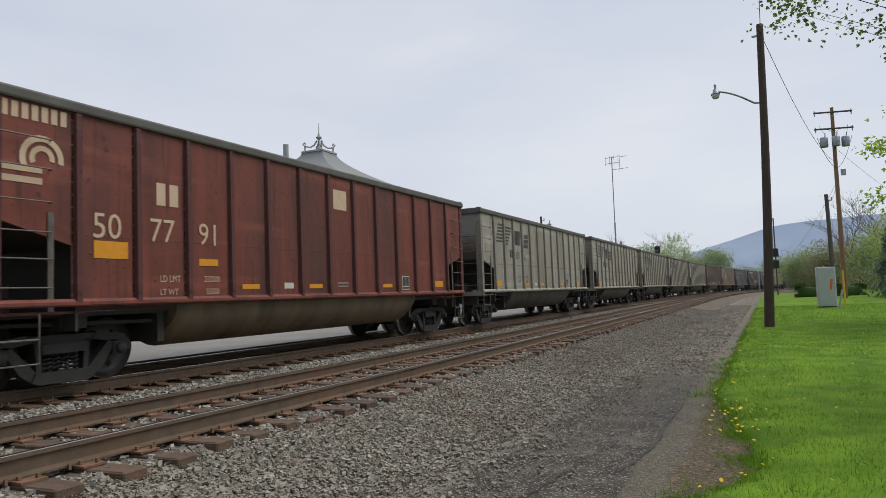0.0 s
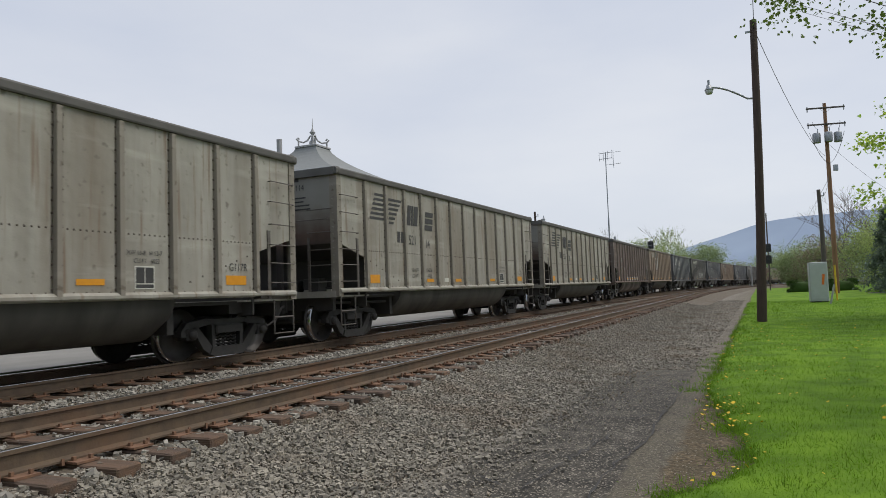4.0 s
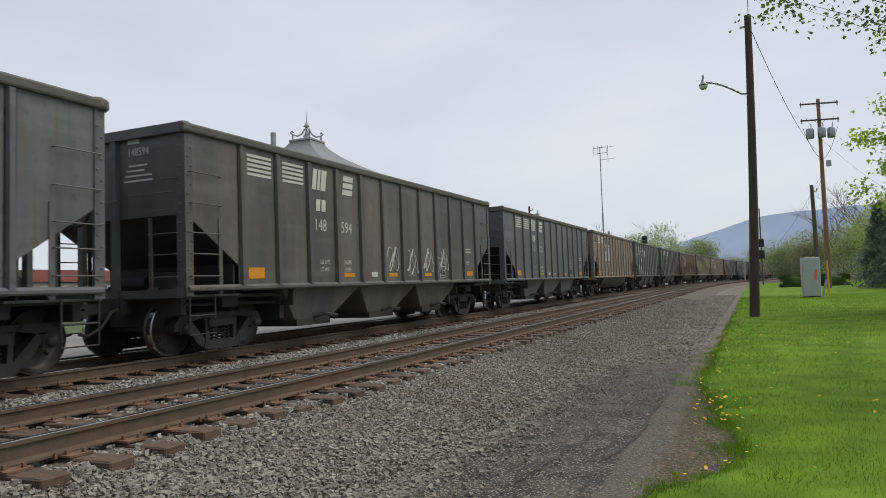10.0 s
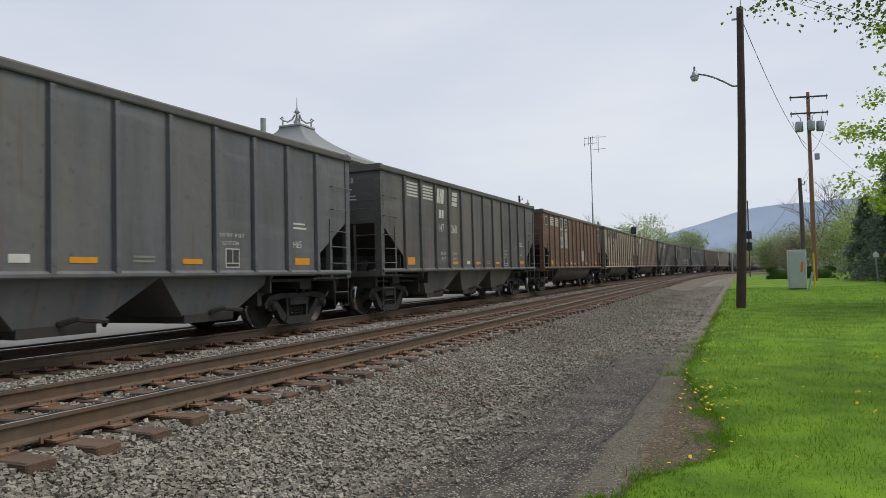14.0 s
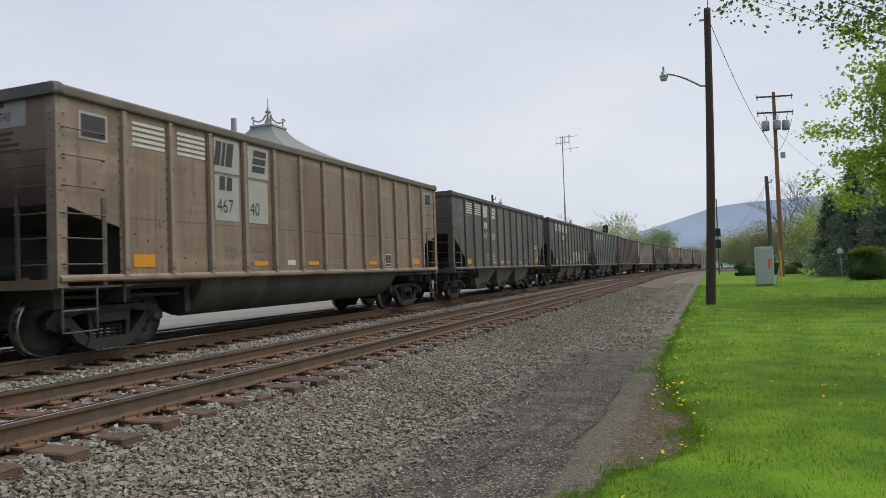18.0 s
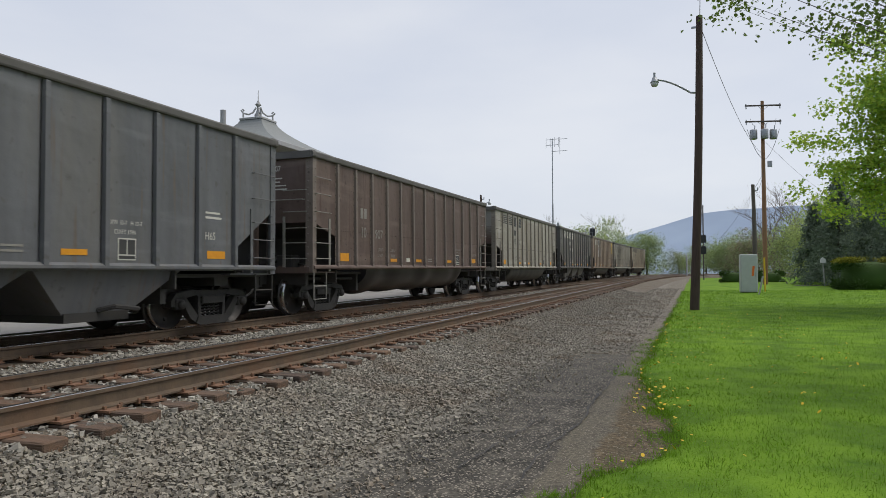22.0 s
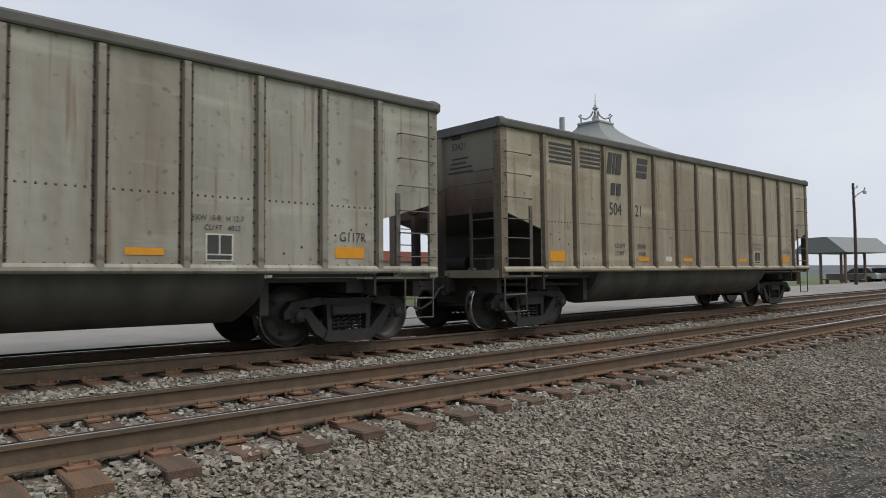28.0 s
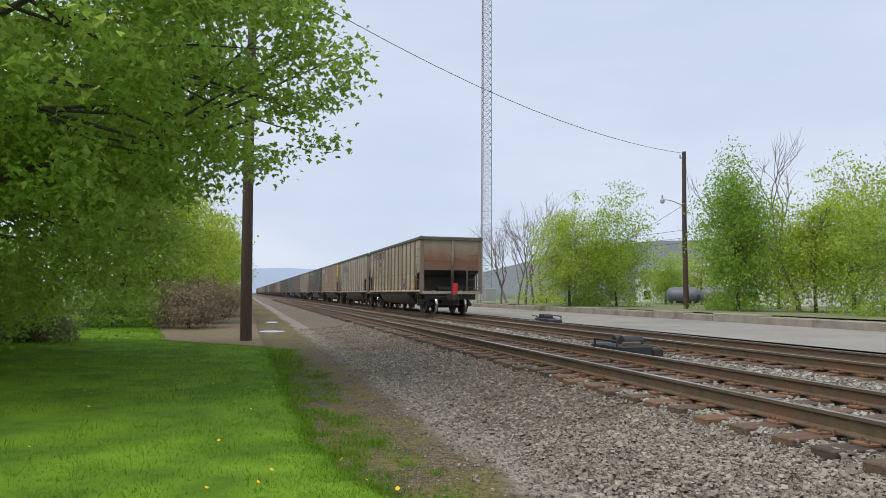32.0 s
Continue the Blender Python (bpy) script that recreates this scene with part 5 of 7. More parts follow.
        shared("mark", "front_mark", lambda: Shape().prism([(0, 0), (0.26, 0), (0.26, 0.12), (0, 0.12)], "z", 0, 0.003), front_ink, car, m=on_front(0.32, 3.56))
        for k, wd in enumerate((0.42, 0.4, 0.6, 0.66)):
            shared("stencil_line", ("line", wd), lambda: Shape().prism([(0, 0), (wd, 0), (wd, 0.03), (0, 0.03)], "z", 0, 0.003), front_ink, car, m=on_front(0.34 - 0.04 * k, 3.18 - 0.085 * k))
    if spec.get("window"):
        y = -HALF + 0.35
        bar_decal(car, "sight_patch", y, 3.1, 0.5, 0.4, PATCH)
        bar_decal(car, "sight_patch", y + 0.04, 3.14, 0.42, 0.32, LETTER_K, m=on_side(y + 0.04, 3.14, 0.004))
        bar_decal(car, "sight_patch", HALF - 0.85, 3.1, 0.5, 0.4, PATCH)
        bar_decal(car, "sight_patch", HALF - 0.81, 3.14, 0.42, 0.32, LETTER_K, m=on_side(HALF - 0.81, 3.14, 0.004))
    if spec.get("yellow"):
        bar_decal(car, "yellow_panel", HALF - 1.05, 2.5, 0.5, 1.15, YELLOW, label="bright yellow end panel")
        bar_decal(car, "yellow_panel", HALF - 0.5, 2.5, 0.36, 1.15, YELLOW, label="bright yellow end panel")
    if spec["index"] == 6:
        for i in (4, 5, 6, 7, 8):
            bar_decal(car, "paint_patch", panel(posts, i) + 0.06, low, 0.66, 0.24, PATCH)
            bar_decal(car, "reflector", 0, 0, 0.44, 0.085, REFLECTOR, m=on_side(panel(posts, i) + 0.12, low + 0.06, 0.004))
    if hopper:
        letters(car, "H69" if spec["index"] == 9 else "H65", on_side(posts[-2] + 0.18, 1.62, 0.006), 0.2, ink)
        bar_decal(car, "stencil_line", posts[-2] + 0.2, 2.0, 0.44, 0.04, ink)
        bar_decal(car, "stencil_line", posts[-2] + 0.2, 2.09, 0.4, 0.035, ink)
        letters(car, "EXW 10-7   H 12-7", on_side(panel(posts, 9) - 0.1, 1.76, 0.006), 0.1, ink)
    if spec.get("ell"):
        bar_decal(car, "corner_mark", posts[-1] - 0.66, 1.36, 0.55, 0.15, YELLOW)
        bar_decal(car, "corner_mark", posts[-1] - 0.24, 1.51, 0.13, 0.72, YELLOW)
        letters(car, "2 INCH TREAD COND SHOES", on_side(posts[-2] + 0.14, 1.12, 0.006), 0.075, ink)
    if spec.get("patch"):
        bar_decal(car, "paint_patch", panel(posts, 8), 1.45, 0.8, 0.6, PATCH)
    if spec.get("scrawl"):
        rng = random.Random(spec["index"])
        for i in spec["scrawl"]:
            pts, y, z = [], panel(posts, i) + 0.12, 1.36 + rng.uniform(0, 0.1)
            a, b, c = rng.uniform(2.5, 4.5), rng.uniform(5, 8), rng.uniform(0, 6)
            for k in range(46):
                u = k / 45
                pts.append((SIDE + 0.02, y + 0.54 * u + 0.12 * math.sin(2 * math.pi * a * u + c), z + 0.3 + 0.28 * math.sin(2 * math.pi * a * u * 0.8 + c + 1.2) + 0.06 * math.sin(b * 6 * u)))
            part("paint_scrawl", Shape().tube(pts, 0.013, 4), LETTER_W, car, "white sprayed scrawl")


def red_marks(car, posts, ink):
    """Cream lettering and a round emblem of plain arcs on the dark red car."""
    for k in range(7):
        bar_decal(car, "name_bar", -HALF - 0.0 + 0.12 + 0.13 * k, 3.42, 0.085, 0.2, ink)
    for r0, r1 in ((0.3, 0.22), (0.17, 0.1)):
        o = [(0.55 + r0 * math.cos(a), r0 * math.sin(a)) for a in [math.pi * 1.15 - i * math.pi * 1.2 / 12 for i in range(13)]]
        o += [(0.55 + r1 * math.cos(a), r1 * math.sin(a)) for a in [-math.pi * 0.05 + i * math.pi * 1.2 / 12 for i in range(13)]]
        part("emblem", Shape().prism(o, "z", 0, 0.003), ink, car, m=on_side(-HALF + 0.1, 2.95))
    for k in range(2):
        bar_decal(car, "stripe", -HALF + 0.05, 2.62 + 0.14 * k, 0.6, 0.08, ink)
    bar_decal(car, "mark", panel(posts, 2) + 0.2, 2.55, 0.17, 0.34, ink)
    bar_decal(car, "mark", panel(posts, 2) + 0.45, 2.55, 0.17, 0.34, ink)
    for words, i in (("50", 1), ("77", 2), ("91", 3)):
        letters(car, words, on_side(panel(posts, i) + 0.06, 2.0, 0.006), 0.5, ink, 0.98)
    letters(car, "LD LMT", on_side(panel(posts, 2) + 0.25, 1.4, 0.006), 0.14, ink)
    letters(car, "232500", on_side(panel(posts, 3) + 0.18, 1.4, 0.006), 0.14, ink)
    letters(car, "LT WT", on_side(panel(posts, 2) + 0.25, 1.2, 0.006), 0.14, ink)
    letters(car, "53500", on_side(panel(posts, 3) + 0.22, 1.2, 0.006), 0.14, ink)
    bar_decal(car, "reflector", panel(posts, 1) + 0.1, 1.72, 0.55, 0.24, REFLECTOR)
    bar_decal(car, "reflector", panel(posts, 3) + 0.08, 1.66, 0.42, 0.11, REFLECTOR)
    for i, y in ((7, 2.95),):
        bar_decal(car, "paint_patch", panel(posts, i) + 0.05, y, 0.5, 0.42, LETTER_C)


TUB_BLACK = material("glossy_black_tub_paint", (0.02, 0.02, 0.021), (0.028, 0.027, 0.026), 3, 0.28, spec=0.5)
TUB_TAN = material("rust_dusted_tub_steel", (0.17, 0.12, 0.075), (0.1, 0.072, 0.05), 2.2, 0.6, 0.0, (1, 1.2, 0.3), 0.15, 8, 0.45, (0.05, 0.04, 0.032), 1.2, 0.62)
TUB = material("dusty_dark_tub_steel", (0.092, 0.088, 0.076), (0.052, 0.05, 0.044), 2.2, 0.6, 0.0, (1, 1.2, 0.3), 0.15, 8, 0.45, (0.03, 0.028, 0.026), 1.2, 0.58)
G, H = "gondola", "hopper"
SPECS = {
    0: dict(kind=G, paint="red", number=("50", "77"), extra=", cream lettering"),
    1: dict(kind=G, paint="grey", emblem="slant", number=("525", "61")),
    2: dict(kind=G, paint="grey", emblem="slant", number=("527", "02")),
    3: dict(kind=G, paint="grey", emblem="slant", number=("530", "10")),
    4: dict(kind=G, paint="grey", emblem="slant", number=("521", "14")),
    5: dict(kind=G, paint="grey", emblem="slant", number=("526", "38")),
    6: dict(kind=G, paint="brown", number=("10", "581")),
    7: dict(kind=G, paint="tan", emblem="flat", number=("469", "65")),
    8: dict(kind=H, paint="black", emblem="slant", number=("145", "560"), limit=("228000", "58000")),
    9: dict(kind=H, paint="coal", emblem="flat", number=("148", "594"), scrawl=(6, 7, 8, 9), extra=", white scrawls on it"),
    10: dict(kind=H, paint="black", emblem="flat", number=("147", "222")),
    11: dict(kind=G, paint="tan", emblem="flat", number=("467", "31"), window=True),
    12: dict(kind=H, paint="black", emblem="slant", number=("146", "010"), scrawl=(1, 2), extra=", small white scrawls"),
    13: dict(kind=H, paint="coal", emblem="flat", number=("147", "268")),
    14: dict(kind=G, paint="rust", emblem="flat", number=("464", "12"), window=True, patch=True, extra=", pale paint patch"),
    15: dict(kind=G, paint="beige", emblem="flat", number=("487", "21")),
    16: dict(kind=G, paint="tan", emblem="flat", number=("467", "40"), window=True),
    17: dict(kind=H, paint="coal", emblem="flat", number=("147", "559"), ell=True, extra=", yellow corner marking"),
    18: dict(kind=H, paint="coal", emblem="flat", number=("147", "011"), scrawl=(6, 7, 8, 10), extra=", white scrawls on it"),
    19: dict(kind=H, paint="black", emblem="flat", number=("149", "013")),
    20: dict(kind=G, paint="brown", number=("10", "907")),
    21: dict(kind=G, paint="grey", emblem="flat", number=("475", "41")),
    22: dict(kind=H, paint="coal", emblem="flat", number=("148", "206")),
    23: dict(kind=G, paint="tan", emblem="flat", number=("484", "15"), yellow=True, extra=", yellow panel at its end"),
    24: dict(kind=G, paint="grey", emblem="slant", number=("509", "62"), limit=("236800", "49200")),
    25: dict(kind=G, paint="beige", emblem="flat", number=("504", "21"), rear=RUSTY, extra=", rusty end"),
    -1: dict(kind=G, paint="tan"), -2: dict(kind=H, paint="coal"), -3: dict(kind=H, paint="black"), -4: dict(kind=G, paint="grey"), -5: dict(kind=H, paint="coal"), -6: dict(kind=G, paint="rust"),
}
PITCH, SPEED, START = 15.4369, 13.67, 20.627
DRIFT = [(0, -0.91), (1, -0.51), (2, -0.37), (3, -0.48), (6, -0.4), (7, -0.38), (8, -0.16), (9, 0.17), (10, 0.18), (11, -0.28), (12, -0.22), (13, 0.14), (14, -0.02), (17, 0.12), (18, -0.04), (19, -0.02), (20, -0.28), (21, -0.02), (22, -0.11), (23, -0.25), (24, -0.25), (26.5, -0.32), (27, 0.02), (27.5, -0.15), (28, -0.23), (28.5, 0.01), (29, -0.57), (29.5, -0.6), (30, -0.34), (30.5, -0.52), (31, -0.67), (31.5, -0.81), (32, -1.04)]


def travelled(t):
    return SPEED * t - float(np.interp(t, [a for a, _ in DRIFT], [b for _, b in DRIFT]))


def car_pose(index, t):
    y = START + PITCH * (index - 0.5) - travelled(t)
    p = on_line(TRACK_2, y, RAIL_Z)
    a, b = on_line(0, y - 5, 0), on_line(0, y + 5, 0)
    d = b - a
    return pose(p.x, p.y, p.z, math.degrees(math.atan2(d.z, d.y)), 0, -math.degrees(math.atan2(d.x, d.y)))


CARS = []
for index, spec in SPECS.items():
    spec["index"] = index
    car, sets = rail_car(spec, True)
    CARS.append((index, car, sets))
    if index == 25:
        # end-of-train marker on the rear coupler
        part("marker", Shape().cbox((-0.11, 7.5, 0.98), (0.11, 7.68, 1.5), 0.02), FLAG_RED, car, "red end-of-train marker")


def motions():
    for index, car, sets in CARS:
        walk(car, [(t * 0.5, car_pose(index, t * 0.5)) for t in range(65)])
        near = [k for k in range(961) if abs(START + PITCH * (index - 0.5) - travelled(k / 30)) < 34]
        if index < 0 or not near:
            continue
        first, last = near[0], near[-1]
        for wheel, dy in sets:
            rows = []
            for k in sorted({0, 960} | set(range(first, last + 1, 1))):
                run = travelled(min(max(k, first), last) / 30) - travelled(first / 30)
                rows.append((k / 30, pose(0, dy, 0.457, math.degrees(run / 0.457) % 360.0)))
            walk(wheel, rows)


# ---- poles, wires, signals ----
def polar(az, r):
    """Plan place at a bearing (degrees to the left of the line ahead) and distance from the walker."""
    return -r * math.sin(radians(az)), r * math.cos(radians(az))


def sag(a, b, drop, n=14):
    a, b = Vector(a), Vector(b)
    return [a.lerp(b, i / n) - Vector((0, 0, 4 * drop * (i / n) * (1 - i / n))) for i in range(n + 1)]


def wire(a, b, drop, r=0.012, label="thin black overhead cable"):
    tagged(part("cable", Shape().tube(sag(a, b, drop), r, 5), WIRE), label, "cable", "overhead cables")


def pole_shape(h, r0, r1, lean=0.0, bow=0.0):
    pts = [(lean * t + bow * math.sin(math.pi * t), 0, -0.3 + (h + 0.3) * t) for t in [i / 8 for i in range(9)]]
    return Shape().tube(pts, r0, 12, True, [r0 + (r1 - r0) * i / 8 for i in range(9)])


def lamp_arm(parent, z, dx, dy, reach, at=0.0):
    """A curved bracket with a bell-shaped yard lamp."""
    d = Vector((dx, dy, 0)).normalized()
    pts = [d * (reach * k / 8) + Vector((0, 0, z + 0.5 * math.sin(k / 8 * math.pi * 0.5))) for k in range(9)]
    part("bracket", Shape().tube([Vector((at, 0, z - 0.03))] + pts, 0.035, 7), GALV, parent)
    e = pts[-1]
    m = pose(e.x, e.y, e.z - 0.02) @ Matrix.Scale(0.72, 4)
    part("lamp_head", Shape().spin([(0.0, 0.16), (0.1, 0.15), (0.13, 0.02), (0.2, -0.06), (0.21, -0.12), (0.0, -0.12)], 14, m).box((-0.05, -0.05, 0.14), (0.05, 0.05, 0.34), m).spin([(0.0, 0.42), (0.05, 0.4), (0.06, 0.34), (0.0, 0.34)], 8, m), GALV, parent)
    part("lamp_glass", Shape().spin([(0.19, -0.12), (0.19, -0.2), (0.13, -0.3), (0.0, -0.31)], 14, m), GLASS_LAMP, parent)


def yard_pole(x, y, h, r, label, arm=None, lean=0.0, mat=None):
    t = thing("lamp_pole" if arm else "utility_pole", pose(x, y, rise(y)), label, "lamp post" if arm else "utility pole")
    part("pole", pole_shape(h, r, r * 0.68, lean, 0.05), mat or POLE_WOOD, t)
    part("insulator", Shape().box((0.05, -0.03, h - 0.42), (0.3, 0.03, h - 0.36)).tube([(0.28, 0, h - 0.36), (0.28, 0, h - 0.2)], 0.04, 8), GALV, t)
    if arm:
        lamp_arm(t, *arm, lean * arm[0] / h)
    return t


yard_pole(-0.06, 26.2, 10.62, 0.17, "dark wooden pole with a curved yard lamp on the lawn edge", (7.88, -1, -0.25, 1.26), 0.33)
yard_pole(-0.08, -22.7, 12.4, 0.19, "dark wooden pole standing at the edge of the lawn")
BX, BY = polar(144.7, 44)
yard_pole(BX, BY, 10.2, 0.17, "slim wooden pole with a yard lamp beyond the platform wall", (6.85, 0.75, -0.65, 1.3))
yard_pole(3.58, 48.8, 6.95, 0.16, "short weathered grey pole stub beside the cabinet", mat=POLE_GREY)


def transformer_pole(x, y, h):
    t = thing("power_pole", pose(x, y, rise(y), 0, 0, 14), "tall pale wooden power pole with crossarms and three transformers", "power pole")
    part("pole", pole_shape(h, 0.2, 0.13), POLE_NEW, t)
    for z, w in ((h - 0.4, 1.45), (h - 1.75, 1.45)):
        arm = part("crossarm", Shape().cbox((-w, -0.2, z - 0.06), (w, -0.1, z + 0.06), 0.01), POLE_GREY, t)
        for sx in (-1, 1):
            part("insulator", Shape().tube([(sx * (w - 0.08), -0.15, z - 0.28), (sx * (w - 0.08), -0.15, z + 0.16)], 0.045, 7), GALV, arm)
        part("brace", Shape().tube([(-0.5, -0.16, z), (0, -0.16, z - 0.4), (0.5, -0.16, z)], 0.015, 5), GALV, t)
    for dx, dy, s in ((-0.8, -0.15, 1.0), (0.8, -0.15, 1.0), (0.0, -0.42, 1.0)):
        m = pose(dx, dy, h - 3.25)
        tr = part("transformer", Shape().spin([(0.0, 0.0), (0.28, 0.0), (0.3, 0.04), (0.3, 0.72), (0.26, 0.8), (0.0, 0.84)], 16, m), GALV, t, "grey transformer can")
        part("bushing", Shape().tube([(dx + 0.1, dy, h - 2.45), (dx + 0.12, dy, h - 2.1)], 0.04, 7), GALV, tr)
        part("lead", Shape().tube(sag((dx + 0.12, dy, h - 2.1), (dx * 1.3, -0.15, h - 1.5), 0.15, 6), 0.014, 4), WIRE, tr)
    for sx in (-1, 1):
        part("drop_loop", Shape().tube(sag((sx * 1.3, -0.15, h - 2.4), (0.0, -0.25, h - 5.0), 0.5, 10), 0.02, 4), WIRE, t)
    part("meter_box", Shape().cbox((0.3, -0.3, h - 5.6), (0.62, -0.05, h - 5.1), 0.02), GALV, t)
    return t


PX, PY = polar(-4.95, 63.9)
transformer_pole(PX, PY, 15.6)
POLE_TOP = (0.28, 26.2, rise(26.2) + 10.3)
BACK_TOP = (0.1, -22.7, 12.2)
wire((PX, PY, 11.6), POLE_TOP, 0.9)
wire(POLE_TOP, BACK_TOP, 1.0)
wire(BACK_TOP, (BX, BY, 10.1), 1.08, 0.013)
wire((BX, BY, 10.1), (-70, -95, 8.5), 1.2)
wire((BX, BY, 7.0), (-36, -72, 5.5), 0.5)
wire((PX, PY, 10.2), (3.58, 48.8, 6.95), 0.7)
wire((PX, PY, 10.0), (0.6, 150, 7.5), 2.5)
wire((PX, PY, 12.8), (26, 130, 12.5), 1.5)
wire((-22, 4, 8.2), (-46, 22, 8.0), 0.6)
for y in (-95, 30):
    yard_pole(-48, y, 9.7, 0.15, "plain wooden pole carrying three cables behind the platform")
for z in (9.1, 8.2, 7.65):
    wire((-48, -95, z), (-48, 30, z + 0.1), 0.3, 0.02)


def signal_mast(x, y, h, ladder, label, z0=0.0):
    t = thing("signal_mast", pose(x, y, rise(y) + z0), label, "railway signal")
    part("mast", Shape().tube([(0, 0, -0.2), (0, 0, h)], 0.075, 8), GALV if ladder else POLE_GREY, t)
    for z in ((h - 0.7, h - 2.1) if ladder else (h - 4.2, h - 5.6)):
        part("signal_head", Shape().cbox((-0.34, -0.32, z - 0.5), (0.34, -0.2, z + 0.5), 0.1).tube([(0, -0.3, z + 0.1), (0, -0.55, z + 0.1)], 0.13, 10).tube([(0, -0.2, z), (0, 0.0, z)], 0.05, 6), DARK_METAL, t, "black signal head")
    if ladder:
        part("ladder", ladder_cage(h), GALV, t)
    else:
        part("arm", Shape().tube([(0, 0, h - 3.3), (-0.55, -0.1, h - 3.4)], 0.03, 6), GALV, t)
    return t


def ladder_cage(h):
    s = Shape()
    for x in (-0.95, -0.45):
        s.tube([(x, 0.0, 0.0), (x, 0.0, h - 0.3)], 0.03, 5)
    z = 0.4
    while z < h - 0.3:
        s.tube([(-0.95, 0, z), (-0.45, 0, z)], 0.022, 5)
        s.tube([(-0.45, 0, z), (0, 0, z)], 0.018, 4)
        z += 0.42
    s.box((-1.3, -0.4, h - 0.8), (0.1, 0.4, h - 0.75)).box((-1.3, -0.4, h - 2.5), (0.1, 0.4, h - 2.45))
    for x in (-1.3, 0.05):
        s.tube([(x, -0.4, h - 2.5), (x, -0.4, h + 0.2)], 0.02, 4)
    return s


signal_mast(-12.7, 93, 7.1, True, "galvanised signal mast with ladder and two black heads")
sx_, sy_ = polar(-0.62, 92)
signal_mast(sx_, sy_, 9.4, False, "slim grey signal pole with two black heads by the lawn")
wx, wy = polar(0.61, 130)
tagged(part("marker_post", Shape().tube([(wx, wy, rise(wy) - 0.2), (wx, wy, rise(wy) + 3.6)], 0.13, 8).spin([(0.0, 0.35), (0.14, 0.2), (0.13, 0.0)], 8, pose(wx, wy, rise(wy) + 3.6)), TRIM), "white marker post beside the track", "post")


def lattice_tower(x, y, h, w):
    t = thing("radio_tower", pose(x, y, 0, 0, 0, 20), "tall slender galvanised lattice radio tower", "radio tower")
    legs = [(w * 0.577 * math.cos(a), w * 0.577 * math.sin(a)) for a in (0.5, 0.5 + 2.094, 0.5 + 4.189)]
    for a, b in legs:
        part("leg", Shape().tube([(a, b, -0.3), (a * 0.86, b * 0.86, h)], 0.055, 6), GALV, t)
    n = int(h / 0.82)
    s = Shape()
    for k in range(n):
        z0, z1 = k * h / n, (k + 1) * h / n
        f0, f1 = 1 - 0.14 * z0 / h, 1 - 0.14 * z1 / h
        for i in range(3):
            (a, b), (c, d) = legs[i], legs[(i + 1) % 3]
            s.tube([(a * f0, b * f0, z0), (c * f1, d * f1, z1)], 0.022, 4, False)
            s.tube([(c * f0, d * f0, z0), (a * f1, b * f1, z1)], 0.022, 4, False)
            s.tube([(a * f0, b * f0, z0), (c * f0, d * f0, z0)], 0.022, 4, False)
    part("bracing", s, GALV, t)["kind"] = "stuff"
    part("equipment_box", Shape().cbox((-1.2, -0.9, 0.0), (0.6, 0.7, 2.2), 0.05), TRIM, t)


tx, ty = polar(160.55, 84)
lattice_tower(tx, ty, 62, 1.35)


def antenna_mast(x, y):
    t = thing("antenna_mast", pose(x, y, rise(y), 0, 0, -10), "thin steel mast with a folded dipole antenna array", "antenna")
    h = 16.5
    part("mast", Shape().tube([(0, 0, 0), (0, 0, 9)], 0.09, 8).tube([(0, 0, 8.8), (0, 0, h)], 0.055, 7), GALV, t)
    part("mast", Shape().tube([(0.62, 0, 0), (0.62, 0, 6.8)], 0.14, 8), GALV, t, "thicker short steel tube")
    for z in (h - 0.1, h - 0.75):
        part("array_arm", Shape().tube([(-0.75, 0, z), (0.75, 0, z)], 0.03, 5), GALV, t)
    for x0 in (-0.75, -0.25, 0.25, 0.75):
        part("dipole", Shape().tube([(x0, 0, h - 1.0), (x0, 0, h + 0.12)], 0.02, 5), GALV, t)
    part("side_antenna", Shape().tube([(0.9, 0, h - 1.9), (0.9, 0, h + 0.1)], 0.025, 5).tube([(0, 0, h - 1.5), (1.8, 0, h - 1.5)], 0.025, 5).tube([(0.9, 0, h - 0.15), (1.8, 0, h - 0.15)], 0.025, 5), GALV, t)


ax, ay = polar(10.96, 80)
antenna_mast(ax, ay)


def equipment_cabin(x, y):
    t = thing("equipment_cabin", pose(x, y, rise(y), 0, 0, 8), "pale grey metal railway equipment cabin beyond the tracks", "equipment cabin")
    part("body", Shape().cbox((-1.15, -1.2, 0.1), (1.15, 1.2, 2.15), 0.04), CABINET, t)
    part("roof", Shape().prism([(-1.25, 2.1), (1.25, 2.1), (0.7, 2.35), (-0.7, 2.35)], "y", -1.3, 1.3), TRIM, t)
    part("door", Shape().cbox((-0.45, -1.24, 0.2), (0.45, -1.2, 2.0), 0.01), CABINET, t)
    part("sign", Shape().box((-0.2, -1.26, 1.3), (0.2, -1.245, 1.5)), WHITE, t)
    part("vent", Shape().box((0.6, -1.22, 1.0), (0.95, -1.2, 1.7)), WHITE, t)


equipment_cabin(*polar(10.1, 79))


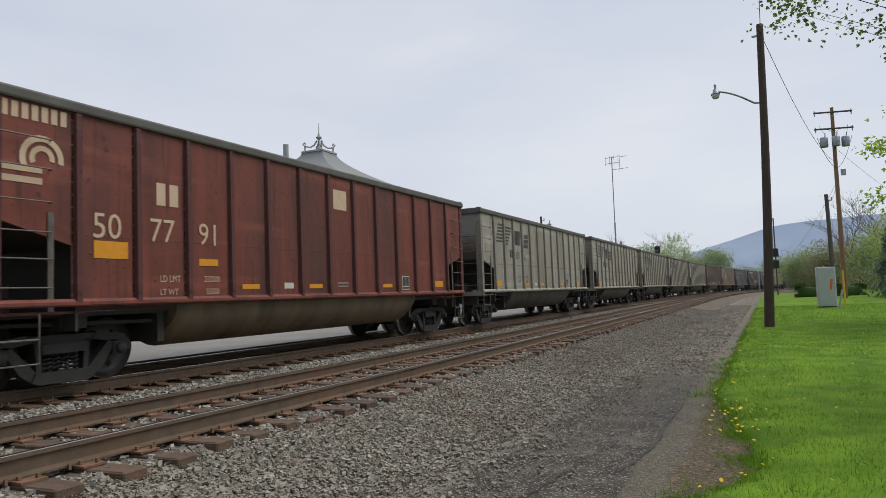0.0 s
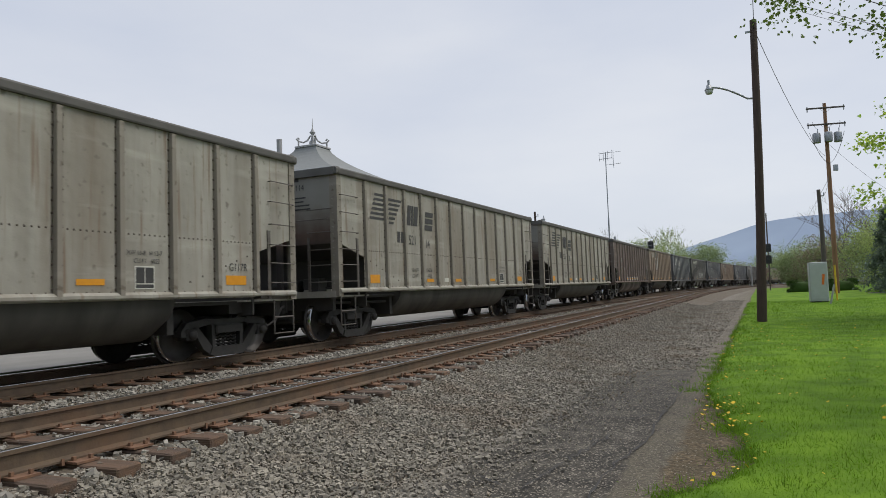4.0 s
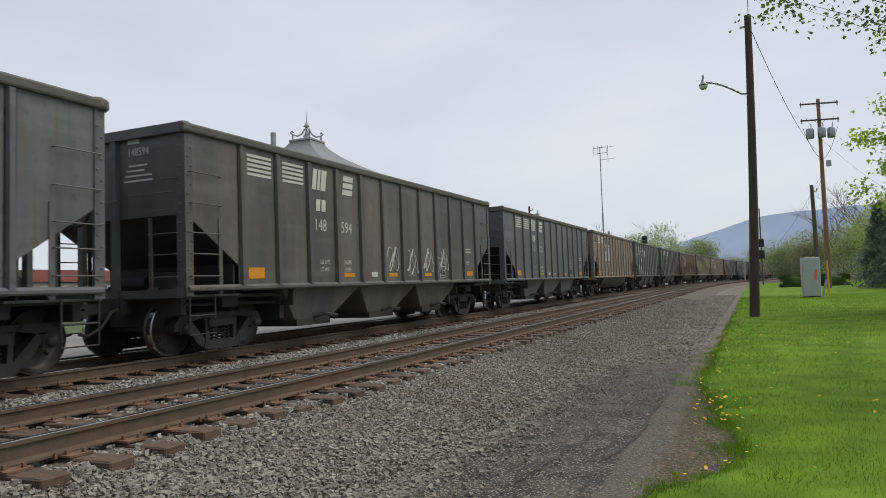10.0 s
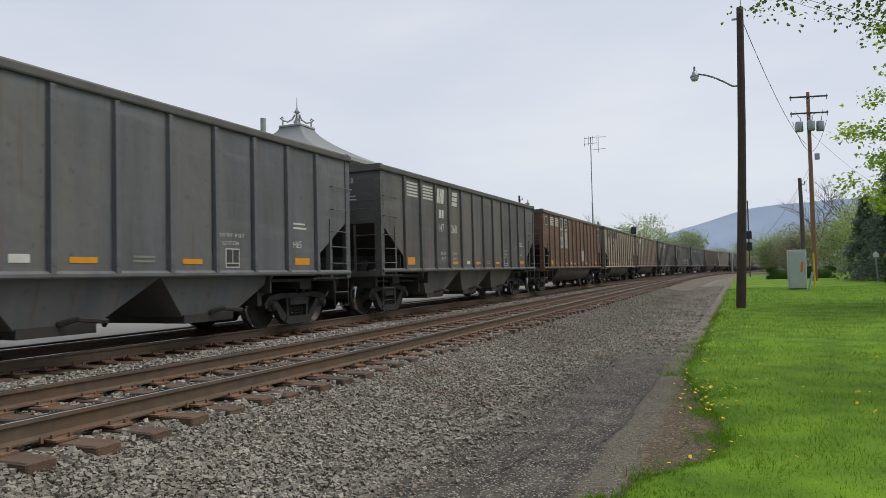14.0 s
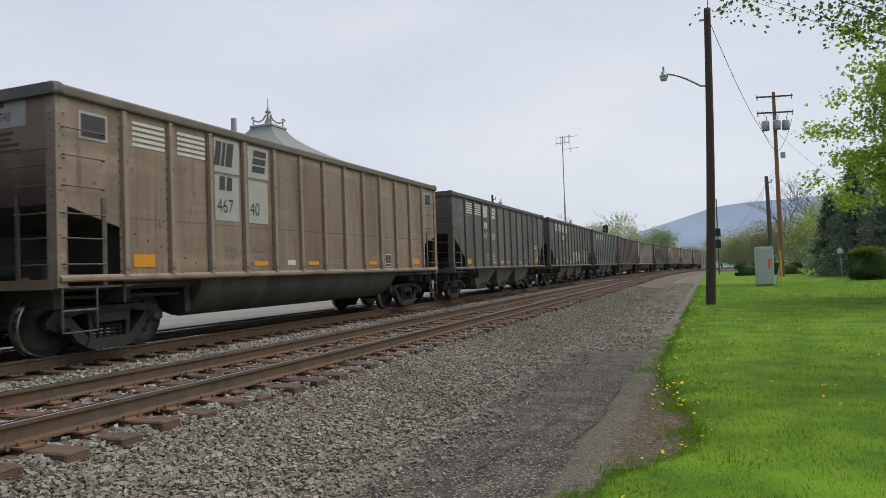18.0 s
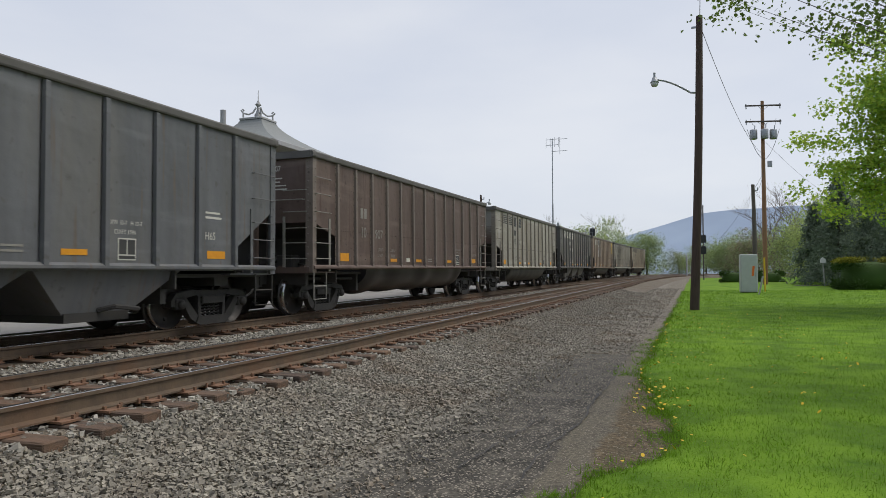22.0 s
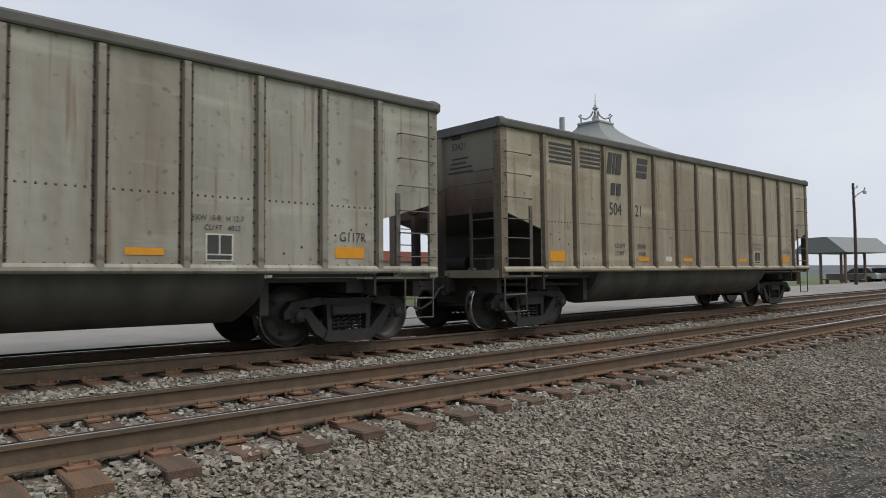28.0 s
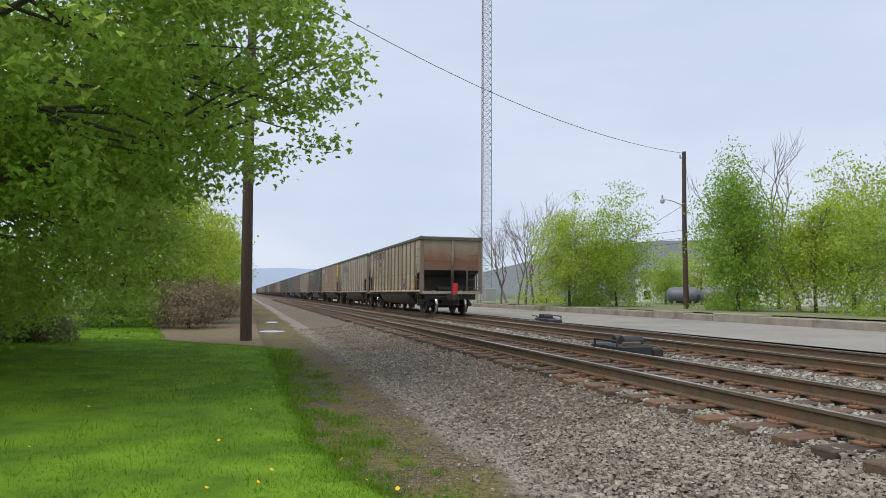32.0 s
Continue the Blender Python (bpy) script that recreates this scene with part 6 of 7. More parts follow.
def meter_cabinet(x, y):
    t = thing("electric_cabinet", pose(x, y, rise(y) + 0.05, 0, 0, 4), "pale grey electrical cabinet with an orange sticker on the lawn", "electrical cabinet")
    part("body", Shape().cbox((-0.46, -0.32, 0.14), (0.46, 0.32, 2.3), 0.03), CABINET, t)
    part("base", Shape().box((-0.42, -0.28, -0.3), (0.42, 0.28, 0.14)), DARK_METAL, t)
    part("door", Shape().cbox((-0.42, -0.345, 0.22), (0.42, -0.322, 2.2), 0.008), CABINET, t)
    part("sticker", Shape().prism([(0.12, 1.05), (0.24, 1.05), (0.3, 1.62), (0.18, 1.62)], "y", -0.352, -0.347), ORANGE, t)
    part("handle", Shape().tube([(0.34, -0.36, 1.0), (0.34, -0.36, 1.25)], 0.015, 5), GALV, t)
    return t


cx_, cy_ = polar(-3.78, 44)
meter_cabinet(cx_, cy_)
tagged(part("cable_marker", Shape().tube([(cx_ + 1.05, cy_ + 2, rise(cy_) - 0.1), (cx_ + 1.02, cy_ + 2, rise(cy_) + 2.2)], 0.05, 8), YELLOW), "yellow plastic cable marker beside the cabinet", "marker post")
tagged(part("stake", Shape().tube([(cx_ + 0.25, cy_ - 3.2, rise(cy_) - 0.1), (cx_ + 0.5, cy_ - 3.2, rise(cy_) + 1.1)], 0.05, 7), TRIM), "leaning pale wooden stake before the cabinet", "stake")


# ---- the station and what stands beyond the platform ----
def station(x, y):
    t = thing("station_building", pose(x, y, 0.12), "old brick station with a flared slate roof and iron cresting", "station building")
    part("wall", Shape().cbox((-2.6, -2.6, 0), (2.6, 2.6, 8.0), 0.02), BRICK, t)
    s, rings = Shape(), []
    for k in range(11):
        u = k / 10
        half = 0.72 + (4.0 - 0.72) * (u ** 1.55)
        rings.append((half, 10.45 - 2.1 * u))
    v = [p for h, z in rings for p in ((-h, -h, z), (h, -h, z), (h, h, z), (-h, h, z))]
    f = [(4 * i + k, 4 * (i + 1) + k, 4 * (i + 1) + (k + 1) % 4, 4 * i + (k + 1) % 4) for i in range(10) for k in range(4)]
    s.add(v, f)
    roof = part("roof", s, ROOF, t)
    part("roof_cap", Shape().cbox((-0.78, -0.78, 10.43), (0.78, 0.78, 10.55), 0.03), TRIM, roof, "pale flat roof cap")
    part("eave", Shape().cbox((-4.1, -4.1, 8.1), (4.1, 4.1, 8.36), 0.04), TRIM, t)
    for k in range(4):
        a = math.pi / 4 + k * math.pi / 2
        c, d = math.cos(a), math.sin(a)
        pts = [(0.12 * c, 0.12 * d, 11.25), (0.3 * c, 0.3 * d, 10.95), (0.55 * c, 0.55 * d, 10.8), (0.85 * c, 0.85 * d, 10.86), (0.98 * c, 0.98 * d, 11.0), (0.88 * c, 0.88 * d, 11.08), (0.8 * c, 0.8 * d, 10.98)]
        part("scroll", Shape().tube(pts, 0.05, 6), TRIM, roof, "curled iron cresting")
        part("post", Shape().tube([(0.85 * c, 0.85 * d, 10.5), (0.85 * c, 0.85 * d, 10.9)], 0.05, 6), TRIM, roof)
    part("finial", Shape().spin([(0.0, 12.35), (0.012, 12.3), (0.03, 11.7), (0.12, 11.5), (0.2, 11.42), (0.1, 11.36), (0.06, 11.2), (0.12, 11.0), (0.25, 10.55)], 10), TRIM, roof, "tall iron finial")
    for wx in (-1.2, 1.2):
        w = part("window", Shape().cbox((wx - 0.5, -2.66, 4.6), (wx + 0.5, -2.58, 6.8), 0.02), TRIM, t)
        part("pane", Shape().box((wx - 0.42, -2.68, 4.7), (wx + 0.42, -2.665, 6.7)), GLASS, w)
    w = part("window", Shape().cbox((2.58, -0.5, 4.6), (2.66, 0.5, 6.8), 0.02), TRIM, t)
    part("pane", Shape().box((2.665, -0.42, 4.7), (2.68, 0.42, 6.7)), GLASS, w)


stx, sty = polar(35.04, 42)
station(stx, sty)
chx, chy = polar(37.72, 43.5)
tagged(part("flue_pipe", Shape().tube([(chx, chy, 0.2), (chx, chy, 11.45)], 0.17, 10), TRIM), "tall grey metal flue pipe beside the station", "flue")


def shelter(x, y):
    t = thing("platform_shelter", pose(x, y, rise(y) + 0.1, 0, 0, -18), "long platform shelter with a grey hipped roof on posts", "shelter")
    part("roof", Shape().prism([(-2.9, 3.0), (2.9, 3.0), (1.0, 4.5), (-1.0, 4.5)], "y", -3.6, 3.6), ROOF, t)
    for px_ in (-2.5, 0.0, 2.5):
        for py_ in (-3.2, 3.2):
            p = part("post", Shape().cbox((px_ - 0.1, py_ - 0.1, 0), (px_ + 0.1, py_ + 0.1, 3.1), 0.015), BRICK, t)
    part("bench", Shape().box((-2, -0.3, 0.4), (2, 0.3, 0.5)).box((-2, 0.2, 0.5), (2, 0.3, 1.0)).box((-1.8, -0.2, 0), (-1.7, 0.2, 0.4)).box((1.7, -0.2, 0), (1.8, 0.2, 0.4)), WALL_TAN, t)


shelter(*polar(17.6, 78))
lx, ly = polar(16.85, 62)
yard_pole(lx, ly, 8.2, 0.13, "slim brown lamp post in the station car park", (7.0, 1, -0.3, 0.9))
kx, ky = polar(13.5, 62.5)
kiosk = thing("brick_kiosk", pose(kx, ky, rise(ky), 0, 0, 10), "small flat-roofed tan block hut beside the tracks", "hut")
part("wall", Shape().cbox((-0.85, -1.4, 0), (0.85, 1.4, 2.75), 0.02), WALL_TAN, kiosk)
part("roof", Shape().cbox((-0.95, -1.5, 2.75), (0.95, 1.5, 2.95), 0.03), BRICK, kiosk)
part("door", Shape().cbox((0.2, -1.43, 0.05), (0.7, -1.4, 2.1), 0.01), DARK_METAL, kiosk)
hx_, hy_ = polar(12.2, 108)
house = thing("red_roofed_house", pose(hx_, hy_, rise(hy_), 0, 0, 15), "low distant house with an orange-red roof", "house")
part("wall", Shape().cbox((-3.2, -3, 0), (3.2, 3, 2.3), 0.02), WALL_TAN, house)
part("roof", Shape().prism([(-3.6, 2.25), (3.6, 2.25), (0, 4.1)], "y", -3.4, 3.4), RED_ROOF, house)
part("window", Shape().box((-1, -3.05, 0.8), (0.2, -3.01, 1.7)), GLASS, house)


def parked_car(x, y, turn, mat, label):
    t = thing("parked_car", pose(x, y, rise(y) + 0.2, 0, 0, turn), label, "car", "parked cars")
    part("body", Shape().prism([(-2.1, 0.35), (2.1, 0.35), (2.15, 0.75), (1.2, 0.9), (-1.9, 0.95), (-2.15, 0.8)], "x", -0.85, 0.85), mat, t)
    part("cabin", Shape().prism([(-1.7, 0.93), (1.1, 0.9), (0.4, 1.42), (-1.2, 1.45)], "x", -0.74, 0.74), GLASS, t)
    part("roof", Shape().prism([(-1.15, 1.44), (0.4, 1.42), (0.3, 1.48), (-1.05, 1.5)], "x", -0.72, 0.72), mat, t)
    for wy_ in (-1.3, 1.3):
        for wx_ in (-0.86, 0.86):
            part("wheel", Shape().spin([(0.0, 0.1), (0.2, 0.1), (0.32, 0.08), (0.32, -0.08), (0.0, -0.08)], 14, pose(wx_, wy_, 0.32, 0, 90, 0)), UNDER, t)
    for wx_ in (-0.6, 0.6):
        part("headlight", Shape().cbox((wx_ - 0.18, 2.06, 0.62), (wx_ + 0.18, 2.15, 0.76), 0.02), GLASS_LAMP, t)


for az, r, turn, mat, label in ((15.4, 84, 80, CAR_WHITE, "white parked car in the station car park"), (16.0, 86, 82, CAR_BLUE, "dark blue parked car in the station car park"), (16.6, 84, 78, CAR_WHITE, "white parked car in the station car park"), (14.8, 88, 84, CAR_RED, "dark red parked car in the station car park"), (12.4, 92, 70, CAR_WHITE, "white car parked before the low house"), (11.7, 96, 75, CAR_BLUE, "dark car parked before the low house"), (118, 46, 5, CAR_WHITE, "white car parked behind the fence"), (115, 47, 5, CAR_RED, "dark red car parked behind the fence")):
    x, y = polar(az, r)
    parked_car(x, y, turn, mat, label)


def storefront(x, y):
    t = thing("storefront", pose(x, y, 0.2), "low pale shop building with a faded red sign band", "shop")
    part("wall", Shape().cbox((-4, -7, 0), (4, 7, 3.4), 0.02), CONCRETE, t)
    part("sign_band", Shape().box((4.0, -7, 2.6), (4.12, 7, 3.4)), RED_ROOF, t)
    for k in range(5):
        w = part("window", Shape().box((4.0, -6.2 + 2.6 * k, 0.5), (4.06, -4.2 + 2.6 * k, 2.3)), TRIM, t)
        part("pane", Shape().box((4.06, -6.1 + 2.6 * k, 0.6), (4.075, -4.3 + 2.6 * k, 2.2)), GLASS, w)


storefront(-47, 37)
for (x, y, w, d, h, mat, label) in ((-58, -66, 9, 14, 4.5, WHITE, "low white warehouse among the trees"), (-74, -58, 12, 16, 5, WALL_TAN, "pale tan warehouse behind the trees"), (-60, -34, 6, 12, 2.1, RED_ROOF, "low brick-red shed with a pale roof"), (-112, -48, 5, 9, 3.0, BRICK, "low brick building behind the fence"), (-125, -28, 8, 12, 3.6, WHITE, "white flat-roofed building behind the fence")):
    b = thing("warehouse", pose(x, y, -0.1), label, "warehouse")
    part("wall", Shape().cbox((-w, -d, 0), (w, d, h), 0.02), mat, b)
    part("roof", Shape().prism([(-w - 0.3, h), (w + 0.3, h), (0, h + 1.2)], "y", -d - 0.3, d + 0.3), TRIM, b)
    for k in range(4):
        q = part("window", Shape().box((w, -d + 2 + k * d * 0.45, 1.0), (w + 0.05, -d + 3.6 + k * d * 0.45, 2.2)), TRIM, b)
        part("pane", Shape().box((w + 0.05, -d + 2.1 + k * d * 0.45, 1.1), (w + 0.065, -d + 3.5 + k * d * 0.45, 2.1)), GLASS, q)

# platform edge wall: weathered concrete blocks end to end
wall_e = thing("platform_wall", pose(0, 0, 0), "low weathered concrete wall of old platform blocks", "wall")
wall_e["kind"] = "structure"
rngw = random.Random(9)
yy = -112.0
while yy < 6:
    L = rngw.uniform(2.2, 3.4)
    zt = 0.7 + rngw.uniform(-0.04, 0.04)
    part("block", Shape().cbox((-20.9 + rngw.uniform(-0.04, 0.04), yy, -0.2), (-20.15 + rngw.uniform(-0.05, 0.05), yy + L - 0.03, zt), 0.03), CONCRETE, wall_e)
    yy += L
tagged(part("grass_verge", Shape().add([(-20.9, -112, 0.72), (-20.9, 6, 0.72), (-60, 6, 0.5), (-60, -112, 0.5)], [(0, 3, 2, 1)]), VERGE), "rough patchy verge behind the wall", "grass", kind="structure")

fence = thing("pipe_fence", pose(-22.2, 0, 0.7), "black pipe fence behind the platform wall", "fence")
for k in range(12):
    part("post", Shape().tube([(0, -17 + 2 * k, 0), (0, -17 + 2 * k, 0.95)], 0.035, 6), DARK_METAL, fence)
for z in (0.5, 0.92):
    part("rail", Shape().tube([(0, -17, z), (0, 5, z)], 0.03, 6), DARK_METAL, fence)
for k, (az, r) in enumerate(((144.9, 60), (142.4, 59))):
    x, y = polar(az, r)
    t = thing("storage_tank", pose(x, y, 0.75, 0, 0, -37), "horizontal blue-grey steel storage tank on saddles", "tank", "storage tanks")
    part("shell", Shape().spin([(0.0, -1.35), (0.35, -1.3), (0.6, -1.1), (0.66, -0.9), (0.66, 0.9), (0.6, 1.1), (0.35, 1.3), (0.0, 1.35)], 18, pose(0, 0, 0.75, 0, 90, 0)), TANK, t)
    for sx in (-0.7, 0.7):
        part("saddle", Shape().box((sx - 0.1, -0.5, -0.3), (sx + 0.1, 0.5, 0.3)), CONCRETE, t)


# ---- switch machines, turnout rails, puddles ----
def switch_machine(x, y, turn):
    t = thing("switch_machine", pose(x, y, 0.2, 0, 0, turn), "dark cast-iron switch machine on long ties between the tracks", "switch machine")
    part("case", Shape().cbox((-0.34, -0.55, 0.05), (0.34, 0.25, 0.34), 0.05), DARK_METAL, t)
    part("motor", Shape().tube([(-0.2, -0.25, 0.38), (0.22, -0.25, 0.38)], 0.13, 12), DARK_METAL, t)
    part("motor", Shape().tube([(-0.18, 0.08, 0.38), (0.2, 0.08, 0.38)], 0.11, 12), DARK_METAL, t)
    part("lever", Shape().tube([(0.25, -0.1, 0.3), (0.45, -0.1, 0.42), (0.45, -0.5, 0.42)], 0.025, 6), DARK_METAL, t)
    part("gear_cover", Shape().cbox((0.36, -0.5, 0.06), (0.62, 0.1, 0.26), 0.03), TRUCK, t)
    part("lid", Shape().cbox((-0.3, -0.5, 0.342), (0.1, -0.42, 0.4), 0.02), RAIL_RUST, t)
    part("guard_bar", Shape().tube([(-0.5, -0.6, 0.0), (-0.5, -0.6, 0.42), (-0.5, 0.3, 0.42), (-0.5, 0.3, 0.0)], 0.025, 6), TRUCK, t)
    part("conduit", Shape().tube([(-0.3, 0.25, 0.15), (-0.45, 0.4, 0.12), (-0.3, 0.7, 0.1), (0.0, 0.8, 0.1)], 0.03, 6), DARK_METAL, t)
    part("junction_box", Shape().cbox((-0.25, 0.5, 0.0), (0.25, 0.95, 0.3), 0.03), DARK_METAL, t)
    part("rod", Shape().tube([(0.3, 0.0, 0.1), (1.3, 0.0, 0.1)], 0.025, 6), RAIL_RUST, t)
    part("long_tie", Shape().cbox((-0.9, -0.45, -0.1), (0.9, -0.22, 0.06), 0.01), TIE, t)
    part("long_tie", Shape().cbox((-0.9, 0.12, -0.1), (0.9, 0.35, 0.06), 0.01), TIE, t)


switch_machine(-7.55, -12.8, 180)
switch_machine(-12.3, -27, 0)


def spur_rails(name, x0, y0, x1, y1, label):
    """Rails that swing from one line to another."""
    t = thing(name, Matrix.Identity(4), label, "railway track")
    t["kind"] = "structure"
    for side in (-1, 1):
        n, o = 12, rail_outline(0)
        v = []
        for i in range(n + 1):
            u = i / n
            e = u * u * (3 - 2 * u)
            p = on_line(x0 + (x1 - x0) * e + side * GAUGE / 2, y0 + (y1 - y0) * u, 0)
            v += [(p.x + a, p.y, p.z + b - 0.003) for a, b in o]
        k = len(o)
        f = [(i * k + j, (i + 1) * k + j, (i + 1) * k + (j + 1) % k, i * k + (j + 1) % k) for i in range(n) for j in range(k)]
        part("rail", Shape().add(v, f), RAIL_RUST, t)


spur_rails("crossover", TRACK_1, 86, TRACK_2, 44, "crossover rails linking the two tracks")
spur_rails("turnout", TRACK_2, 40, TRACK_2 - 4.1, 88, "turnout rails leaving the far track")
PUDDLE = material("still_puddle_water", (0.03, 0.03, 0.03), (0.025, 0.025, 0.025), 1, 0.03, spec=0.8)
for x, y, a, b in ((-1.05, -27.8, 0.5, 0.7), (-1.4, -36.5, 0.35, 0.7), (-0.9, -16, 0.14, 0.2)):
    v = [(x + a * (1 + 0.3 * noise.noise(Vector((k, x, y)))) * math.cos(k * 0.3142), y + b * (1 + 0.3 * noise.noise(Vector((k, y, x)))) * math.sin(k * 0.3142), 0.034) for k in range(20)]
    tagged(part("puddle", Shape().add(v, [tuple(range(20))]), PUDDLE), "shallow rain puddle on the gravel", "puddle", "puddles")


# ---- plants ----
OUTLINES = {
    "maple": [(0, 0), (0.22, 0.02), (0.5, 0.3), (0.3, 0.42), (0.36, 0.72), (0.14, 0.62), (0, 1.0), (-0.14, 0.62), (-0.36, 0.72), (-0.3, 0.42), (-0.5, 0.3), (-0.22, 0.02)],
    "small_maple": [(0, 0), (0.5, 0.28), (0.24, 0.52), (0, 1.0), (-0.24, 0.52), (-0.5, 0.28)],
    "oval": [(0, 0), (0.31, 0.52), (0, 1.0), (-0.31, 0.52)],
    "blade": [(-0.06, 0), (0.06, 0), (0.02, 1.0)],
    "spray": [(0, 0), (0.22, 0.3), (0, 1.0), (-0.22, 0.3)],
}


def leaf_mesh(name, at, size, outline, mat, rng, tilt=0.9, up=None):
    """Many small flat leaves in one mesh, each bent along its middle and turned its own way."""
    o = np.array(OUTLINES[outline])
    k, n = len(o), len(at)
    base = np.stack([o[:, 0], o[:, 1], -0.35 * np.abs(o[:, 0]) - 0.12 * o[:, 1] ** 2], 1)
    az = rng.uniform(0, 2 * np.pi, n)
    el = rng.normal(-0.35 if up is None else up, tilt, n)
    roll = rng.normal(0, 0.6, n)
    fwd = np.stack([np.cos(az) * np.cos(el), np.sin(az) * np.cos(el), np.sin(el)], 1)
    side = np.stack([-np.sin(az), np.cos(az), np.zeros(n)], 1)
    nor = np.cross(side, fwd) * -1
    s2 = side * np.cos(roll)[:, None] + nor * np.sin(roll)[:, None]
    n2 = nor * np.cos(roll)[:, None] - side * np.sin(roll)[:, None]
    sc = size * rng.uniform(0.65, 1.25, n)
    v = (base[None, :, 0, None] * s2[:, None] + base[None, :, 1, None] * fwd[:, None] + base[None, :, 2, None] * n2[:, None]) * sc[:, None, None] + at[:, None, :]
    f = np.arange(n * k).reshape(n, k)
    return array_mesh(name, v.reshape(-1, 3), f, mat)


def crown_points(rng, centre, radii, clumps, per, spread, hollow=0.45, low=-1.0, ragged=0.35):
    """Clump centres in an uneven egg, and leaf places round them."""
    c = []
    off = rng.uniform(0, 50)
    while len(c) < clumps:
        d = rng.normal(size=3)
        d /= np.linalg.norm(d)
        if d[2] < low:
            continue
        reach = 1 + ragged * 2 * noise.noise(Vector((d[0] * 1.6 + off, d[1] * 1.6, d[2] * 1.6)))
        r = (hollow + (1 - hollow) * rng.random() ** 0.6) * reach
        c.append(np.array(centre) + d * r * np.array(radii))
    c = np.array(c)
    at = np.repeat(c, per, 0) + rng.normal(size=(clumps * per, 3)) * spread * np.array([1, 1, 0.6])
    return c, at


def tree(name, x, y, z, h, trunk_r, centre, radii, clumps, per, spread, leaf, outline, leaves, label, seed, bark=None, hollow=0.45, branches=40, ragged=0.35, twig=0.02, category="tree", group=""):
    rng = np.random.default_rng(seed)
    t = thing(name, pose(x, y, z), label, category, group)
    c, at = crown_points(rng, centre, radii, clumps, per, spread, hollow, ragged=ragged)
    top = Vector((centre[0] * 0.7, centre[1] * 0.7, centre[2] + radii[2] * 0.35))
    spine = [Vector((0, 0, -0.2)), Vector((0.04, 0.03, h * 0.15)), Vector((top.x * 0.3, top.y * 0.3, h * 0.35)), top * 0.75 + Vector((0, 0, top.z * 0.0)), top]
    part("trunk", Shape().tube(spine, trunk_r, 10, True, [trunk_r * 1.25, trunk_r, trunk_r * 0.8, trunk_r * 0.45, trunk_r * 0.15]), bark or BARK, t)
    pick = rng.permutation(len(c))[:branches]
    for i, k in enumerate(pick):
        e = Vector(c[k])
        u = float(rng.uniform(0.25, 0.95))
        s = spine[2].lerp(top, u) if u > 0.3 else spine[1].lerp(spine[2], u * 3)
        mid = s.lerp(e, 0.5) + Vector((0, 0, -0.08 * (e - s).length + float(rng.normal(0, 0.15))))
        r = max(twig, trunk_r * 0.3 * (1 - u * 0.6))
        sh = Shape().tube([s, s.lerp(mid, 0.6) + Vector(rng.normal(0, 0.08, 3)), mid.lerp(e, 0.3) + Vector(rng.normal(0, 0.1, 3)), e], r, 6, False, [r, r * 0.7, r * 0.45, r * 0.18])
        near = np.argsort(((c - c[k]) ** 2).sum(1))[1:5]
        for j in near:
            q = Vector(c[j])
            m2 = mid.lerp(q, 0.5) + Vector(rng.normal(0, 0.1, 3))
            sh.tube([mid, m2, q], r * 0.4, 5, False, [r * 0.4, r * 0.28, r * 0.1])
        part("limb", sh, bark or BARK, t)
    if per:
        w = rng.random(len(at))
        share = 1.0 / len(leaves)
        for i, mat in enumerate(leaves):
            sel = at[(w >= i * share) & (w < (i + 1) * share)]
            if len(sel):
                ob = leaf_mesh("crown", sel, leaf, outline, mat, rng)
                ob.parent = t
                ob["kind"] = "stuff"
    return t


def bare_tree(x, y, z, h, seed, label, spread=0.5):
    rng = random.Random(seed)
    t = thing("bare_tree", pose(x, y, z), label, "tree")
    def grow(s, p, d, length, r, depth):
        pts = [p]
        for _ in range(3):
            d = (d + Vector((rng.gauss(0, 0.16), rng.gauss(0, 0.16), rng.gauss(0.06, 0.1)))).normalized()
            pts.append(pts[-1] + d * length / 3)
        s.tube(pts, r, 5 if depth else 8, False, [r, r * 0.85, r * 0.7, r * 0.5])
        if depth < 4:
            for _ in range(3 if depth < 3 else 4):
                a = rng.uniform(0, 2 * math.pi)
                q = (d + spread * 1.5 * Vector((math.cos(a), math.sin(a), rng.uniform(-0.1, 0.5)))).normalized()
                grow(s if depth else Shape(), pts[rng.choice((2, 3))], q, length * rng.uniform(0.6, 0.8), r * 0.5, depth + 1) if depth else limb(pts[rng.choice((2, 3))], q, length * rng.uniform(0.6, 0.8), r * 0.5)
    def limb(p, d, length, r):
        s = Shape()
        grow(s, p, d, length, r, 1)
        part("limb", s, TWIG, t)
    s = Shape()
    grow(s, Vector((0, 0, -0.2)), Vector((0, 0, 1)), h * 0.42, h * 0.016, 0)
    part("trunk", s, TWIG, t)
    return t


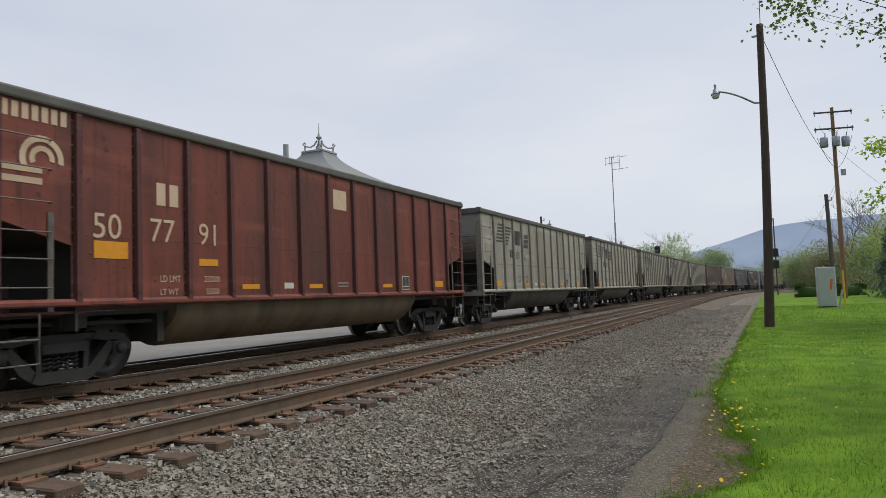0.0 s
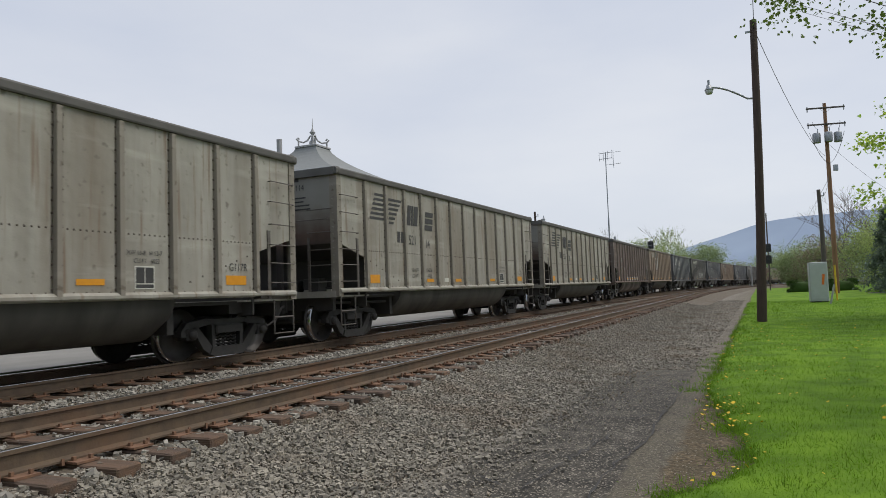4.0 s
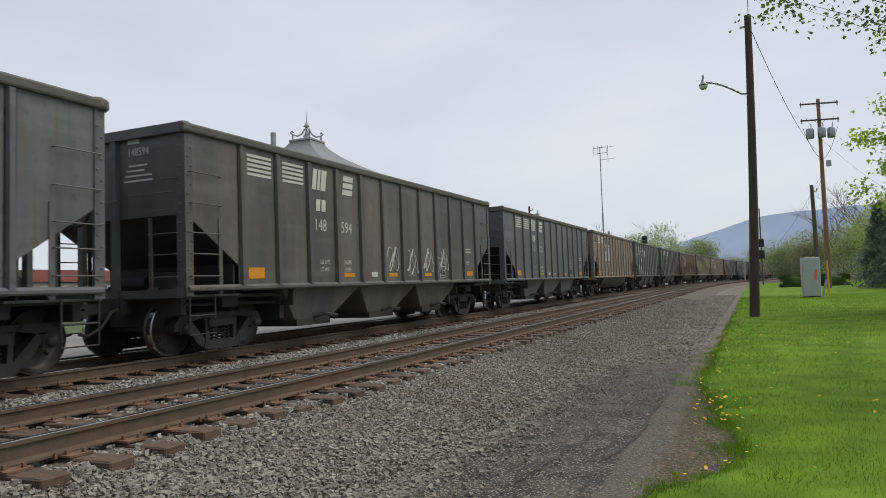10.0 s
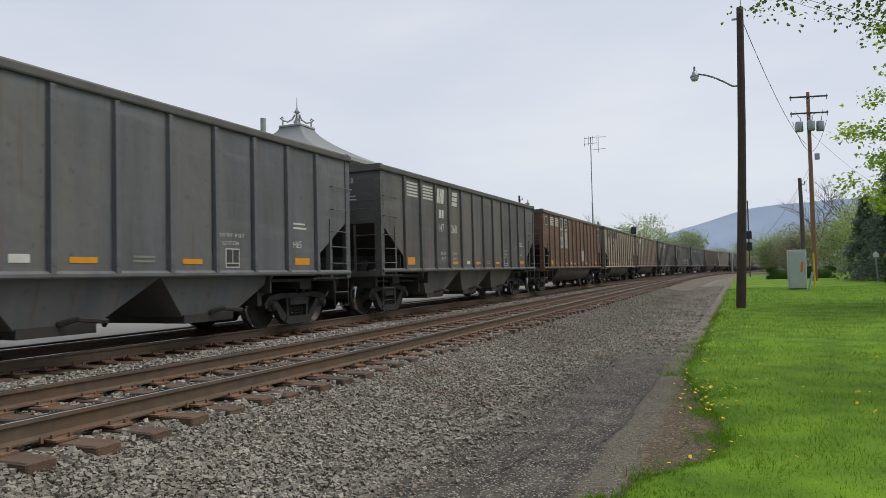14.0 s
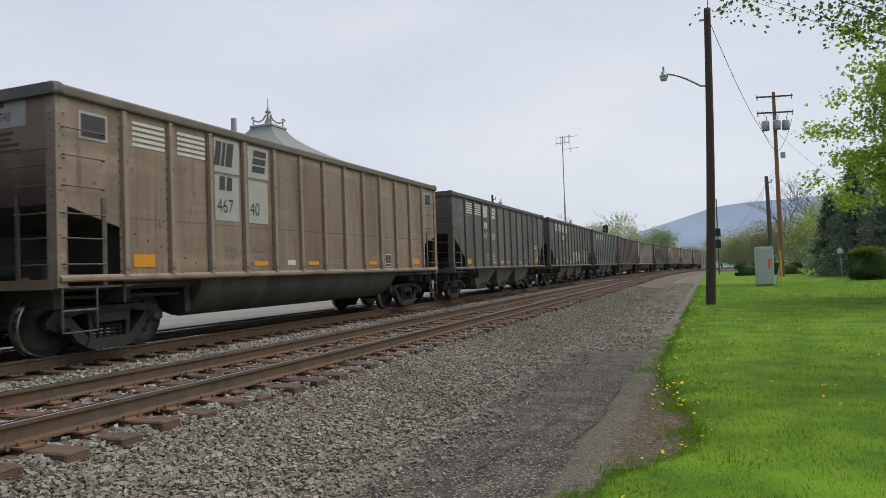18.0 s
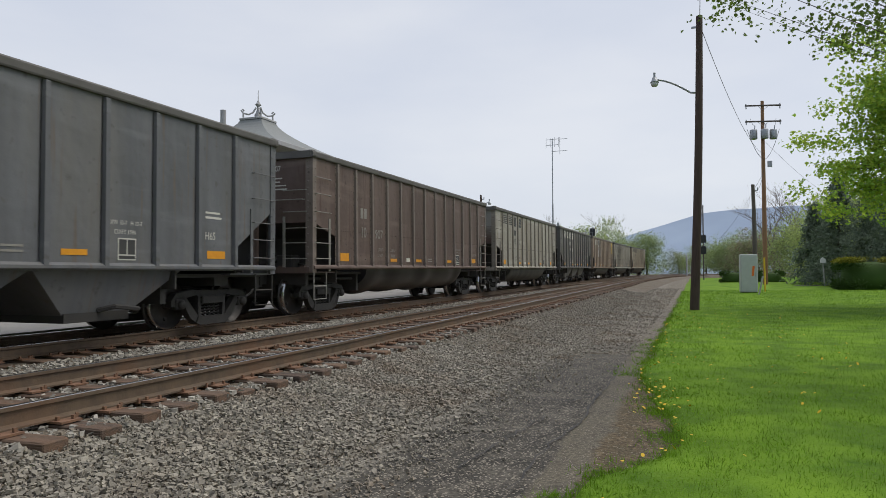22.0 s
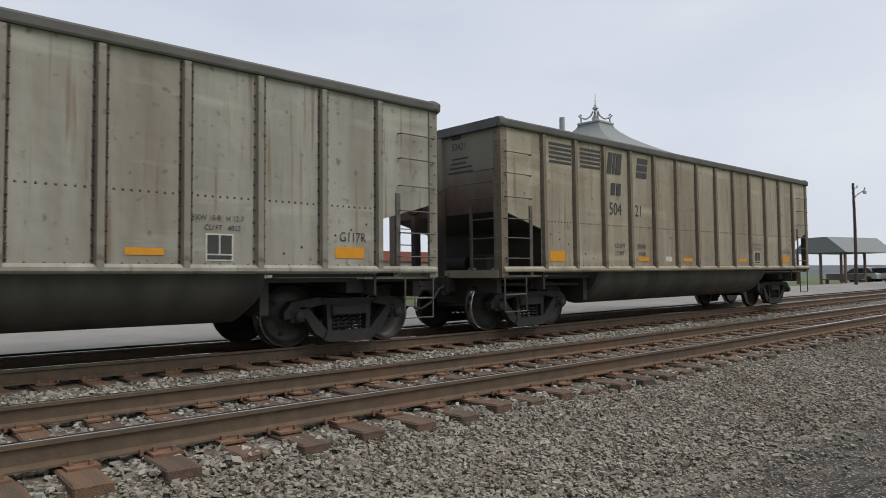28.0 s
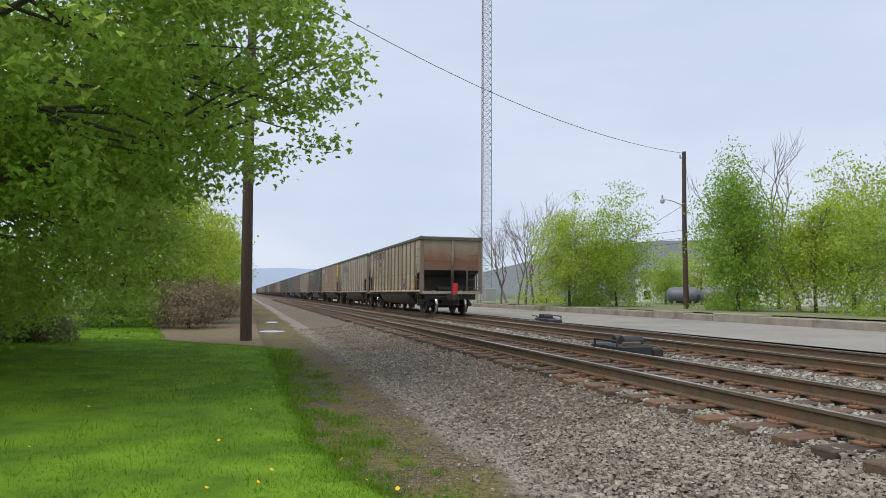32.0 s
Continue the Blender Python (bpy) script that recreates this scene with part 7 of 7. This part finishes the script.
def conifer(x, y, z, h, w, seed, label):
    rng = np.random.default_rng(seed)
    t = thing("spruce", pose(x, y, z), label, "tree")
    part("trunk", Shape().tube([(0, 0, -0.2), (0, 0, h * 0.97)], 0.2, 8, True, [0.22, 0.03]), BARK, t)
    pts = []
    for k in range(int(h * 4)):
        u = k / (h * 4)
        r = w * (1 - u) ** 0.85 * rng.uniform(0.75, 1.15)
        for a in rng.uniform(0, 2 * np.pi, 9):
            s = np.linspace(0.15, 1, 10)
            pts.append(np.stack([np.cos(a) * r * s, np.sin(a) * r * s, 0.3 + h * u * 0.97 - 0.35 * r * s ** 2 + 0.1], 1))
    at = np.repeat(np.concatenate(pts), 3, 0)
    at += rng.normal(size=at.shape) * 0.13
    ob = leaf_mesh("crown", at, 0.3, "spray", NEEDLE, rng, 0.5, -0.35)
    ob.parent, ob["kind"] = t, "stuff"


def hedge(x, y, z, a, b, h, label, seed, round_top=0.3, n=17000, top=True):
    rng = np.random.default_rng(seed)
    t = thing("hedge", pose(x, y, z), label, "hedge", "clipped hedges")
    d = rng.normal(size=(n, 3))
    d /= np.linalg.norm(d, axis=1)[:, None]
    box = np.sign(d) * np.abs(d) ** round_top
    box *= 1 + 0.03 * rng.normal(size=(n, 1))
    at = box * np.array([a, b, h / 2]) + np.array([0, 0, h / 2])
    core = Shape().spin([(0.0, 0.05), (0.9, 0.05), (0.97, 0.4), (0.9, 0.85), (0.0, 0.95)], 16)
    core.v = [(p[0] * a * 0.88, p[1] * b * 0.88, p[2] * h * 0.95) for p in core.v]
    part("core", core, HEDGE, t)
    hi = at[:, 2] > h * 0.86
    for mat, sel in ((HEDGE, at[~hi]), (HEDGE_TOP if top else HEDGE, at[hi])):
        ob = leaf_mesh("foliage", sel, 0.12, "oval", mat, rng, 0.7, 0.3)
        ob.parent, ob["kind"] = t, "stuff"


# the big maple behind the walker, drooping over the lawn
tree("maple", 5.2, -12.6, 0.05, 9, 0.36, (-0.2, 0.2, 6.6), (6.2, 5.8, 5.2), 1400, 92, 0.25, 0.118, "small_maple", (LEAF_MAPLE, LEAF_MID), "large spring maple with dense green leaves over the lawn", 5, hollow=0.5, branches=40, ragged=0.12, twig=0.015)
tree("maple", 8.4, -18.5, 0.05, 8, 0.3, (-1.4, 0.8, 4.1), (5.6, 4.4, 4.2), 1000, 60, 0.32, 0.135, "small_maple", (LEAF_MAPLE, LEAF_MAPLE), "spring maple with leafy boughs drooping to the ground", 6, hollow=0.6, branches=40, ragged=0.14, twig=0.015)
# maple boughs that reach in over the lawn ahead, backlit shade in their leaf colour
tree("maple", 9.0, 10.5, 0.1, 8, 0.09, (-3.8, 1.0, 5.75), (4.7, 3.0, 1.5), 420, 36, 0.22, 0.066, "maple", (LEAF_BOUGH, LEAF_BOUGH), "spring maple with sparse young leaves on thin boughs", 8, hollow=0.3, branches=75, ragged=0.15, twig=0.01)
tree("maple", 11.0, 26.5, 0.2, 9, 0.3, (-2.6, 0, 6.0), (4.5, 4.2, 3.7), 520, 95, 0.29, 0.14, "small_maple", (LEAF_LIME, LEAF_MID), "leafy young maple with bright green spring leaves", 12, hollow=0.4, branches=45, ragged=0.3)

# spruces, hedges and shrubs on the lawn
for az, r, h, w, seed in ((-9.8, 60, 8.6, 3.1, 1), (-11.8, 57, 7.6, 3.0, 2), (-8.3, 66, 6.8, 2.6, 3), (-13.4, 54, 8.4, 3.0, 4)):
    x, y = polar(az, r)
    conifer(x, y, rise(y), h, w, seed, "dark green spruce at the back of the lawn")
x, y = polar(-11.7, 50)
hedge(x, y, rise(y) + 0.1, 1.95, 1.2, 2.0, "large clipped yew hedge with yellow-green new tips", 3)
for az, a in ((-2.7, 1.2), (-5.2, 1.3)):
    x, y = polar(az, 74)
    hedge(x, y, rise(y) - 0.05, a, 0.9, 1.25, "low dark clipped hedge beside the cabinet", int(az * -10), n=4000, top=False)
x, y = polar(-8.1, 60)
bed = thing("flower_bed", pose(x, y, rise(y) + 0.1), "low flower bed with pale stones and small plants", "flower bed")
part("edging", Shape().tube([(1.3 * math.cos(a), 0.8 * math.sin(a), 0.05) for a in [i * math.pi / 10 for i in range(21)]], 0.1, 6, False), CONCRETE, bed)
part("soil", Shape().spin([(0.0, 0.12), (0.8, 0.1), (1.0, 0.0)], 14, Matrix.Diagonal((1.25, 0.75, 1, 1))), DIRT, bed)
rngb = np.random.default_rng(4)
ob = leaf_mesh("plants", rngb.normal(size=(700, 3)) * np.array([0.6, 0.35, 0.06]) + np.array([0, 0, 0.16]), 0.14, "oval", LEAF_MID, rngb, 0.6, 0.6)
ob.parent, ob["kind"] = bed, "stuff"
x, y = polar(-8.75, 58)
bird = thing("birdhouse", pose(x, y, rise(y)), "small white birdhouse on a leaning post", "birdhouse")
part("post", Shape().tube([(0.1, 0, -0.2), (0, 0, 1.9)], 0.05, 6), TRIM, bird)
part("box", Shape().prism([(-0.16, 1.9), (0.16, 1.9), (0.16, 2.15), (0, 2.3), (-0.16, 2.15)], "y", -0.14, 0.14), WHITE, bird)

x, y = polar(-165.6, 24)
tagged(part("sapling", Shape().tube([(x, y, -0.1), (x - 0.5, y - 0.2, 1.2), (x - 1.15, y - 0.3, 2.5), (x - 1.35, y - 0.3, 2.9)], 0.035, 6, True, [0.045, 0.04, 0.03, 0.015]), POLE_NEW), "pale dead sapling leaning at the edge of the woods", "branch")
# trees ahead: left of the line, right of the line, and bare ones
# leaf colours here hold the haze of distance
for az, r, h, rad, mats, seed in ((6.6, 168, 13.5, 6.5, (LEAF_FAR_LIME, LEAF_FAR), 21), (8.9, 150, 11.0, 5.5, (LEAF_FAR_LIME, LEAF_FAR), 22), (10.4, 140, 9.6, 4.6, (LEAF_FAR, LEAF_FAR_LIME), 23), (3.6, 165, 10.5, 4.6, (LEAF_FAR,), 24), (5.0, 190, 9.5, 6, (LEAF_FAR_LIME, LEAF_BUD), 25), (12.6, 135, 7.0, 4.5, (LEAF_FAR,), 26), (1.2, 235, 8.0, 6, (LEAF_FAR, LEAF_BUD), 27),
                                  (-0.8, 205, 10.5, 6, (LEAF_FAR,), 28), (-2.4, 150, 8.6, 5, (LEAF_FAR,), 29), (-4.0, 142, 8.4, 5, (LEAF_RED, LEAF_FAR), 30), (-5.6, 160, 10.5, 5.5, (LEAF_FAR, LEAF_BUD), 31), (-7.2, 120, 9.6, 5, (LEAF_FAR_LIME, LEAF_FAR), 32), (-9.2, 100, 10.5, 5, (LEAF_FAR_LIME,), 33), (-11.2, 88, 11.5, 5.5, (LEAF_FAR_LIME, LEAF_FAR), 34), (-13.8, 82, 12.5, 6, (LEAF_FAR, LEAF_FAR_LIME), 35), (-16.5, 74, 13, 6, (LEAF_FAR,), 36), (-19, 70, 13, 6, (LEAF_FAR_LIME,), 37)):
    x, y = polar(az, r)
    tree("broadleaf_tree", x, y, rise(y) - 0.2, h, 0.22, (0, 0, h * 0.5), (rad * 0.85, rad * 0.85, h * 0.49), 240, 34, 0.85, 0.33, "oval", mats, "distant spring tree with light green haze-tinted leaves", seed, hollow=0.4, branches=14, group="distant trees")
for az, r, h, seed in ((6.9, 205, 19.5, 1), (-6.6, 130, 14.5, 2), (-7.6, 118, 12.5, 3), (-5.9, 150, 13.5, 4), (-6.2, 128, 13.5, 5), (-7.1, 124, 14.2, 6), (-8.1, 116, 13.0, 7), (-5.5, 140, 11.5, 8), (12.2, 150, 12.5, 9)):
    x, y = polar(az, r)
    bare_tree(x, y, rise(y), h, seed, "tall bare grey tree behind the green ones")
# between the cars and beyond the platform
for az, r, h, rad, mats, seed in ((72, 44, 7, 3.4, (LEAF_LIME, LEAF_MID), 41), (79, 52, 6, 4, (LEAF_MID,), 42), (64, 58, 7, 4.5, (LEAF_MID, LEAF_LIME), 43), (88, 60, 6.5, 5, (LEAF_MID,), 44), (97, 56, 7, 5, (LEAF_MID, LEAF_BUD), 45), (105, 60, 9, 5, (LEAF_BUD, LEAF_MID), 46), (111, 52, 6.5, 4, (LEAF_LIME, LEAF_MID), 47)):
    x, y = polar(az, r)
    tree("broadleaf_tree", x, y, 0.1, h, 0.2, (0, 0, h * 0.56), (rad * 0.8, rad * 0.8, h * 0.42), 150, 34, 0.5, 0.24, "oval", mats, "spring tree beyond the platform", seed, branches=16, group="trees beyond the platform")
for az, r, h, rad, mats, seed in ((101, 43, 5.2, 3.2, (LEAF_MID, LEAF_BUD), 61), (105.5, 40, 4.2, 3.0, (LEAF_BUD, LEAF_MID), 62), (109, 45, 5.0, 3.2, (LEAF_BUD,), 63), (113, 41, 4.4, 3.0, (LEAF_LIME, LEAF_BUD), 64), (116.5, 44, 5.2, 3.0, (LEAF_LIME, LEAF_MID), 65)):
    x, y = polar(az, r)
    tree("broadleaf_tree", x, y, 0.1, h, 0.12, (0, 0, h * 0.5), (rad * 0.85, rad * 0.85, h * 0.48), 120, 36, 0.36, 0.17, "oval", mats, "bushy young spring tree behind the pipe fence", seed, branches=18, group="trees behind the fence")
for az, r, h, seed in ((74.5, 36, 8.5, 11), (106, 44, 8.0, 15), (111, 43, 8.6, 16), (114.5, 47, 8.2, 17), (108, 62, 12, 12), (103, 70, 12, 13), (113, 66, 11, 14)):
    x, y = polar(az, r)
    bare_tree(x, y, 0.1, h, seed, "bare spring tree with thin grey branches")
# trees along the wall, behind
for az, r, h, rad, mats, seed, dense in ((129.3, 35, 7.3, 3.0, (LEAF_LIME, LEAF_MID), 52, 1.1), (133.4, 43, 7.6, 2.6, (LEAF_LIME, LEAF_LIME), 53, 1.2), (135.8, 40, 7.0, 1.8, (LEAF_LIME, LEAF_LIME), 54, 0.7), (141.0, 40, 8.4, 1.9, (LEAF_MID, LEAF_MID), 55, 1.7), (138.2, 50, 6.6, 2.0, (LEAF_LIME,), 56, 0.6), (150.0, 50, 7.4, 2.9, (LEAF_LIME, LEAF_MID), 57, 1.4), (153.7, 50, 7.7, 3.0, (LEAF_LIME, LEAF_LIME), 58, 1.4), (146.2, 70, 5.0, 2.4, (LEAF_MID, LEAF_LIME), 59, 0.8), (143.6, 72, 6.0, 3.4, (LEAF_LIME,), 62, 0.8)):
    x, y = polar(az, r)
    tree("broadleaf_tree", x, y, 0.4, h, 0.09, (0, 0, h * 0.49), (rad * 0.95, rad * 0.95, h * 0.5), int(340 * dense), 40, 0.36, 0.15, "oval", mats, "slender spring tree with bright leaves behind the wall", seed, branches=34, hollow=0.25, ragged=0.4, group="trees behind the wall")
for az, r, h, seed in ((157.2, 60, 8.6, 21), (155.9, 64, 9.0, 22), (158.6, 66, 8.4, 23), (156.6, 54, 7.4, 26), (157.9, 54, 7.0, 27), (159.2, 58, 6.8, 28), (136.8, 44, 9.6, 24), (133.5, 48, 9.8, 25)):
    x, y = polar(az, r)
    bare_tree(x, y, 0.3, h, seed, "bare grey tree with fine upright twigs", 0.35)
# woods edge beyond the maple
for x, y, h, rad, mats, seed in ((8.5, -31, 9.5, 3.8, (LEAF_LIME, LEAF_MID), 75), (13, -28, 10, 4.2, (LEAF_MID, LEAF_LIME), 76), (5.4, -35, 9, 3.4, (LEAF_LIME, LEAF_MID), 77), (17.5, -25, 10, 4.4, (LEAF_MID, LEAF_LIME), 78), (4.0, -38, 8.0, 3.2, (LEAF_LIME, LEAF_LIME), 71), (3.2, -48, 8.5, 3.6, (LEAF_LIME,), 72), (3.4, -62, 9, 4, (LEAF_MID, LEAF_LIME), 73), (3.4, -80, 9, 4, (LEAF_LIME,), 74), (3.6, -105, 9, 4.5, (LEAF_MID,), 79)):
    tree("broadleaf_tree", x, y, 0.0, h, 0.18, (0, 0, h * 0.48), (rad * 0.9, rad * 0.9, h * 0.49), 300, 34, 0.34, 0.2, "oval", mats, "spring tree in the dense woods edge", seed, branches=18, ragged=0.25, group="woods edge")
for x, y, w, h, mat, seed in ((5.2, -31.5, 2.0, 1.5, LEAF_MID, 81), (8.6, -29, 2.2, 1.8, LEAF_MID, 82), (12, -26, 2.4, 2.0, LEAF_MAPLE, 83), (2.2, -31, 1.4, 1.9, LEAF_RED, 84), (1.8, -36, 1.5, 2.2, LEAF_RED, 85), (1.4, -44, 1.6, 2.2, LEAF_RED, 86), (5.8, -22.3, 1.3, 0.9, LEAF_BUD, 87), (1.2, -56, 1.8, 2.0, LEAF_BUD, 88)):
    tree("shrub", x, y, 0.0, h, 0.05, (0, 0, h * 0.5), (w, w, h * 0.55), 90, 46, 0.24, 0.12, "oval", (mat,), "tangled low shrub at the edge of the woods", seed, branches=30, hollow=0.2, twig=0.008, category="shrub", group="woods edge shrubs")
for x, y, w, h, mat, seed in ((-24, -47, 2.6, 1.6, LEAF_MID, 91), (-25, -55, 2.4, 1.8, LEAF_LIME, 92), (-26, -22, 2.2, 1.3, LEAF_MID, 93), (-27, -34, 2.2, 1.2, LEAF_MID, 94), (-25, -15, 1.8, 1.2, LEAF_LIME, 95)):
    tree("shrub", x, y, 0.3, h, 0.05, (0, 0, h * 0.5), (w, w, h * 0.55), 70, 36, 0.26, 0.13, "oval", (mat,), "low green shrub behind the platform wall", seed, branches=14, hollow=0.2, twig=0.008, category="shrub", group="shrubs behind the wall")


def hills(name, az0, az1, r, heights, mat, label):
    """A far ridge, closed down to the ground."""
    n, v = 40, []
    for i in range(n + 1):
        az = az0 + (az1 - az0) * i / n
        e = float(np.interp(i / n, np.linspace(0, 1, len(heights)), heights)) + 0.12 * noise.noise(Vector((i * 0.35, r, 0)))
        x, y = polar(az, r)
        x2, y2 = polar(az, r * 0.8)
        v += [(x2, y2, -5), (x * 0.93, y * 0.93, r * math.tan(radians(max(0.1, e * 0.6)))), (x, y, 1.5 + r * math.tan(radians(max(0.1, e))))]
    f = [(3 * i + k, 3 * i + 3 + k, 3 * i + 4 + k, 3 * i + 1 + k) for i in range(n) for k in (0, 1)]
    tagged(part(name, Shape().add(v, f, True), mat), label, "hill", kind="structure")


# the haze on these ridges is in their base colours
hills("backdrop_ridge", 11, -24, 2600, [0.8, 3.0, 4.7, 5.0, 4.8, 4.4, 4.2], HILL, "wooded mountain ridge in haze-tinted blue")
hills("backdrop_ridge", 196, 164, 2600, [1.2, 1.5, 1.8, 2.0, 1.7, 1.2], HILL, "distant ridge in haze-tinted blue")
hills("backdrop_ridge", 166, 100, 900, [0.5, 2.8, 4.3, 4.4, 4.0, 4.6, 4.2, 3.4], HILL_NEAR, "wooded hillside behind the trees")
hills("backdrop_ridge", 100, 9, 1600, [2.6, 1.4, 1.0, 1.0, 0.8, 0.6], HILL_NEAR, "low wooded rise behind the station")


# ---- grass and dandelions ----
def lawn_z(x, y):
    e = np.array([lawn_edge(float(b)) for b in y])
    c = x - e
    return np.maximum(0, 0.035 + 0.05 * np.minimum(1, c * 2) + 0.012 * c) + rise_of(y), c


def grass(count, y0, y1, width, seed):
    """Blades thickest near the walk; longer clumps far off."""
    rng = np.random.default_rng(seed)
    y = y0 + (y1 - y0) * rng.random(count) ** (2.0 if abs(y1) > 10 else 1.0)
    far = np.abs(y)
    x = np.array([lawn_edge(float(b)) for b in y]) - 0.06 + (width + 0.22 * far) * rng.random(count) ** 1.3
    z, c = lawn_z(x, y)
    clump = np.array([noise.noise(Vector((float(a) * 2.2, float(b) * 2.2, 4))) for a, b in zip(x, y)])
    at = np.stack([x, y, z - 0.004], 1)
    ob = leaf_mesh("grass", at, (0.034 + 0.0013 * far) * (1 + 0.55 * clump), "blade", BLADE, rng, 0.5, 0.75)
    tagged(ob, "short green blades of mown grass", "grass", kind="stuff")


def tufts(count, y0, y1, seed, reach=0.16):
    """Longer grass straggling out over the lawn's edge."""
    rng = np.random.default_rng(seed)
    y = rng.uniform(y0, y1, count)
    lump = np.array([noise.noise(Vector((5, float(b) * 3.1, 0))) for b in y])
    x = np.array([lawn_edge(float(b)) for b in y]) + rng.normal(0.02, 0.05, count) - reach * np.maximum(0, lump) * rng.random(count) * 1.6
    at = np.stack([x, y, np.full(count, 0.03) + rise_of(y)], 1)
    ob = leaf_mesh("edge_grass", at, 0.05 + 0.05 * np.maximum(0, lump), "blade", BLADE, rng, 0.45, 0.9)
    tagged(ob, "straggling tufts of grass along the lawn edge", "grass", kind="stuff")


tufts(6000, 3.4, 24, 11)
tufts(9000, -22, -3, 12, 0.9)


def grass_patches(count, y0, y1, reach, seed):
    """Small low clumps of grass growing out on the path beside the lawn."""
    rng = np.random.default_rng(seed)
    y = rng.uniform(y0, y1, count)
    x = np.array([lawn_edge(float(b)) for b in y]) - reach * rng.random(count) ** 1.7
    size = rng.uniform(0.04, 0.15, count)
    at = np.repeat(np.stack([x, y, np.full(count, 0.03) + rise_of(y)], 1), 110, 0)
    at[:, :2] += rng.normal(size=(len(at), 2)) * np.repeat(size, 110)[:, None]
    ob = leaf_mesh("path_grass", at, 0.058, "blade", BLADE, rng, 0.5, 0.7)
    tagged(ob, "low clumps of grass spreading over the path", "grass", kind="stuff")


grass_patches(190, -19, -3.2, 0.75, 14)
grass_patches(45, 3.6, 16, 0.22, 15)
grass(60000, -3.6, 3.2, 3.0, 5)
grass(125000, 3.2, 48, 3.0, 1)
grass(125000, -3.6, -32, 4.0, 3)


def dandelions(count, y0, y1, width, seed, big=1.0):
    rng = np.random.default_rng(seed)
    y = y0 + (y1 - y0) * rng.random(count)
    x = np.array([lawn_edge(float(b)) for b in y]) + width * rng.random(count) ** 1.8
    z, c = lawn_z(x, y)
    a = np.arange(8) * np.pi / 4
    ring = np.stack([np.cos(a), np.sin(a), np.zeros(8)], 1)
    tilt = rng.normal(0, 0.35, (count, 2))
    r = rng.uniform(0.011, 0.019, count) * big
    v = ring[None] * r[:, None, None]
    v[:, :, 2] = v[:, :, 0] * tilt[:, 0, None] + v[:, :, 1] * tilt[:, 1, None]
    v += np.stack([x, y, z + rng.uniform(0.055, 0.09, count)], 1)[:, None, :]
    ob = array_mesh("dandelions", v.reshape(-1, 3), np.arange(count * 8).reshape(count, 8), PETAL)
    tagged(ob, "yellow dandelion heads in the grass", "dandelion", kind="stuff")


dandelions(12, 5.2, 7, 0.3, 1, 0.9)
dandelions(30, 7.2, 11, 0.25, 7, 1.1)
dandelions(24, 7.6, 9.8, -0.32, 6, 1.1)
dandelions(170, 8, 24, 3.2, 2)
dandelions(40, 4.5, 16, 4.0, 3)
dandelions(120, -17, -4.5, 8.0, 4, 1.0)


motions()
